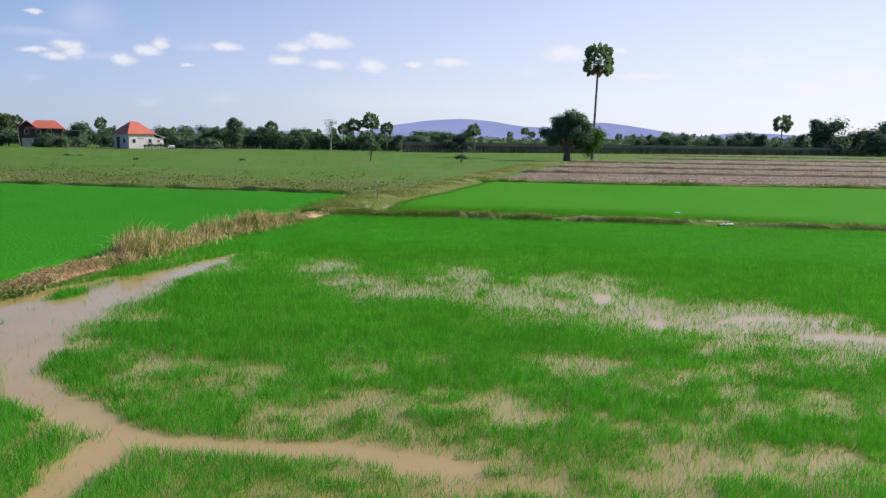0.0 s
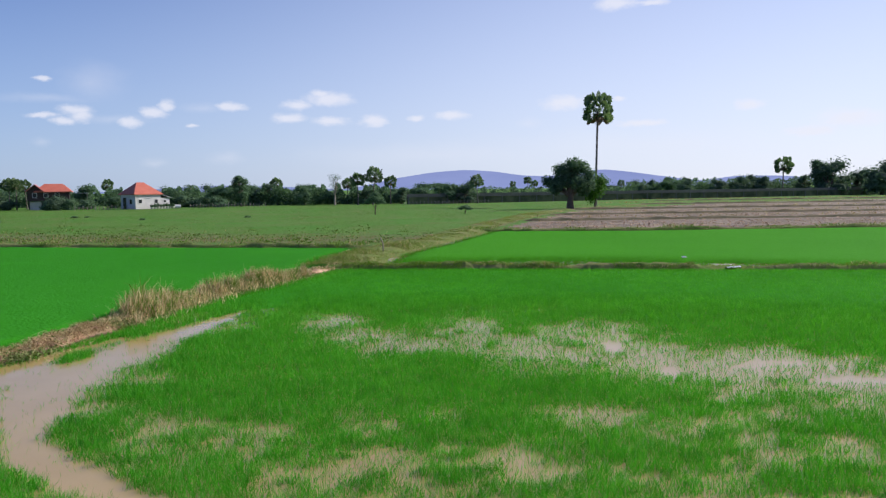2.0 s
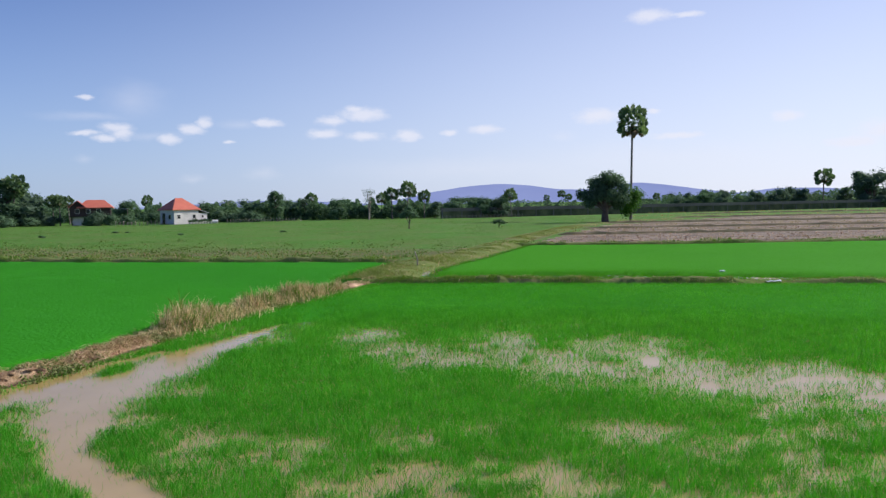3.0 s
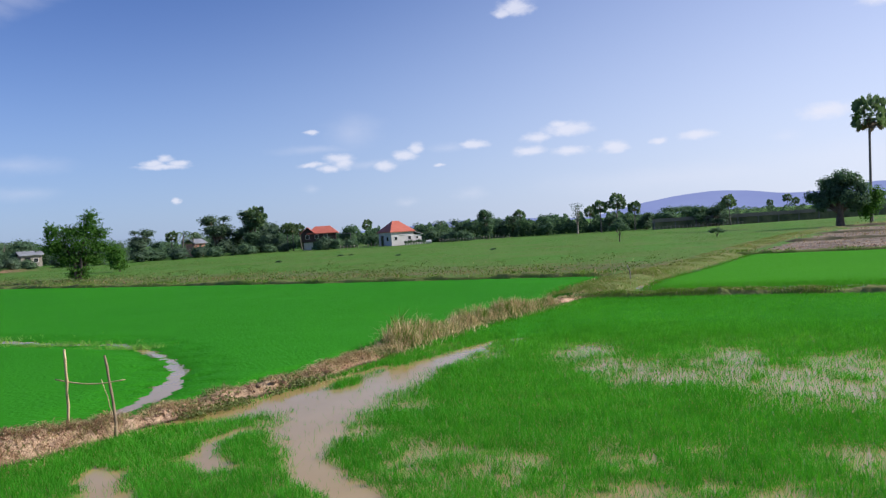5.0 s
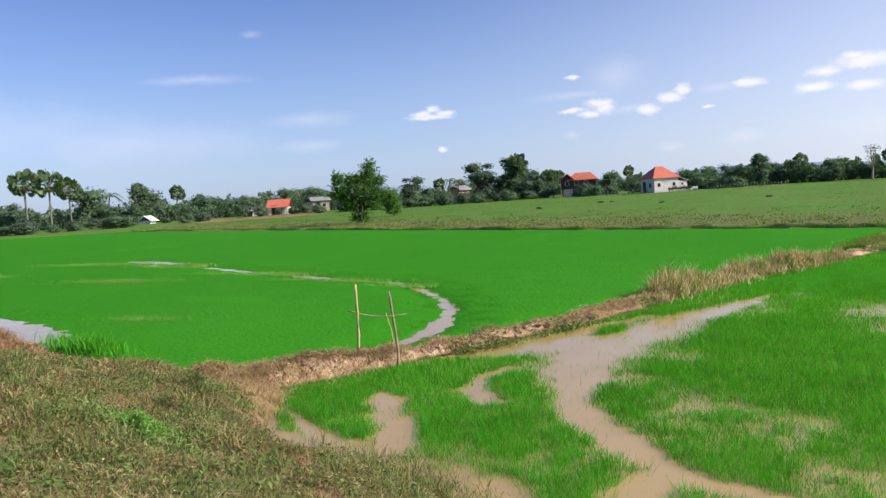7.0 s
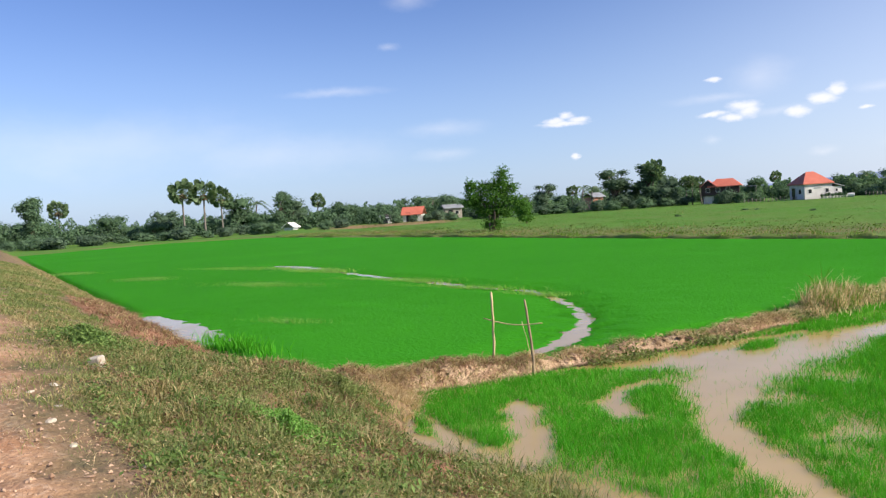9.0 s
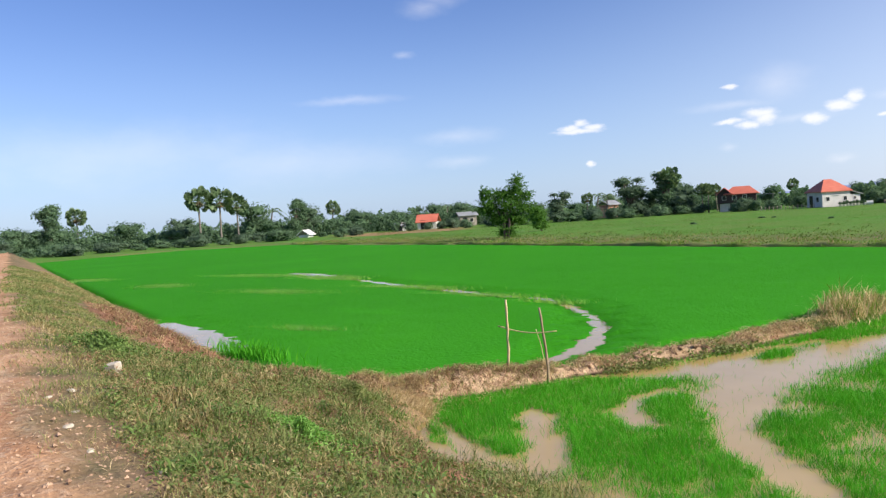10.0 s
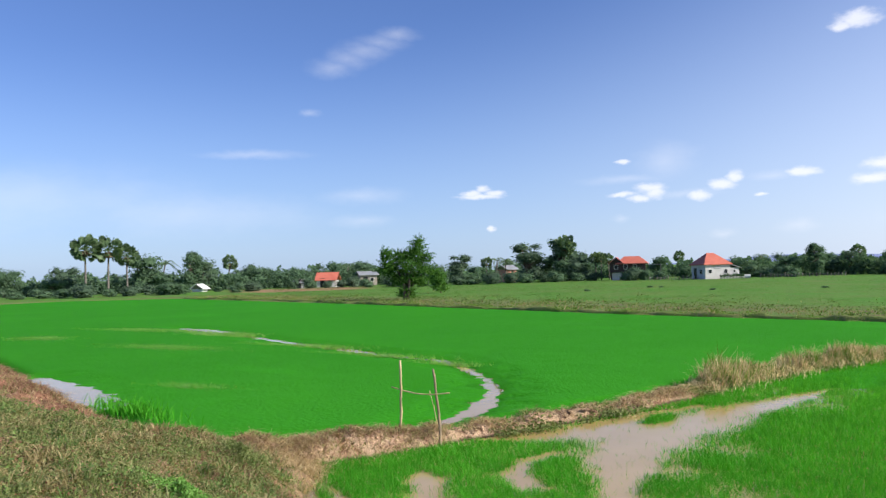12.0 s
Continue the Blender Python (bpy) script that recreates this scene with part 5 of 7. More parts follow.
# loose straw and tufts at the embankment's corner
x, y = rng.normal(-9.7, 0.55, 3600), rng.normal(7.5, 0.45, 3600)
ok = y < toe(x) + 0.6
x, y = x[ok], y[ok]
stuff("bank_straw", *blades(x, y, np.maximum(ground_z(x, y), on_bund(x, y)), rng.uniform(0.08, 0.28, len(x)), np.full(len(x), 0.011), rng.uniform(0.6, 1.8, len(x))), STRAW, "dead straw hanging over the clay bank", "grass")

# thin stalks and trailing grass in the murky water along the bank, and rusty litter on the bank's face
n = 4200
x = rng.uniform(-9.4, 0.0, n)
y = toe(x) + 0.05 + np.abs(rng.normal(0, 0.28, n))
ok = fractal(x, y, 1.6, 180) > 0.45
x, y = x[ok], y[ok]
stuff("water_edge_stalks", *blades(x, y, np.full(len(x), -0.02), rng.uniform(0.08, 0.32, len(x)), np.full(len(x), 0.008), rng.uniform(0.2, 1.2, len(x))), VERGE_LEAF, "thin olive stalks standing in the murky water", "grass")
x, y, off = along(BUND_WEST[:9], 8000, 0.36)
z = on_bund(x, y)
ok = (fractal(x, y, 1.9, 190) > 0.46) & (z > 0.06) & ~((y > 10.1) & (y < 13.6) & (rng.uniform(0, 1, len(x)) < 0.6))
x, y, z = x[ok], y[ok], z[ok]
half = rng.uniform(0, 1, len(x)) < np.where(y < 9.7, 0.65, 0.25)
for m, mat, label in ((half, RUSSET, "rusty brown dead litter on the clay bund"), (~half, STRAW, "pale dry litter on the clay bund")):
    stuff("bund_litter", *blades(x[m], y[m], z[m], rng.uniform(0.04, 0.16, m.sum()), np.full(m.sum(), 0.012), rng.uniform(0.8, 2.4, m.sum()), 0.4), mat, label, "grass")
x, y = rng.normal(-5.75, 0.35, 900), rng.normal(4.6, 0.16, 900)
stuff("gully_litter", *blades(x, y, ground_z(x, y), rng.uniform(0.05, 0.2, 900), np.full(900, 0.009), rng.uniform(0.4, 1.8, 900)), RUSSET, "dead brown grass round a washed-out hole", "grass")

# chaff and bits of straw trodden into the road
n = 6000
x = 1.0 - rng.uniform(0, 1, n) ** 1.4 * 20
y = road_edge(x) + 0.4 - rng.uniform(0, 1, n) ** 1.5 * 2.6
ok = fractal(x, y, 0.9, 350) + rng.normal(0, 0.08, n) > 0.48
x, y = x[ok], y[ok]
half = rng.uniform(0, 1, len(x)) < 0.6
for m, mat, label in ((half, PALE_STRAW, "pale straw bits trodden into the dirt road"), (~half, RUSSET, "brown straw bits trodden into the dirt road")):
    stuff("road_straw", *blades(x[m], y[m], ground_z(x[m], y[m]) + 0.004, rng.uniform(0.008, 0.03, m.sum()), np.full(m.sum(), 0.008), rng.uniform(2.0, 7.0, m.sum()), 0.12), mat, label, "straw")

# lying straw over the verge, and litter on the headland
n = 7000
x = 3.0 - rng.uniform(0, 1, n) ** 0.9 * 21
s = rng.uniform(0.05, 1.0, n)
y = road_edge(x) + s * (toe(x) - road_edge(x))
ok = fractal(x, y, 1.2, 195) + rng.normal(0, 0.1, n) > 0.5
x, y = x[ok], y[ok]
stuff("straw_litter", *blades(x, y, ground_z(x, y) + 0.03, rng.uniform(0.03, 0.09, len(x)), 0.006 * np.clip(np.hypot(x, y) / 7, 0.9, 3), rng.uniform(1.5, 4.5, len(x)), 0.2), STRAW, "loose dry stalks lying on the verge", "grass")
n = 9500
x = rng.uniform(-11.2, -6.0, n)
s = rng.uniform(0.72, 1.13, n)
y = road_edge(x) + s * (toe(x) - road_edge(x))
ok = fractal(x, y, 1.4, 197) > 0.44
x, y = x[ok], y[ok]
half = rng.uniform(0, 1, len(x)) < 0.5
for m, mat, label in ((half, RUSSET, "rusty dead litter on the headland"), (~half, VERGE_LEAF, "olive grass on the headland")):
    stuff("headland_litter", *blades(x[m], y[m], ground_z(x[m], y[m]), rng.uniform(0.05, 0.2, m.sum()), np.full(m.sum(), 0.010), rng.uniform(0.4, 1.6, m.sum())), mat, label, "grass")


def verge_tussocks():
    """Taller tufts that break up the short grass of the verge."""
    g = np.random.default_rng(57)
    m = 420
    cx = 4.0 - g.uniform(0, 1, m) ** 0.75 * 15 - g.uniform(0, 1, m) ** 2 * 10
    s = g.uniform(0.15, 0.98, m)
    cy = road_edge(cx) + s * (toe(cx) - road_edge(cx))
    k = g.integers(30, 85, m)
    x, y = np.repeat(cx, k) + g.normal(0, 0.09, k.sum()), np.repeat(cy, k) + g.normal(0, 0.08, k.sum())
    h = np.repeat(g.uniform(0.12, 0.34, m), k) * g.uniform(0.4, 1.0, k.sum())
    kind = np.repeat(g.integers(0, 4, m), k)
    for i, (mat, label) in enumerate(((GRASS, "green grass tussocks on the verge"), (VERGE_LEAF, "olive grass tussocks on the verge"), (DRY_GRASS, "dry grass tussocks on the verge"), (WEED, "leafy green tussocks on the verge"))):
        p = kind == i
        n = int(p.sum())
        stuff("verge_tussocks", *blades(x[p], y[p], ground_z(x[p], y[p]) - 0.01, h[p], g.uniform(0.008, 0.016, n), g.uniform(0.2, 1.1, n), 0.45), mat, label, "grass")


verge_tussocks()
# standing dead stalks in the rough strip of the fallow field along the paddy
n = 16000
c = np.array(resample(EDGE_WEST, 0.2))
i = rng.integers(0, len(c), n)
x, y = c[i, 0] + rng.normal(0, 0.5, n), c[i, 1] + 1.0 + np.abs(rng.normal(0, 4.5, n))
ok = fractal(x, y, 0.18, 210) + rng.normal(0, 0.08, n) > 0.47
x, y = x[ok], y[ok]
r = np.hypot(x, y)
pick = rng.choice([0, 1, 1, 2, 2, 2, 2], len(x))
for j, (mat, label) in enumerate(((RUSSET, "rusty dead stalks in the fallow field"), (DRY_GRASS, "dull dry stalks in the fallow field"), (TUFT, "green stalks in the fallow field"))):
    m = pick == j
    stuff("field_stalks", *blades(x[m], y[m], np.full(m.sum(), 0.12), rng.uniform(0.08, 0.34, m.sum()), 0.0005 * r[m], rng.uniform(0.1, 0.8, m.sum())), mat, label, "grass")
# matted straw over the bund's broad root
x, y, off = along(BUND_WEST[:10], 15000, 0.36)
z = on_bund(x, y)
ok = (fractal(x, y, 1.5, 230) > np.where(y < 9.8, 0.40, np.where(y < 13.6, 0.64, 0.55))) & (z > 0.04)
x, y, z = x[ok], y[ok], z[ok]
pick = np.where(y < 9.8, rng.choice([0, 1, 1, 1, 1, 2, 2], len(x)), rng.choice([0, 0, 0, 0, 1, 2], len(x)))
for j, (mat, label) in enumerate(((STRAW, "pale matted straw on the bund"), (RUSSET, "rusty matted straw on the bund"), (DRY_GRASS, "dull matted grass on the bund"))):
    m = pick == j
    stuff("matted_straw", *blades(x[m], y[m], z[m] - 0.01, rng.uniform(0.08, 0.24, m.sum()), np.full(m.sum(), 0.014), rng.uniform(0.7, 2.0, m.sum()), 0.45), mat, label, "grass")
# straw and stubble left lying on the ploughed strips
n = 9000
y = 53.0 + rng.uniform(0, 1, n) ** 1.3 * 40
x = 3.5 + (y - 52) * 0.3 + rng.uniform(0, 1, n) * 60
ok = fractal(x * 0.25, y, 0.9, 240) > 0.45
x, y = x[ok], y[ok]
pick = rng.integers(0, 3, len(x))
for j, (mat, label) in enumerate(((STRAW, "pale straw lying on the ploughed field"), (RUSSET, "brown stubble on the ploughed field"), (DRY_GRASS, "dull stubble on the ploughed field"))):
    m = pick == j
    stuff("field_stubble", *blades(x[m], y[m], np.full(m.sum(), 0.15), rng.uniform(0.05, 0.2, m.sum()), np.full(m.sum(), 0.05), rng.uniform(0.5, 2.5, m.sum()), 0.3), mat, label, "grass")

# ---- trees ----


def spot(az, dist):
    """A place at so many degrees to the left of +y and so many metres from the origin."""
    return -math.sin(radians(az)) * dist, math.cos(radians(az)) * dist


def lobed_crown(lobes, n, size, core=True, up=0.4):
    """Leaves strewn over a cluster of uneven lobes, round a rough dark heart."""
    lobes = np.array(lobes, float)
    vol = (lobes[:, 3] * lobes[:, 4] * lobes[:, 5]) ** (2 / 3)
    pick = rng.choice(len(lobes), n, p=vol / vol.sum())
    d = rng.normal(0, 1, (n, 3))
    d /= np.linalg.norm(d, axis=1)[:, None]
    rad = rng.uniform(0.55, 1.16, n) * (0.75 + 0.5 * fractal(d[:, 0] * 3 + pick * 7, d[:, 1] * 3 + d[:, 2] * 2, 1.0, 200))
    c = lobes[pick, :3] + d * lobes[pick, 3:6] * rad[:, None]
    co, tris = leaf_cards(c, d, size, up)
    if core:
        bm = bmesh.new()
        bmesh.ops.create_icosphere(bm, subdivisions=1, radius=1.0)
        ball = np.array([v.co[:] for v in bm.verts])
        faces = np.array([[v.index for v in f.verts] for f in bm.faces])
        bm.free()
        for lo in lobes:
            b = ball * (0.50 + 0.24 * fractal(ball[:, 0] * 2 + lo[0], ball[:, 1] * 2 + ball[:, 2] + lo[2], 1.3, 210))[:, None]
            tris = np.concatenate([tris, faces + len(co)])
            co = np.concatenate([co, lo[:3] + b * lo[3:6]])
    return co, tris


def tree(name, trunk_h, trunk_r, lobes, n, size, leaf, label, bark=BARK, stems=1, core=True, up=0.4):
    """A broadleaf tree at the origin: trunk with limbs, and a crown."""
    root = tagged(new(name), label, "tree")
    items = []
    for k in range(stems):
        a = 2 * math.pi * k / max(stems, 1)
        sx, sy = (0.25 * math.cos(a), 0.25 * math.sin(a)) if stems > 1 else (0, 0)
        items.append(([(sx, sy, -0.1), (sx * 1.3, sy * 1.3, trunk_h * 0.5), (sx * 1.8 + 0.1, sy * 1.8, trunk_h), (sx * 2 + 0.1, sy * 2, trunk_h * 1.6)],
                      [trunk_r * 1.3, trunk_r, trunk_r * 0.8, trunk_r * 0.45], 8))
    for lo in lobes:
        mid = (lo[0] * 0.45, lo[1] * 0.45, trunk_h + (lo[2] - trunk_h) * 0.55)
        items.append(([(0, 0, trunk_h * 0.75), mid, (lo[0] * 0.9, lo[1] * 0.9, lo[2])], [trunk_r * 0.55, trunk_r * 0.38, trunk_r * 0.15], 5))
    co, quads = tubes(items)
    solid("trunk", raw_mesh("trunk", co, quads=quads, smooth=True), bark, root)
    co, tris = lobed_crown(lobes, n, size, core, up)
    solid("crown", raw_mesh("crown", co, tris), leaf, root)
    return root


def round_lobes(seed, width, low, high, count):
    g = random.Random(seed)
    out = []
    for _ in range(count):
        a, q = g.uniform(0, 2 * math.pi), g.uniform(0.15, 1.0)
        z = g.uniform(low, high)
        mid = 1 - abs((z - (low + high) / 2) / (high - low)) * 0.9
        r = g.uniform(0.26, 0.42) * width * 0.6
        out.append((math.cos(a) * q * width * 0.36 * mid, math.sin(a) * q * width * 0.36 * mid, z, r, r, r * g.uniform(0.65, 0.95)))
    return out


def fan_frond(direction, reach, radius, pleats=9, roll=0.0):
    """A fan palm leaf: a stalk and a pleated disc of pointed blades."""
    d = Vector(direction).normalized()
    side = d.cross(Vector((0, 0, 1)))
    side = side.normalized() if side.length > 0.05 else Vector((1, 0, 0))
    side = (Matrix.Rotation(roll, 3, d) @ side).normalized()
    face = side.cross(d)
    hub = d * reach
    co, tris = [], []
    w = side * 0.03
    co += [-w, w, hub + w, hub - w]
    tris += [(0, 1, 2), (0, 2, 3)]
    for k in range(pleats):
        a = (k / (pleats - 1) - 0.5) * radians(250)
        a2 = a + radians(250) / (pleats - 1) * 0.72
        a1 = a - radians(250) / (pleats - 1) * 0.72
        i = len(co)
        dip = -0.18 * radius * abs(math.sin(a / 2))
        tip = hub + (d * math.cos(a) + side * math.sin(a)) * radius + Vector((0, 0, dip))
        e1 = hub + (d * math.cos(a1) + side * math.sin(a1)) * radius * 0.72 + face * 0.05
        e2 = hub + (d * math.cos(a2) + side * math.sin(a2)) * radius * 0.72 - face * 0.05
        co += [hub, e1, tip, e2]
        tris += [(i, i + 1, i + 2), (i, i + 2, i + 3)]
    return np.array([tuple(c) for c in co]), np.array(tris)


def sugar_palm(name, height, crown, fronds, label, lean=(0.0, 0.0), apart=False, seed=0, thick=0.62):
    """A tall fan palm with a round crown; apart: each frond is its own mesh."""
    g = random.Random(seed)
    root = tagged(new(name), label, "palm tree")
    lx, ly = lean
    h = height - crown * 0.9
    path = [(lx * s * s * 0.3 + lx * s * 0.7, ly * s, h * s - 0.1 * (s == 0)) for s in (0, 0.15, 0.35, 0.55, 0.75, 0.92, 1.0)]
    co, quads = tube(path, [k * thick for k in (0.34, 0.26, 0.22, 0.20, 0.19, 0.21, 0.26)], 8)
    solid("trunk", raw_mesh("trunk", np.array([tuple(c) for c in co]), quads=quads, smooth=True), PALM_BARK, root)
    top = np.array([lx, ly, h])
    all_co, all_tris, count = [], [], 0
    for k in range(fronds):
        a = k * 2.39996 + g.uniform(-0.3, 0.3)
        e = math.asin(max(-0.75, min(0.98, -0.72 + 1.7 * (k + 0.5) / fronds)))
        d = (math.cos(a) * math.cos(e), math.sin(a) * math.cos(e), math.sin(e))
        c, t = fan_frond(d, crown * g.uniform(0.55, 0.78), crown * g.uniform(0.21, 0.31), roll=g.uniform(-1.5, 1.5))
        c = c * np.array([0.92, 0.92, 1.15]) * (1 - 0.22 * max(0.0, -math.sin(e))) + top + np.array([0, 0, -0.05 * crown * (e < 0)])
        if apart:
            solid("frond", raw_mesh("frond", c, t), PALM_LEAF if e > -0.45 else DRY_LEAF, root)
        else:
            all_co.append(c), all_tris.append(t + count)
            count += len(c)
    if not apart:
        solid("crown", raw_mesh("crown", np.concatenate(all_co), np.concatenate(all_tris)), PALM_LEAF, root)
    dead = []
    count, tt = 0, []
    for k in range(7):
        a = k * 2.4
        c, t = fan_frond((math.cos(a) * 0.5, math.sin(a) * 0.5, -0.9), crown * 0.25, crown * 0.26, 7)
        dead.append(c + top)
        tt.append(t + count)
        count += len(c)
    solid("dead_leaves", raw_mesh("dead_leaves", np.concatenate(dead), np.concatenate(tt)), DRY_LEAF, root, "hanging dry brown leaves")
    return root


def coconut_palm(name, height, label, seed=0):
    g = random.Random(seed)
    root = tagged(new(name), label, "palm tree")
    co, quads = tube([(0, 0, -0.1), (0.15, 0, height * 0.5), (0.5, 0, height * 0.8)], [0.2, 0.14, 0.12], 7)
    solid("trunk", raw_mesh("trunk", np.array([tuple(c) for c in co]), quads=quads, smooth=True), PALM_BARK, root)
    cs, ts, n = [], [], 0
    for k in range(17):
        a, e = k * 2.4, g.uniform(-0.1, 1.2)
        length = height * 0.42
        pts = [Vector((0.5, 0, height * 0.8)) + Vector((math.cos(a) * math.cos(e), math.sin(a) * math.cos(e), math.sin(e))) * length * s + Vector((0, 0, -0.75 * length * s * s)) for s in np.linspace(0, 1, 7)]
        for p, q in zip(pts, pts[1:]):
            side = (q - p).cross(Vector((0, 0, 1))).normalized() * 0.33
            for sgn in (-1, 1):
                for u in (0.25, 0.75):
                    o = p.lerp(q, u)
                    tip = o + side * sgn + (q - p) * 0.8 + Vector((0, 0, -0.22))
                    cs += [tuple(o), tuple(o + (q - p) * 0.35), tuple(tip)]
                    ts.append((n, n + 1, n + 2))
                    n += 3
    solid("crown", raw_mesh("crown", np.array(cs), np.array(ts)), PALM_LEAF, root)
    return root


def set_at(ob, x, y, z=0.12, turn=0.0, size=1.0):
    ob.matrix_basis = pose(x, y, z, 0, 0, turn) @ Matrix.Diagonal((size, size, size, 1))
    return ob


# the two trees that stand alone, and the tall palm
set_at(tree("field_tree", 2.0, 0.42, [(-1.8, 0, 3.3, 1.3, 1.3, 1.0), (-2.9, 0.2, 3.7, 0.9, 0.9, 0.7), (-0.6, 0.4, 4.0, 1.5, 1.5, 1.2), (0.9, -0.5, 3.6, 1.4, 1.4, 1.1), (2.2, 0.1, 3.2, 1.2, 1.2, 1.0),
                                      (-1.2, 0.2, 5.2, 1.1, 1.1, 0.9), (0.3, -0.3, 5.9, 1.2, 1.1, 0.9), (1.5, 0.3, 5.5, 1.1, 1.0, 0.9), (2.5, 0.0, 4.6, 0.9, 0.9, 0.8), (0.2, 0.8, 4.8, 1.4, 1.2, 1.1),
                                      (-2.1, -0.4, 2.5, 0.8, 0.8, 0.6), (1.6, 0.4, 2.4, 0.9, 0.9, 0.7)], 6500, 0.17, LEAF_A,
            "dense dark green broadleaf tree with a thick trunk", core=True), 16.3, 103.0, size=1.0)
set_at(tree("slender_tree", 1.3, 0.085, [(0, 0, 2.6, 1.3, 1.2, 1.5), (0.7, 0, 3.4, 0.9, 0.9, 1.0), (-0.5, 0, 1.5, 0.8, 0.7, 0.9)], 1700, 0.13, LEAF_B,
            "slender bright green tree beside the palm"), 19.9, 104.5, size=1.05)
young_lobes = [(-1.7, 0.1, 4.2, 1.15, 1.1, 1.1), (-2.1, -0.2, 5.1, 0.65, 0.7, 0.7), (-1.3, 0.4, 3.1, 1.05, 1.0, 0.8), (-2.2, 0.0, 3.4, 0.7, 0.7, 0.6), (-0.7, 0.2, 5.0, 0.8, 0.8, 0.7),
               (0.2, -0.2, 4.0, 1.3, 1.3, 1.2), (0.3, 0.3, 5.0, 0.8, 0.9, 0.6), (1.1, 0.0, 4.9, 0.95, 1.0, 1.0), (1.25, 0.0, 5.8, 0.62, 0.6, 0.75), (1.3, 0.1, 6.4, 0.30, 0.3, 0.5),
               (2.1, 0.1, 4.6, 0.55, 0.6, 0.5), (1.7, -0.2, 3.6, 1.0, 0.9, 0.9), (2.4, 0.0, 3.2, 0.6, 0.6, 0.6), (-0.4, 0.0, 2.3, 0.9, 0.8, 0.7), (0.8, 0.1, 2.4, 0.9, 0.9, 0.8), (1.5, 0.2, 2.0, 0.6, 0.6, 0.6),
               (0.1, 0.0, 1.2, 0.6, 0.6, 0.6), (-0.4, 0.2, 0.6, 0.5, 0.5, 0.5), (0.5, -0.1, 0.5, 0.45, 0.5, 0.4), (-1.1, 0.1, 2.1, 0.6, 0.6, 0.6)]
young_lobes = [(x, y, z, a * 0.82, b * 0.82, c * 0.82) for x, y, z, a, b, c in young_lobes]
young = tree("multi_stem_tree", 1.5, 0.15, young_lobes, 9000, 0.105, LEAF_B, "bright green multi-stemmed tree with upright shoots at the paddy edge", stems=5, core=False, up=0.6)


def sprays(lobes, count, length, seed):
    """Leafy shoots that stand out of a crown, outward and up, with pointed leaves on both sides."""
    g = np.random.default_rng(seed)
    lobes = np.array(lobes)
    pick = g.integers(0, len(lobes), count)
    d = g.normal(0, 1, (count, 3)) * np.array([1.0, 1.0, 0.7]) + np.array([0, 0, 0.75])
    d /= np.linalg.norm(d, axis=1)[:, None]
    start = lobes[pick, :3] + d * lobes[pick, 3:6] * 0.55
    k = 16
    q = np.linspace(0.1, 1, k)
    size = length * g.uniform(0.6, 1.3, count)
    c = start[:, None] + d[:, None] * (size[:, None] * q)[:, :, None] + np.array([0, 0, -0.18]) * (q ** 2)[None, :, None]
    c = (c + g.normal(0, 0.05, c.shape)).reshape(-1, 3)
    return leaf_cards(c, np.repeat(d, k, axis=0) * 0.4, 0.11, 0.5, 0.34)


solid("foliage", raw_mesh("foliage", *sprays(young_lobes, 620, 0.95, 6)), LEAF_B, young, "long pointed leafy shoots")
young.matrix_basis = pose(-55.3, 57.6, 0.12, 0, 0, 43.8) @ Matrix.Diagonal((1.0, 1.0, 0.92, 1))
set_at(tree("small_field_tree", 0.7, 0.10, round_lobes(91, 3.6, 0.7, 3.6, 10), 2600, 0.14, LEAF_B, "small bright green tree out in the fallow field"), -65.7, 74.8, size=0.88)
set_at(sugar_palm("tall_sugar_palm", 16.8, 2.85, 58, "very tall sugar palm with a round crown", lean=(0.3, 0.0), apart=True, seed=3, thick=0.8), 22.55, 118.0)

# kinds of trees in the far rows, built once and repeated
KINDS = {}
for i in range(4):
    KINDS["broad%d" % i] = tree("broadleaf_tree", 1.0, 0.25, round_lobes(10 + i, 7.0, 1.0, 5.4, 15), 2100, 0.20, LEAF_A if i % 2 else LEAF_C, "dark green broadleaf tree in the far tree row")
for i in range(2):
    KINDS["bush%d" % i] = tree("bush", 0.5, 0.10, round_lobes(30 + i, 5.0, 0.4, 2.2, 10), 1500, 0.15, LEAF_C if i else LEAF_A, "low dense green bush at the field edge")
for i in range(2):
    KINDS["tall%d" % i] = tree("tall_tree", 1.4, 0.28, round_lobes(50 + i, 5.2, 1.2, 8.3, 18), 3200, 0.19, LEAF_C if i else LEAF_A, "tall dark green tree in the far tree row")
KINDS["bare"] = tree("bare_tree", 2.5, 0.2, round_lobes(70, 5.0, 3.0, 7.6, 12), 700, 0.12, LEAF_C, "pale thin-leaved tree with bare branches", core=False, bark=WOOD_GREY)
KINDS["palm0"] = sugar_palm("sugar_palm", 9.0, 2.3, 64, "sugar palm with a round crown in the far tree row", seed=5)
KINDS["palm1"] = sugar_palm("sugar_palm", 9.0, 2.4, 60, "sugar palm with a leaning trunk in the far tree row", lean=(0.5, 0.2), seed=9)
KINDS["coco"] = coconut_palm("coconut_palm", 7.0, "coconut palm with drooping fronds in the far tree row")
for kind, ob in KINDS.items():
    tagged(ob, group="palms of the far tree rows" if kind[:4] in ("palm", "coco") else "bushes of the field edge" if kind[:4] == "bush" else "trees of the far tree rows")
HEIGHT = {k: max(v.co.z for c in ob.children for v in c.data.vertices) for k, ob in KINDS.items()}
first = {k: True for k in KINDS}
gr = random.Random(11)


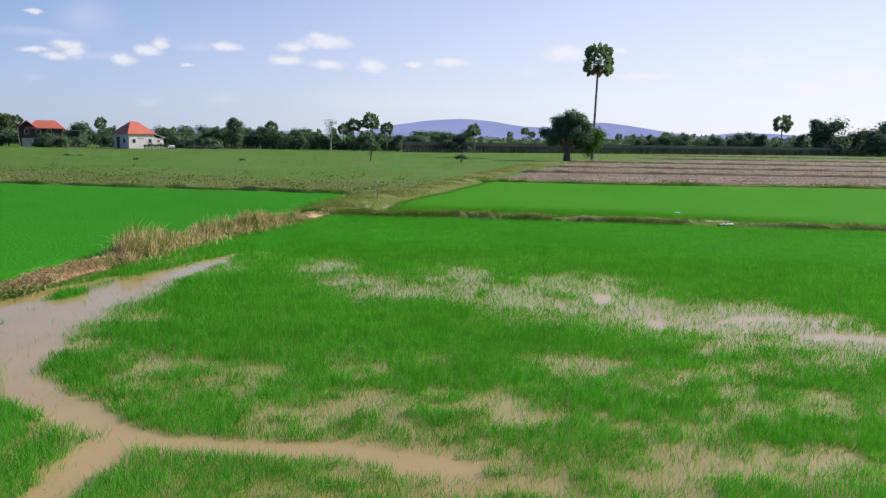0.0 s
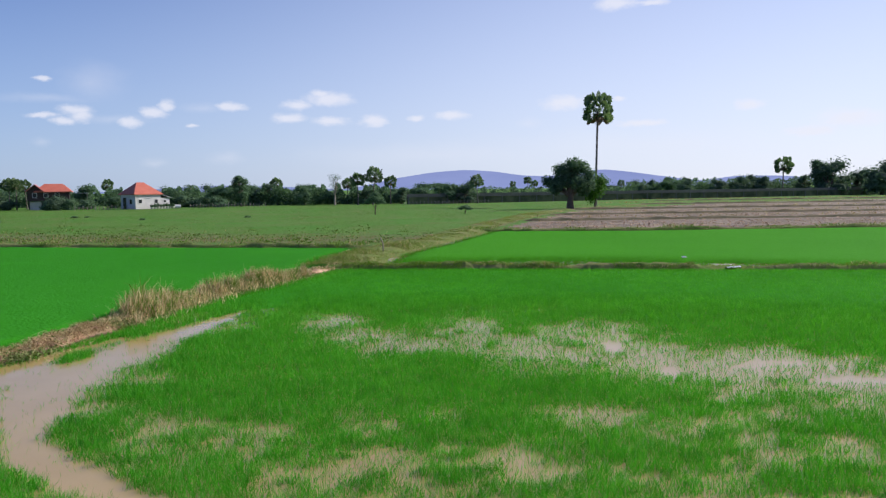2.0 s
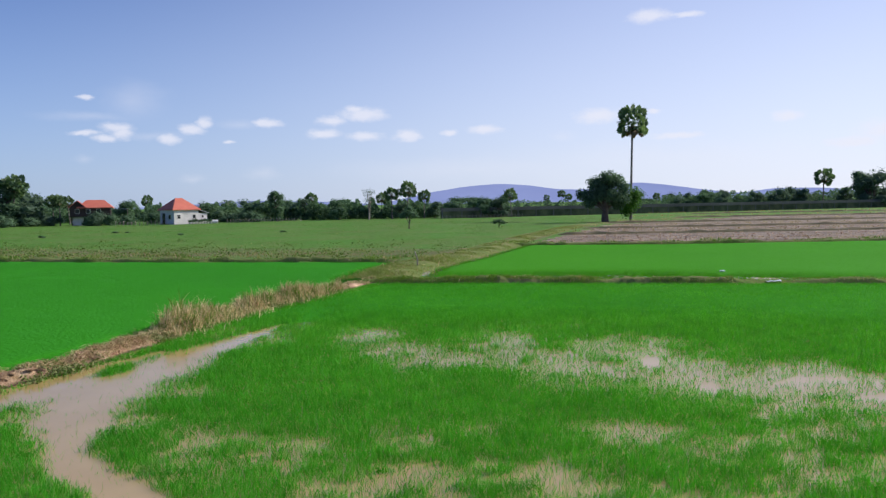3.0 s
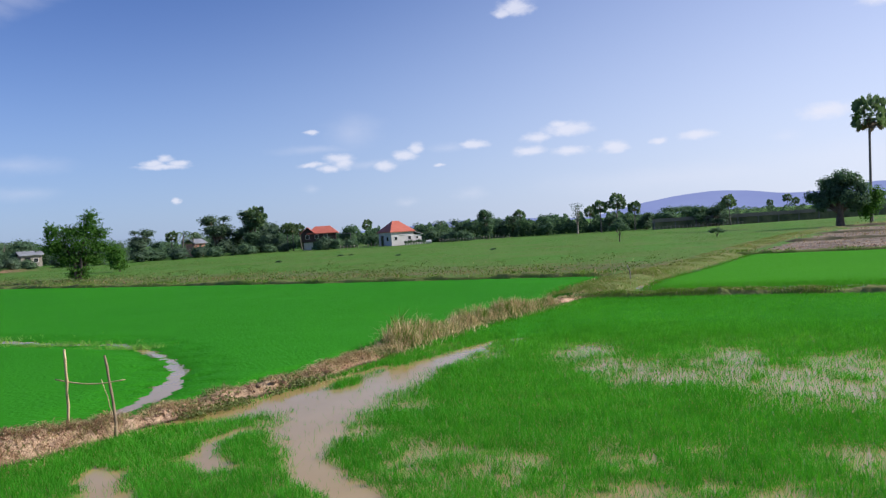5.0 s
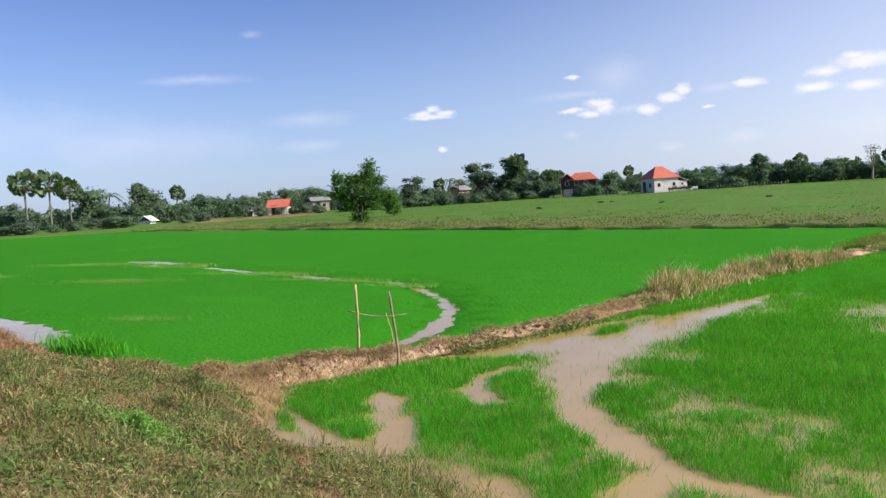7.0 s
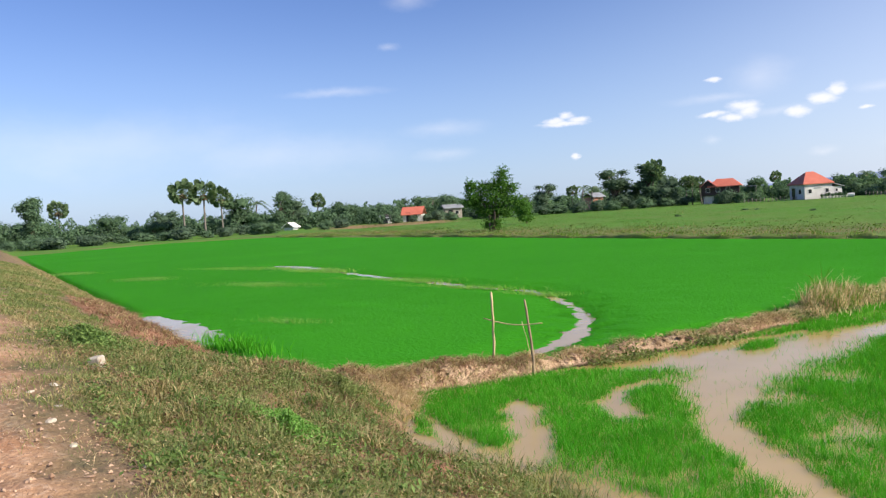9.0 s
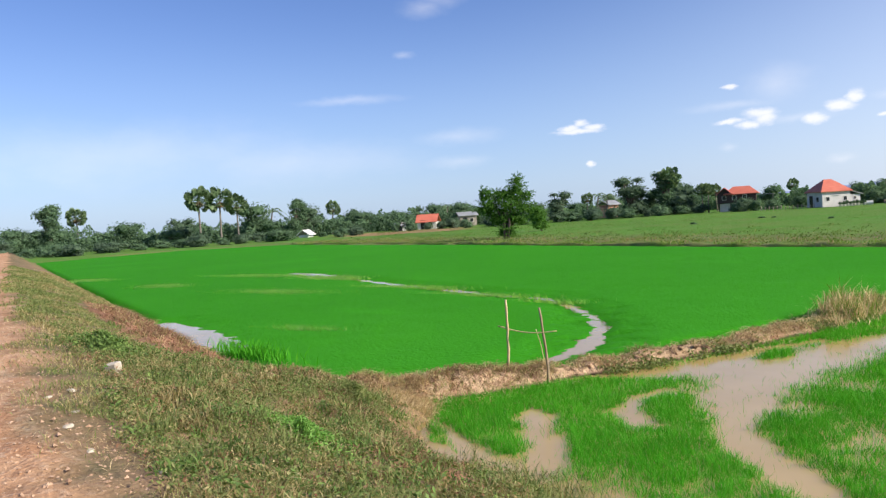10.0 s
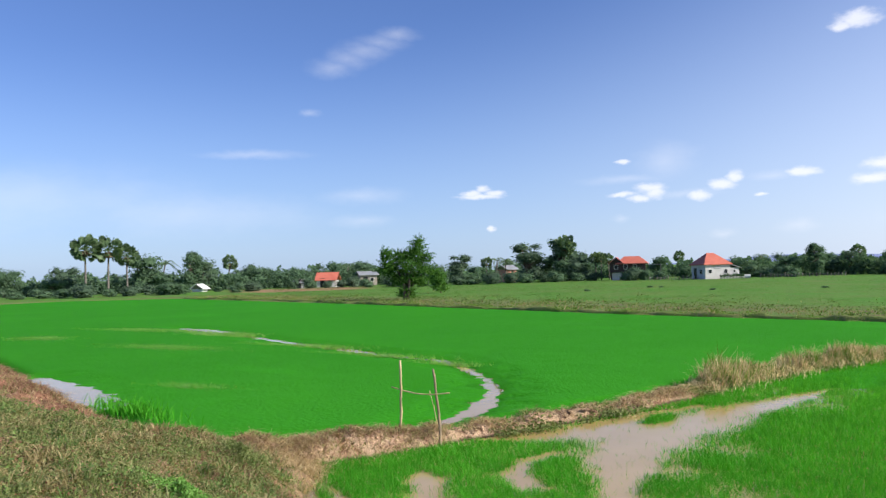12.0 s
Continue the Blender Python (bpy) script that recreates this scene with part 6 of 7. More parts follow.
def plant(kind, az, dist, top, wide=1.0):
    """Sets a tree of a kind at a bearing and distance, so that its top stands at the given elevation over the eye."""
    x, y = spot(az, dist)
    tall = 3.0 + dist * math.tan(radians(top)) - 0.12
    k = tall / HEIGHT[kind]
    turn = pose(x, y, 0.12, 0, 0, gr.uniform(0, 360))
    m = turn @ Matrix.Diagonal((k * wide, k * wide, k, 1))
    if first[kind]:
        KINDS[kind].matrix_basis = m
        first[kind] = False
    else:
        s0 = KINDS[kind].scale
        copy_thing(KINDS[kind], turn @ Matrix.Diagonal((k * wide / s0[0], k * wide / s0[1], k / s0[2], 1)))


# kind, degrees to the left, metres away, degrees of the top above the eye
ROW_A = [("palm0", 29.4, 158, 1.1), ("broad0", 31.0, 160, 0.55), ("broad1", 25.4, 166, 0.72), ("palm1", 23.8, 200, 1.0), ("broad2", 19.9, 175, 0.55), ("coco", 18.4, 165, 0.55),
         ("broad3", 16.7, 152, 0.45), ("tall0", 15.1, 152, 1.2), ("broad0", 14.0, 158, 0.15), ("palm0", 12.6, 160, 1.02), ("tall1", 13.2, 158, 0.6)]
ROW_B = [("broad1", 10.6, 152, 0.55), ("bare", 8.4, 150, 1.32), ("palm1", 7.5, 158, 0.95), ("palm0", 6.7, 148, 1.35), ("palm1", 5.6, 148, 1.8), ("broad2", 6.0, 152, 0.3), ("palm0", 4.3, 150, 1.1),
         ("broad3", 2.2, 150, 0.30), ("broad0", 3.5, 152, 0.2), ("broad1", -0.3, 150, 0.55), ("broad2", -1.3, 150, 0.62), ("palm1", -2.2, 146, 1.12), ("palm0", -5.9, 330, 0.9)]
ROW_C = [("palm1", -4.8, 350, 0.55), ("palm0", -6.4, 300, 0.6), ("palm1", -12.6, 260, 0.55), ("broad0", -14.8, 240, 0.55), ("palm0", -15.9, 240, 0.7), ("broad0", -17.1, 215, 0.62), ("broad2", -19.3, 225, 0.6),
         ("broad2", -20.8, 222, 0.8), ("broad0", -22.1, 222, 0.66), ("palm1", -23.4, 225, 1.95), ("broad0", -24.7, 225, 0.7), ("tall0", -25.6, 220, 1.7), ("broad2", -26.3, 218, 1.9), ("broad2", -28.0, 225, 1.2), ("broad0", -29.3, 220, 1.65)]
ROW_D = [("broad0", 50.4, 205, 0.9), ("broad1", 46.8, 185, 1.05), ("broad2", 41.4, 150, 0.6), ("tall1", 39.8, 158, 1.25), ("palm0", 37.8, 165, 1.0), ("tall1", 34.7, 160, 2.0), ("tall0", 32.3, 160, 2.2),
         ("palm1", 32.1, 160, 2.45), ("palm0", 29.8, 158, 1.1), ("broad1", 33.3, 166, 1.0), ("broad2", 34.9, 168, 1.3), ("broad0", 31.7, 168, 1.5), ("coco", 37.1, 170, 0.9), ("coco", 36.4, 172, 0.8), ("palm1", 28.8, 165, 1.0), ("broad0", 31.0, 160, 1.2)]
ROW_E = [("broad1", 77.6, 185, 1.1), ("tall0", 75.6, 165, 2.5), ("palm0", 73.9, 200, 2.2), ("broad3", 70.8, 185, 1.1), ("broad0", 67.5, 185, 1.1), ("palm0", 66.0, 172, 3.25), ("palm1", 64.6, 172, 3.2),
         ("palm0", 63.4, 174, 2.6), ("broad1", 62.4, 182, 1.9), ("coco", 61.1, 185, 1.35), ("tall0", 59.2, 180, 2.0), ("broad2", 58.6, 185, 1.5), ("palm1", 56.7, 195, 1.7), ("broad3", 54.6, 195, 0.85), ("coco", 48.2, 190, 0.8)]
for row in (ROW_A, ROW_B, ROW_C, ROW_D, ROW_E):
    for kind, az, dist, top in row:
        plant(kind, az, dist, top, 1.3 if kind[:5] == "broad" else 1.5 if kind[:4] == "tall" and row is ROW_D else 1.15)
plant("bush0", 27.7, 148, -0.35, 0.9)
plant("bush1", 27.05, 148, 0.0, 0.95)
plant("bush0", 26.35, 148, -0.2, 1.0)
plant("bush0", 50.9, 166, -0.05, 1.0)
plant("bush1", 47.7, 166, -0.1, 1.2)
plant("bush1", 49.6, 168, -0.4, 1.3)
plant("bush0", 46.9, 168, -0.3, 1.2)
plant("bush0", 52.0, 167, -0.12, 0.7)
plant("bush0", 57.4, 164, -0.55, 1.3)
plant("bush1", 48.6, 165, -0.4, 1.2)
# the closed belt of trees and bushes between them
for i in range(64):
    az = 81 - i * 1.28
    plant("broad%d" % gr.randrange(4), az + gr.uniform(-0.5, 0.5), gr.uniform(178, 215), (gr.uniform(-0.4, 0.25) if 18.5 < az < 27 else gr.uniform(-0.25, 0.8)) + (0.3 if az > 45 else 0), gr.uniform(1.3, 1.8))
for i in range(52):
    az = 80 - i * 1.25
    if 18.8 < az < 22.6 or 27.4 < az < 30.0 or 47.3 < az < 54.2 or 57.2 < az < 59.4 or az < 16 and i % 2:
        continue
    plant("bush%d" % gr.randrange(2), az + gr.uniform(-0.5, 0.5), gr.uniform(147, 160), gr.uniform(-0.45, 0.0), gr.uniform(1.2, 1.9))
for i in range(34):
    az = 1 - i * 0.95
    plant("broad%d" % gr.randrange(4), az + gr.uniform(-0.4, 0.4), gr.uniform(300, 420) if az > -13 else gr.uniform(228, 260), gr.uniform(-0.25, 0.8), gr.uniform(1.1, 1.8))


def undergrowth(az0, az1, dist, low, high, count, seed, label):
    """A ragged thicket of leaves that closes the foot of the tree rows."""
    az = rng.uniform(min(az0, az1), max(az0, az1), count)
    d = dist + rng.uniform(-4, 4, count)
    top = low + (high - low) * fractal(az * 2.6, az * 0, 1.0, seed, 4)
    z = 0.1 + rng.uniform(0, 1, count) ** 0.8 * top
    c = np.stack([-np.sin(np.radians(az)) * d, np.cos(np.radians(az)) * d, z], 1)
    co, tris = leaf_cards(c, rng.normal(0, 0.7, (count, 3)), 0.30, 0.3, 0.6)
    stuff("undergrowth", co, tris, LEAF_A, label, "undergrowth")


undergrowth(83, 20.0, 186, 0.9, 5.2, 46000, 401, "dark green thicket under the far tree row")
undergrowth(20.6, 3.5, 160, 1.0, 5.2, 15000, 403, "dark green thicket under the far tree row")
undergrowth(83, 40, 196, 1.5, 6.6, 18000, 404, "thicket behind the far tree row, its green greyed by painted haze")
undergrowth(3.5, -34, 300, 1.0, 4.6, 12000, 402, "distant thicket beyond the fields, its green greyed by painted haze")
undergrowth(-13, -34, 238, 2.5, 6.5, 12000, 405, "dark green thicket beyond the ploughed field")
# small shrubs out in the field
set_at(tree("sapling", 0.9, 0.06, [(0, 0, 1.9, 0.9, 0.8, 0.5), (0.6, 0.1, 1.5, 0.6, 0.5, 0.3), (-0.7, 0, 1.6, 0.6, 0.5, 0.3), (0.1, 0, 2.4, 0.5, 0.5, 0.4)], 900, 0.09, LEAF_A, "small dark sapling alone in the fallow field"), -8.4, 88.0)
set_at(tree("sapling", 0.3, 0.05, [(0, 0, 0.8, 0.6, 0.5, 0.25), (0.5, 0, 0.6, 0.5, 0.4, 0.2), (-0.5, 0, 0.65, 0.4, 0.4, 0.2)], 500, 0.07, LEAF_A, "low spreading sapling alone in the fallow field"), 1.9, 88.0)
for x, y, k in ( (-22.0, 84.0, 0.2), (-32.0, 80.0, 0.2), (-46.0, 78.0, 0.24), (-44.0, 90.0, 0.22), (-42.6, 90.2, 0.18)):
    s0 = KINDS["bush0"].scale
    copy_thing(KINDS["bush0"], pose(x, y, 0.1, 0, 0, x * 40) @ Matrix.Diagonal((k * 1.1 / s0[0], k * 0.8 / s0[1], k * 0.45 / s0[2], 1)))

# ---- hills ----
PROFILE = [(-40, 0.0), (-34, 0.35), (-27, 0.25), (-23.5, 0.62), (-20.4, 0.66), (-18.2, 0.36), (-15.5, 0.72), (-13.2, 1.08), (-11.2, 1.30), (-9.2, 1.05), (-7.5, 0.84), (-5.5, 0.90), (-3.8, 1.20),
           (-1.3, 1.40), (1.2, 1.23), (4.1, 0.80), (6.0, 0.35), (7.8, 0.05), (12, 0.3), (17.0, 0.45), (19.5, 0.3), (24, 0.1), (30, 0.0)]


def hills():
    az = np.arange(-40, 30.01, 0.2)
    e = np.interp(az, [p[0] for p in PROFILE], [p[1] for p in PROFILE])
    e = np.convolve(np.pad(e, 3, "edge"), np.ones(7) / 7, "valid") + 0.02 * (fractal(az, az * 0, 1.7, 300) - 0.5)
    co, quads = [], []
    for a, h in zip(az, e):
        for k, (d, f) in enumerate(((3800, 0.0), (3950, 0.45), (4100, 0.85), (4200, 1.0), (4400, 0.0))):
            x, y = spot(a, d)
            co.append((x, y, -8 + f * (11 + d * math.tan(radians(max(h, 0.02))))))
    for i in range(len(az) - 1):
        for k in range(4):
            a = i * 5 + k
            quads.append((a, a + 5, a + 6, a + 1))
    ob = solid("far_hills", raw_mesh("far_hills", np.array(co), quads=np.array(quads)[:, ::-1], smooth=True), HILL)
    tagged(ob, "long low self-lit hills on the horizon, blue with painted haze", "hills", kind="structure")


hills()

# ---- houses ----


def hip_roof(lo, hi, eave, top, ridge, thick=0.14):
    """A hipped roof as a closed solid; ridge: how far the ridge ends stand in from the short sides."""
    bm = bmesh.new()
    (x0, y0), (x1, y1) = lo, hi
    ym = (y0 + y1) / 2
    base = [bm.verts.new(p) for p in ((x0, y0, eave), (x1, y0, eave), (x1, y1, eave), (x0, y1, eave))]
    low = [bm.verts.new((v.co.x, v.co.y, eave - thick)) for v in base]
    a, b = bm.verts.new((x0 + ridge, ym, top)), bm.verts.new((x1 - ridge, ym, top))
    for f in ((base[0], base[1], b, a), (base[1], base[2], b), (base[2], base[3], a, b), (base[3], base[0], a)):
        bm.faces.new(f)
    for i in range(4):
        bm.faces.new((base[i], low[i], low[(i + 1) % 4], base[(i + 1) % 4]))
    bm.faces.new(low[::-1])
    bmesh.ops.recalc_face_normals(bm, faces=bm.faces)
    return bm


def gable_roof(lo, hi, eave, top, thick=0.12):
    bm = bmesh.new()
    (x0, y0), (x1, y1) = lo, hi
    ym = (y0 + y1) / 2
    sec = [(y0, eave), (ym, top), (y1, eave), (y1, eave - thick), (ym, top - thick), (y0, eave - thick)]
    a, b = [bm.verts.new((x0, y, z)) for y, z in sec], [bm.verts.new((x1, y, z)) for y, z in sec]
    bm.faces.new(a[::-1]), bm.faces.new(b)
    for i in range(6):
        bm.faces.new((a[i], a[(i + 1) % 6], b[(i + 1) % 6], b[i]))
    bmesh.ops.recalc_face_normals(bm, faces=bm.faces)
    return bm


def opening(house, name, lo, hi, frame_mat, pane_mat=None, out=0):
    """A window or door set into a wall face: a frame standing proud with a dark pane in it. out: 0 for a face along x, 1 along y."""
    pane_mat = pane_mat or PANE
    bm = bmesh.new()
    f = 0.07
    l, h = list(lo), list(hi)
    a = 0 if out == 0 else 1
    for u0, u1, w0, w1 in ((l[a] - f, l[a], l[2] - f, h[2] + f), (h[a], h[a] + f, l[2] - f, h[2] + f), (l[a], h[a], h[2], h[2] + f), (l[a], h[a], l[2] - f, l[2])):
        p, q = list(l), list(h)
        p[a], q[a], p[2], q[2] = u0, u1, w0, w1
        box(bm, p, q)
    win = part(name, bm, frame_mat, house)
    p, q = list(l), list(h)
    b = 1 - a
    p[b], q[b] = l[b] + 0.02, h[b] - 0.03
    part("pane", box(bmesh.new(), p, q), pane_mat, win)
    return win


def walls(lo, hi, height, thick=0.15, z0=0.0):
    """Four walls as one hollow shell."""
    bm = bmesh.new()
    (x0, y0), (x1, y1) = lo, hi
    for a, b in (((x0, y0), (x1, y0 + thick)), ((x0, y1 - thick), (x1, y1)), ((x0, y0 + thick), (x0 + thick, y1 - thick)), ((x1 - thick, y0 + thick), (x1, y1 - thick))):
        box(bm, (*a, z0), (*b, height))
    return bm


def white_house():
    h = tagged(new("white_house"), "whitewashed single-storey house with an orange-red hipped roof", "house")
    part("wall", walls((0, 0), (5.2, 6.4), 2.7), WHITEWASH, h)
    part("annex_wall", walls((5.21, 0.02), (7.0, 5.2), 2.0), WHITEWASH, h)
    part("roof", hip_roof((-0.35, -0.35), (5.5, 6.75), 2.75, 4.85, 2.2), ROOF_RED, h)
    bm = bmesh.new()
    box(bm, (5.22, -0.25, -0.05), (7.4, 5.5, 0.05))
    for v in bm.verts:
        v.co.z += 2.62 - 0.28 * (v.co.x - 5.2)
    part("annex_roof", bm, GREY_SHEET, h, "sloping grey metal lean-to roof")
    for x in (0.7, 3.9):
        opening(h, "window", (x, -0.05, 1.1), (x + 0.6, 0.02, 1.75), WHITEWASH)
    opening(h, "window", (5.8, -0.04, 1.2), (6.2, 0.03, 1.6), WHITEWASH)
    opening(h, "window", (-0.05, 1.4, 1.0), (0.02, 2.4, 1.8), WHITEWASH, out=1)
    opening(h, "door", (-0.05, 4.0, 0.08), (0.02, 5.2, 2.0), WOOD_DARK, out=1)
    part("ledge", box(bmesh.new(), (1.9, -0.12, 1.98), (3.2, -0.002, 2.06)), WHITEWASH, h)
    part("plinth", box(bmesh.new(), (-0.1, -0.1, -0.2), (7.1, 6.5, 0.06)), CONCRETE, h)
    return h


x, y = spot(22.2, 142.5)
white_house().matrix_basis = pose(x, y, 0.12, 0, 0, 47) @ Matrix.Diagonal((0.89, 0.89, 0.97, 1))


def stilt_house():
    h = tagged(new("timber_house"), "dark timber two-storey house with a faded red roof", "house")
    for px in (0.3, 2.6, 4.9, 7.2):
        for py in (0.3, 4.7):
            part("post", box(bmesh.new(), (px - 0.1, py - 0.1, -0.1), (px + 0.1, py + 0.1, 2.0)), WOOD_DARK, h)
    part("lower_wall", walls((0.2, 0.6), (3.4, 4.4), 1.6), WHITEWASH, h, "whitewashed lower wall")
    part("wall", walls((0, 0), (7.5, 5.0), 3.5, z0=1.9), WOOD_DARK, h)
    part("floor_slab", box(bmesh.new(), (-0.1, -0.1, 1.75), (7.6, 5.1, 1.9)), WOOD_DARK, h)
    part("roof", hip_roof((1.2, -0.5), (8.1, 5.5), 3.5, 5.0, 1.8), ROOF_RED, h)
    bm = bmesh.new()
    tri = [(-0.1, 3.5), (2.9, 3.5), (1.4, 4.75)]
    a, b = [bm.verts.new((x, -0.05, z)) for x, z in tri], [bm.verts.new((x, 3.0, z)) for x, z in tri]
    bm.faces.new(a), bm.faces.new(b[::-1])
    for i in range(3):
        bm.faces.new((a[i], b[i], b[(i + 1) % 3], a[(i + 1) % 3]))
    bmesh.ops.recalc_face_normals(bm, faces=bm.faces)
    part("gable_wall", bm, WOOD_DARK, h)
    for sgn in (-1, 1):
        bm = box(bmesh.new(), (0.0, -0.6, 0.0), (2.15, 3.2, 0.10))
        bmesh.ops.rotate(bm, verts=bm.verts, cent=(0, 0, 0), matrix=Matrix.Rotation(radians(39.5), 3, "Y"))
        for v in bm.verts:
            v.co = Vector((1.4 + sgn * v.co.x, v.co.y, 4.80 + v.co.z))
        bmesh.ops.recalc_face_normals(bm, faces=bm.faces)
        part("gable_roof", bm, ROOF_OLD, h)
    for wx in (1.0, 3.0, 5.0):
        opening(h, "window", (wx, -0.05, 2.4), (wx + 0.7, 0.02, 3.2), WHITEWASH)
    bm = box(bmesh.new(), (7.6, 0.4, 3.1), (11.0, 3.0, 3.18))
    part("porch_roof", bm, GREY_SHEET, h, "pale metal porch roof")
    for py in (0.6, 2.8):
        part("porch_post", box(bmesh.new(), (10.7, py - 0.05, -0.1), (10.8, py + 0.05, 3.1)), WOOD_GREY, h)
    return h


pot_places = [(1.2 + 0.62 * i, -1.0 - 0.12 * (i % 2), 0.0) for i in range(8)]
at = pose(x, y, 0.12, 0, 0, 47) @ Matrix.Diagonal((0.89, 0.89, 0.97, 1))
pot = tagged(new("potted_plant"), "bushy dark green plant in a pale pot", "potted plant", "potted plants before the white house")
ring = [(0.16, 0.0), (0.24, 0.34), (0.27, 0.36), (0.27, 0.42), (0.22, 0.42), (0.20, 0.36)]
n = 12
co = [(r * math.cos(2 * math.pi * k / n), r * math.sin(2 * math.pi * k / n), z) for r, z in ring for k in range(n)]
quads = [(i * n + k, i * n + (k + 1) % n, (i + 1) * n + (k + 1) % n, (i + 1) * n + k) for i in range(len(ring) - 1) for k in range(n)]
solid("pot", raw_mesh("pot", np.array(co), quads=np.array(quads), smooth=True), WHITEWASH, pot, "pale concrete pot")
d = rng.normal(0, 1, (160, 3))
d /= np.linalg.norm(d, axis=1)[:, None]
solid("foliage", raw_mesh("foliage", *leaf_cards(d * np.array([0.32, 0.32, 0.3]) * rng.uniform(0.4, 1.0, (160, 1)) + np.array([0, 0, 0.68]), d, 0.11)), LEAF_A, pot)
for i, place in enumerate(pot_places):
    m = Matrix.Translation(at @ Vector((place[0] + 1.6, place[1], 0.0))) @ Matrix.Rotation(i * 1.3, 4, "Z") @ Matrix.Diagonal((1, 1, 0.85 + 0.1 * (i % 3), 1))
    if i == 0:
        pot.matrix_basis = m
    else:
        copy_thing(pot, m @ Matrix.Diagonal([1 / v for v in pot.scale] + [1]))
tank = bmesh.new()
bmesh.ops.create_cone(tank, cap_ends=True, segments=20, radius1=0.36, radius2=0.36, depth=1.4, matrix=Matrix.Rotation(radians(90), 4, "Y"))
bmesh.ops.bevel(tank, geom=[e for e in tank.edges if len(e.link_faces) == 2 and any(len(f.verts) > 4 for f in e.link_faces)], offset=0.08, segments=2, affect="EDGES")
tank = part("water_tank", tank, TARP, None, "white water tank lying on the ground beside the house")
tank.matrix_basis = Matrix.Translation(at @ Vector((8.0, -0.9, 0.0)) + Vector((0, 0, 0.34))) @ Matrix.Rotation(radians(20), 4, "Z")
tagged(tank, category="tank")

x, y = spot(28.8, 155)
stilt_house().matrix_basis = pose(x, y, 0.12, 0, 0, 24) @ Matrix.Diagonal((0.9, 0.9, 0.94, 1))


def small_house(name, label, wall, roof, w, d, eave, top):
    h = tagged(new(name), label, "house")
    part("wall", walls((0, 0), (w, d), eave), wall, h)
    part("roof", gable_roof((-0.4, -0.5), (w + 0.4, d + 0.5), eave + 0.05, top), roof, h)
    if wall is TARP:
        return h
    opening(h, "window", (w * 0.6, -0.05, 1.0), (w * 0.6 + 0.8, 0.02, 1.8), WHITEWASH)
    opening(h, "door", (w * 0.2, -0.05, 0.05), (w * 0.2 + 0.9, 0.02, 2.0), WOOD_DARK)
    return h


for name, label, wall, roof, w, d, e, t, az, dist, turn in (
        ("red_roofed_house", "small pale house with a red tiled roof among trees", WHITEWASH, ROOF_RED, 4.3, 4.2, 1.6, 3.4, 50.4, 175, 38),
        ("grey_shed", "small grey wooden shed with a metal roof", WOOD_GREY, GREY_SHEET, 4.0, 4, 2.5, 3.4, 47.2, 180, 60),
        ("pink_house", "pink rendered house with a grey roof among trees", PINK_WALL, GREY_SHEET, 2.8, 3.2, 2.8, 3.8, 36.3, 172, 75),
        ("white_shelter", "white tarpaulin shelter among bushes", TARP, TARP, 2.5, 2.2, 0.6, 1.75, 58.5, 170, 120),
        ("low_hut", "low pale hut beside the red-roofed house", WHITEWASH, GREY_SHEET, 2.2, 3, 1.3, 1.8, 52.0, 172, 50)):
    x, y = spot(az, dist)
    small_house(name, label, wall, roof, w, d, e, t).matrix_basis = pose(x, y, 0.12, 0, 0, turn)


def fence(a, b, step, label):
    root = tagged(new("fence"), label, "fence", "fences at the field edge")
    n = int(math.dist(a, b) / step)
    g = random.Random(int(a[0]))
    for i in range(n + 1):
        x, y = a[0] + (b[0] - a[0]) * i / n, a[1] + (b[1] - a[1]) * i / n
        h = g.uniform(0.6, 0.85)
        part("post", box(bmesh.new(), (x - 0.045, y - 0.045, -0.05), (x + 0.045, y + 0.045, h + 0.1)), WOOD_GREY, root)
    for z in (0.4, 0.65):
        co, q = tube([(a[0], a[1] - 0.09, z), (b[0], b[1] - 0.09, z)], [0.02, 0.02], 4)
        solid("rail", raw_mesh("rail", np.array([tuple(c) for c in co]), quads=q), WOOD_GREY, root)


fence(spot(18.6, 145), spot(13.4, 146), 0.55, "row of weathered grey fence posts beside the white house")
fence(spot(26.0, 143), spot(22.7, 143), 0.6, "row of weathered grey fence posts before the trees")
fence(spot(3.2, 143), spot(-3.0, 150), 0.75, "row of weathered grey fence posts at the field edge")


def flume(a, b, label):
    """A long raised concrete water channel on posts."""
    root = tagged(new("irrigation_flume"), label, "canal")
    d = Vector((b[0] - a[0], b[1] - a[1], 0))
    L = d.length
    turn = math.degrees(math.atan2(d.y, d.x))
    bm = bmesh.new()
    box(bm, (0, -0.5, 1.35), (L, -0.38, 2.0)), box(bm, (0, 0.38, 1.35), (L, 0.5, 2.0)), box(bm, (0, -0.38, 1.35), (L, 0.38, 1.45))
    part("channel", bm, CONCRETE, root)
    part("bank", box(bmesh.new(), (0, -0.34, -0.3), (L, 0.8, 1.42), 0.08), CLAY_DARK, root, "dark overgrown bank")
    n = int(L / 4)
    for i in range(n + 1):
        part("post", box(bmesh.new(), (i * L / n - 0.12, -0.42, -0.2), (i * L / n + 0.12, -0.21, 1.35)), CONCRETE, root)
    root.matrix_basis = pose(a[0], a[1], 0.12, 0, 0, turn)


CLAY_DARK = rough_plain("overgrown_dark_bank", (0.035, 0.045, 0.024), (0.14, 0.145, 0.080), 0.5, 0.95, 0.5, 4.0)
flume(spot(3.0, 146), spot(-34, 260), "long dark raised irrigation channel along the field edge")

# ---- near things ----


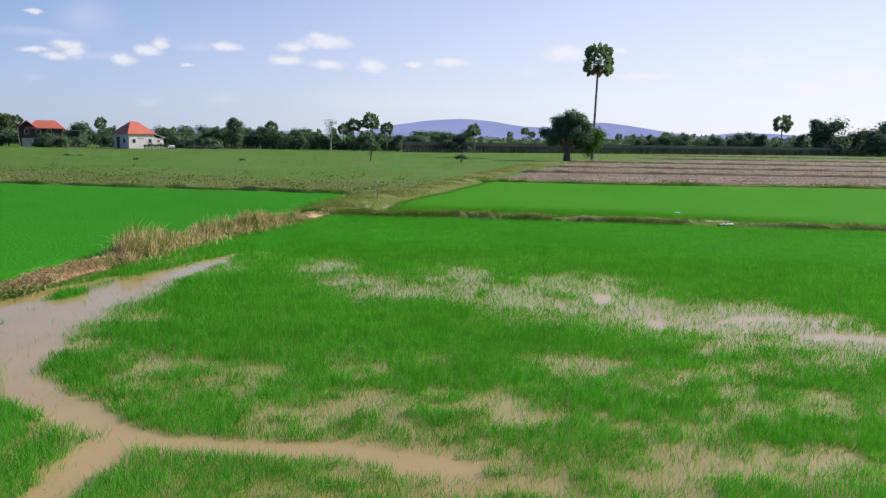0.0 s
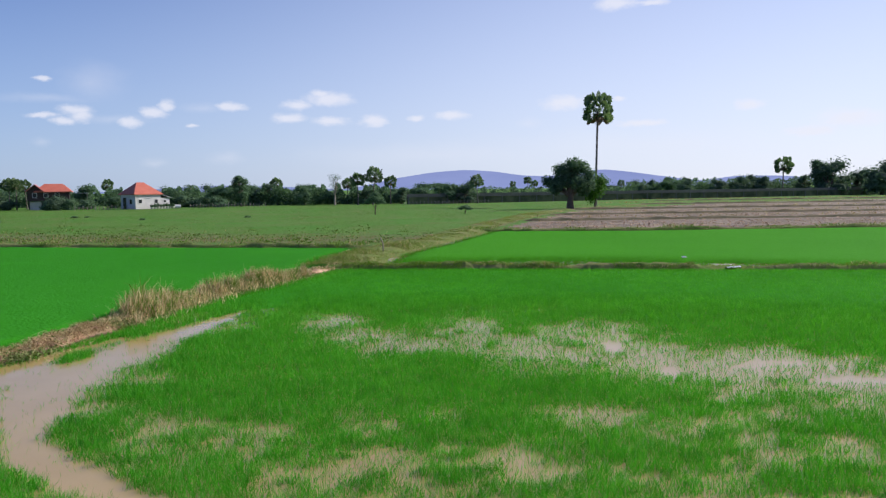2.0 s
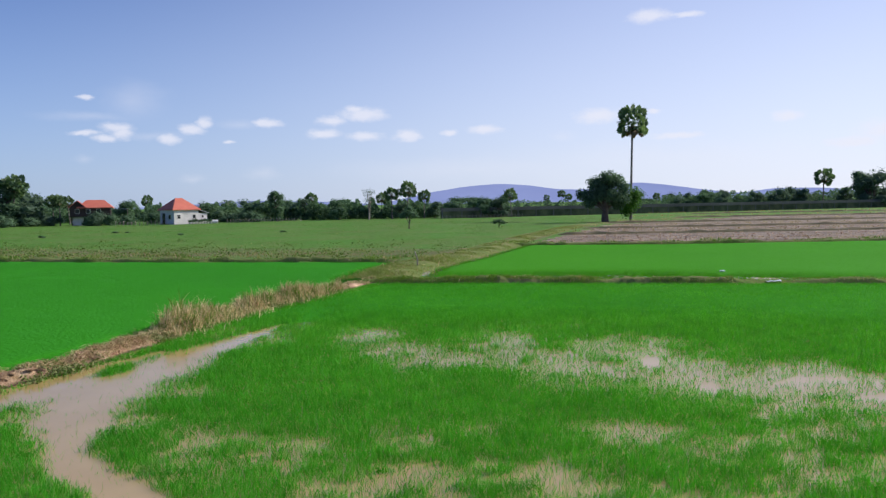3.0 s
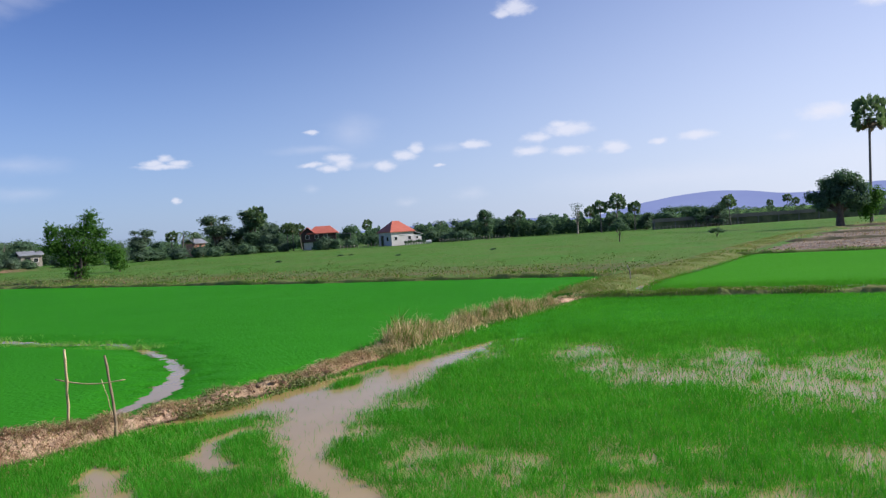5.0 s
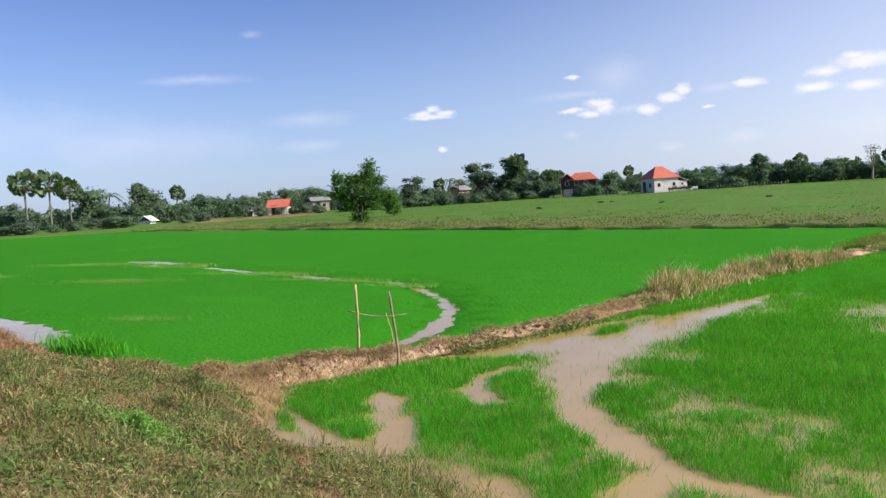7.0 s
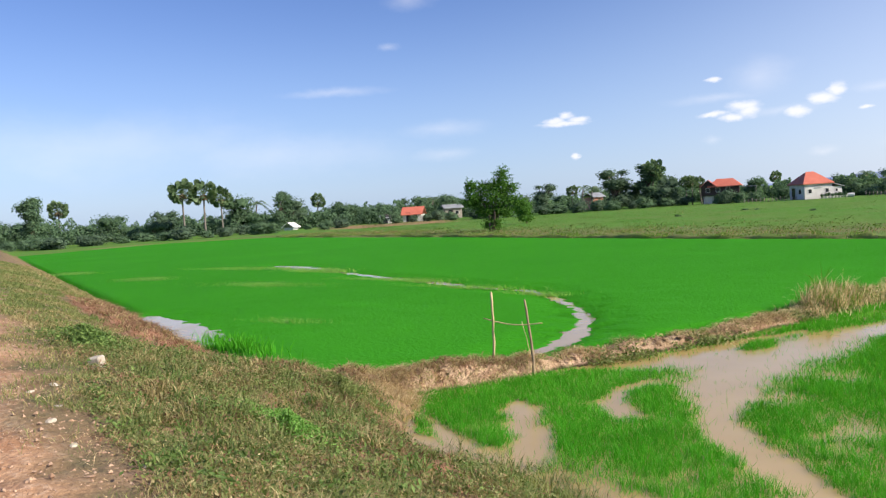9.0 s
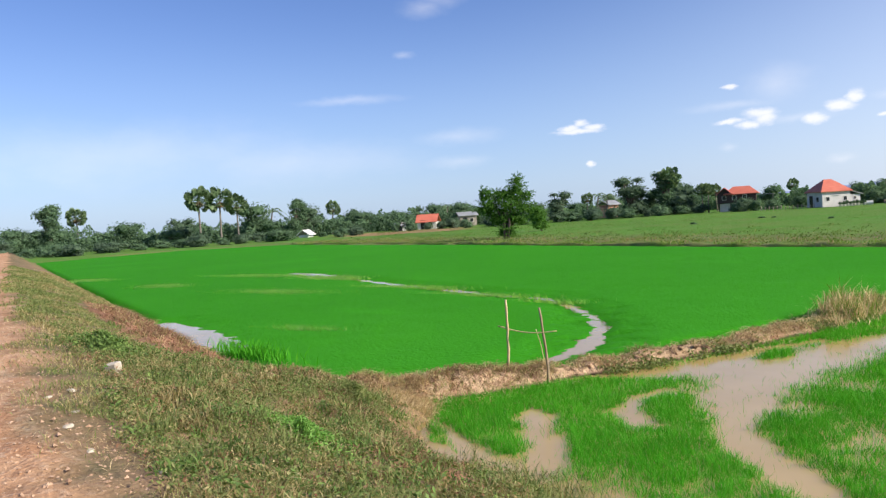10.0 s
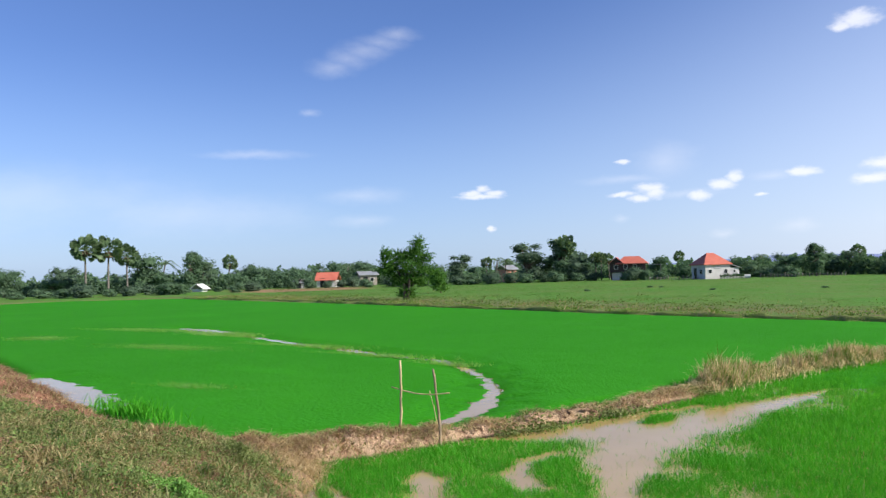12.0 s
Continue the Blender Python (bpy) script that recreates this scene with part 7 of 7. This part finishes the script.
def stick(points, radii, sides=8):
    co, q = tube(points, radii, sides)
    n = len(co)
    co = np.array([tuple(c) for c in co] + [tuple(points[0]), tuple(points[-1])])
    tris = [(n, (k + 1) % sides, k) for k in range(sides)] + [(n + 1, n - sides + k, n - sides + (k + 1) % sides) for k in range(sides)]
    return raw_mesh("stick", co, tris, q, smooth=True)


def jointed(a, b, bow, r0, r1, n=9, seed=0):
    g = random.Random(seed)
    a, b = Vector(a), Vector(b)
    pts, rad = [], []
    for i in range(n):
        s = i / (n - 1)
        p = a.lerp(b, s) + Vector(bow) * math.sin(math.pi * s) + Vector((g.uniform(-0.008, 0.008), g.uniform(-0.008, 0.008), 0))
        pts.append(p)
        rad.append((r0 + (r1 - r0) * s) * (1.12 if i % 2 else 0.96))
    return stick(pts, rad)


rack = tagged(new("bamboo_frame"), "crooked bamboo frame of two stakes and a crossbar on the bund", "bamboo frame")
solid("stake", jointed((-9.68, 9.60, 0.05), (-9.55, 9.52, 1.47), (0.03, 0, 0), 0.023, 0.018, seed=1), BAMBOO, rack)
solid("stake", jointed((-8.90, 9.79, -0.10), (-9.17, 9.94, 1.30), (0.02, 0.02, 0.0), 0.025, 0.018, seed=2), BAMBOO_DARK, rack, "darker leaning stake, wet at the foot")
solid("crossbar", jointed((-9.75, 9.50, 1.0), (-8.72, 9.86, 0.93), (0, 0, -0.07), 0.011, 0.009, 11, 3), BAMBOO, rack)
solid("prop", jointed((-9.15, 10.05, 0.2), (-9.22, 9.90, 0.92), (0, 0, 0), 0.007, 0.006, 6, 4), BAMBOO, rack)


def rock(name, x, y, z, sx, sy, sz, label, material=STONE, seed=0, square=0.0):
    bm = bmesh.new()
    if square:
        box(bm, (-1, -1, -1), (1, 1, 1), 0.18)
    else:
        bmesh.ops.create_icosphere(bm, subdivisions=2, radius=1.0)
    for v in bm.verts:
        k = 1 + (0.3 - 0.22 * square) * (noise.noise(v.co * 1.4 + Vector((seed * 3.1, 0, 0))))
        v.co = Vector((v.co.x * sx * k, v.co.y * sy * k, v.co.z * sz * k))
    ob = part(name, bm, material, None, label)
    ob.matrix_basis = pose(x, y, z, 6, -4, seed * 37)
    return tagged(ob, category="clod" if name == "clod" else "stone", group="clods on the bund" if name == "clod" else "stones beside the road")


def gz(x, y):
    return float(ground_z(np.array([x]), np.array([y]))[0])


rock("stone_block", -10.4, 3.17, gz(-10.4, 3.17) + 0.06, 0.085, 0.07, 0.085, "squared pale stone block on the grassy verge", seed=1, square=1.0)
for i, (x, y, r) in enumerate(((-8.04, 3.03, 0.07), (-7.32, 1.78, 0.06), (-6.43, 1.69, 0.05), (-9.08, 2.30, 0.07), (-5.6, 1.9, 0.05), (-7.9, 2.0, 0.045), (-8.8, 2.0, 0.05), (-6.6, 2.3, 0.04))):
    rock("stone", x, y, gz(x, y) + r * 0.1, r * 0.95, r * 0.6, r * 0.35, "flat pale stone lying on the verge", seed=i + 2)
rock("stone", -10.15, 6.75, gz(-10.15, 6.75) + 0.05, 0.05, 0.045, 0.04, "small white stone on the bank", seed=12)
rock("stone", -7.95, 14.3, float(on_bund(np.array([-7.95]), np.array([14.3]))[0]) + 0.02, 0.05, 0.04, 0.04, "small white stone on the bund", seed=13)
for i in range(7):
    x, y = -9.1 + i * 0.16 + gr.uniform(-0.1, 0.1), 10.3 + i * 0.52 + gr.uniform(-0.15, 0.15)
    rock("clod", x, y, 0.17, gr.uniform(0.05, 0.09), gr.uniform(0.05, 0.08), gr.uniform(0.02, 0.035), "dry clay clod on the bund", CLAY, seed=20 + i)


def spill_glint(x, y, z, w, d, seed, label):
    """A white sheet where water runs over a low place; its bright glint is put in as colour."""
    bm = bmesh.new()
    bmesh.ops.create_grid(bm, x_segments=10, y_segments=6, size=0.5)
    for v in bm.verts:
        n1 = noise.noise(v.co * 5 + Vector((seed, 0, 0)))
        k = 1 + 0.5 * noise.noise(Vector((math.atan2(v.co.y, v.co.x) * 2, seed, 0)))
        v.co = Vector((v.co.x * w * k, v.co.y * d * k, 0.04 * n1 + 0.02 * (v.co.x + 0.5)))
    ob = part("water_spill", bm, GLINT_WHITE, None, label)
    ob.matrix_basis = pose(x, y, z)
    tagged(ob, category="water")


spill_glint(10.1, 27.4, 0.11, 0.5, 0.7, 1.0, "white patch painted as a glint on water spilling through the gap in the bund")
spill_glint(9.5, 31.0, 0.14, 0.14, 0.35, 4.0, "white patch painted as a water glint among the rice")
# a short pale stake where the paths meet
post = tagged(new("marker_stake", jointed((-3.0, 34.9, 0.1), (-3.1, 34.9, 0.85), (0.05, 0, 0), 0.03, 0.025, 7, 8)), "pale bent wooden stake where the bunds meet", "stake")
post.data.materials.append(WOOD_GREY)
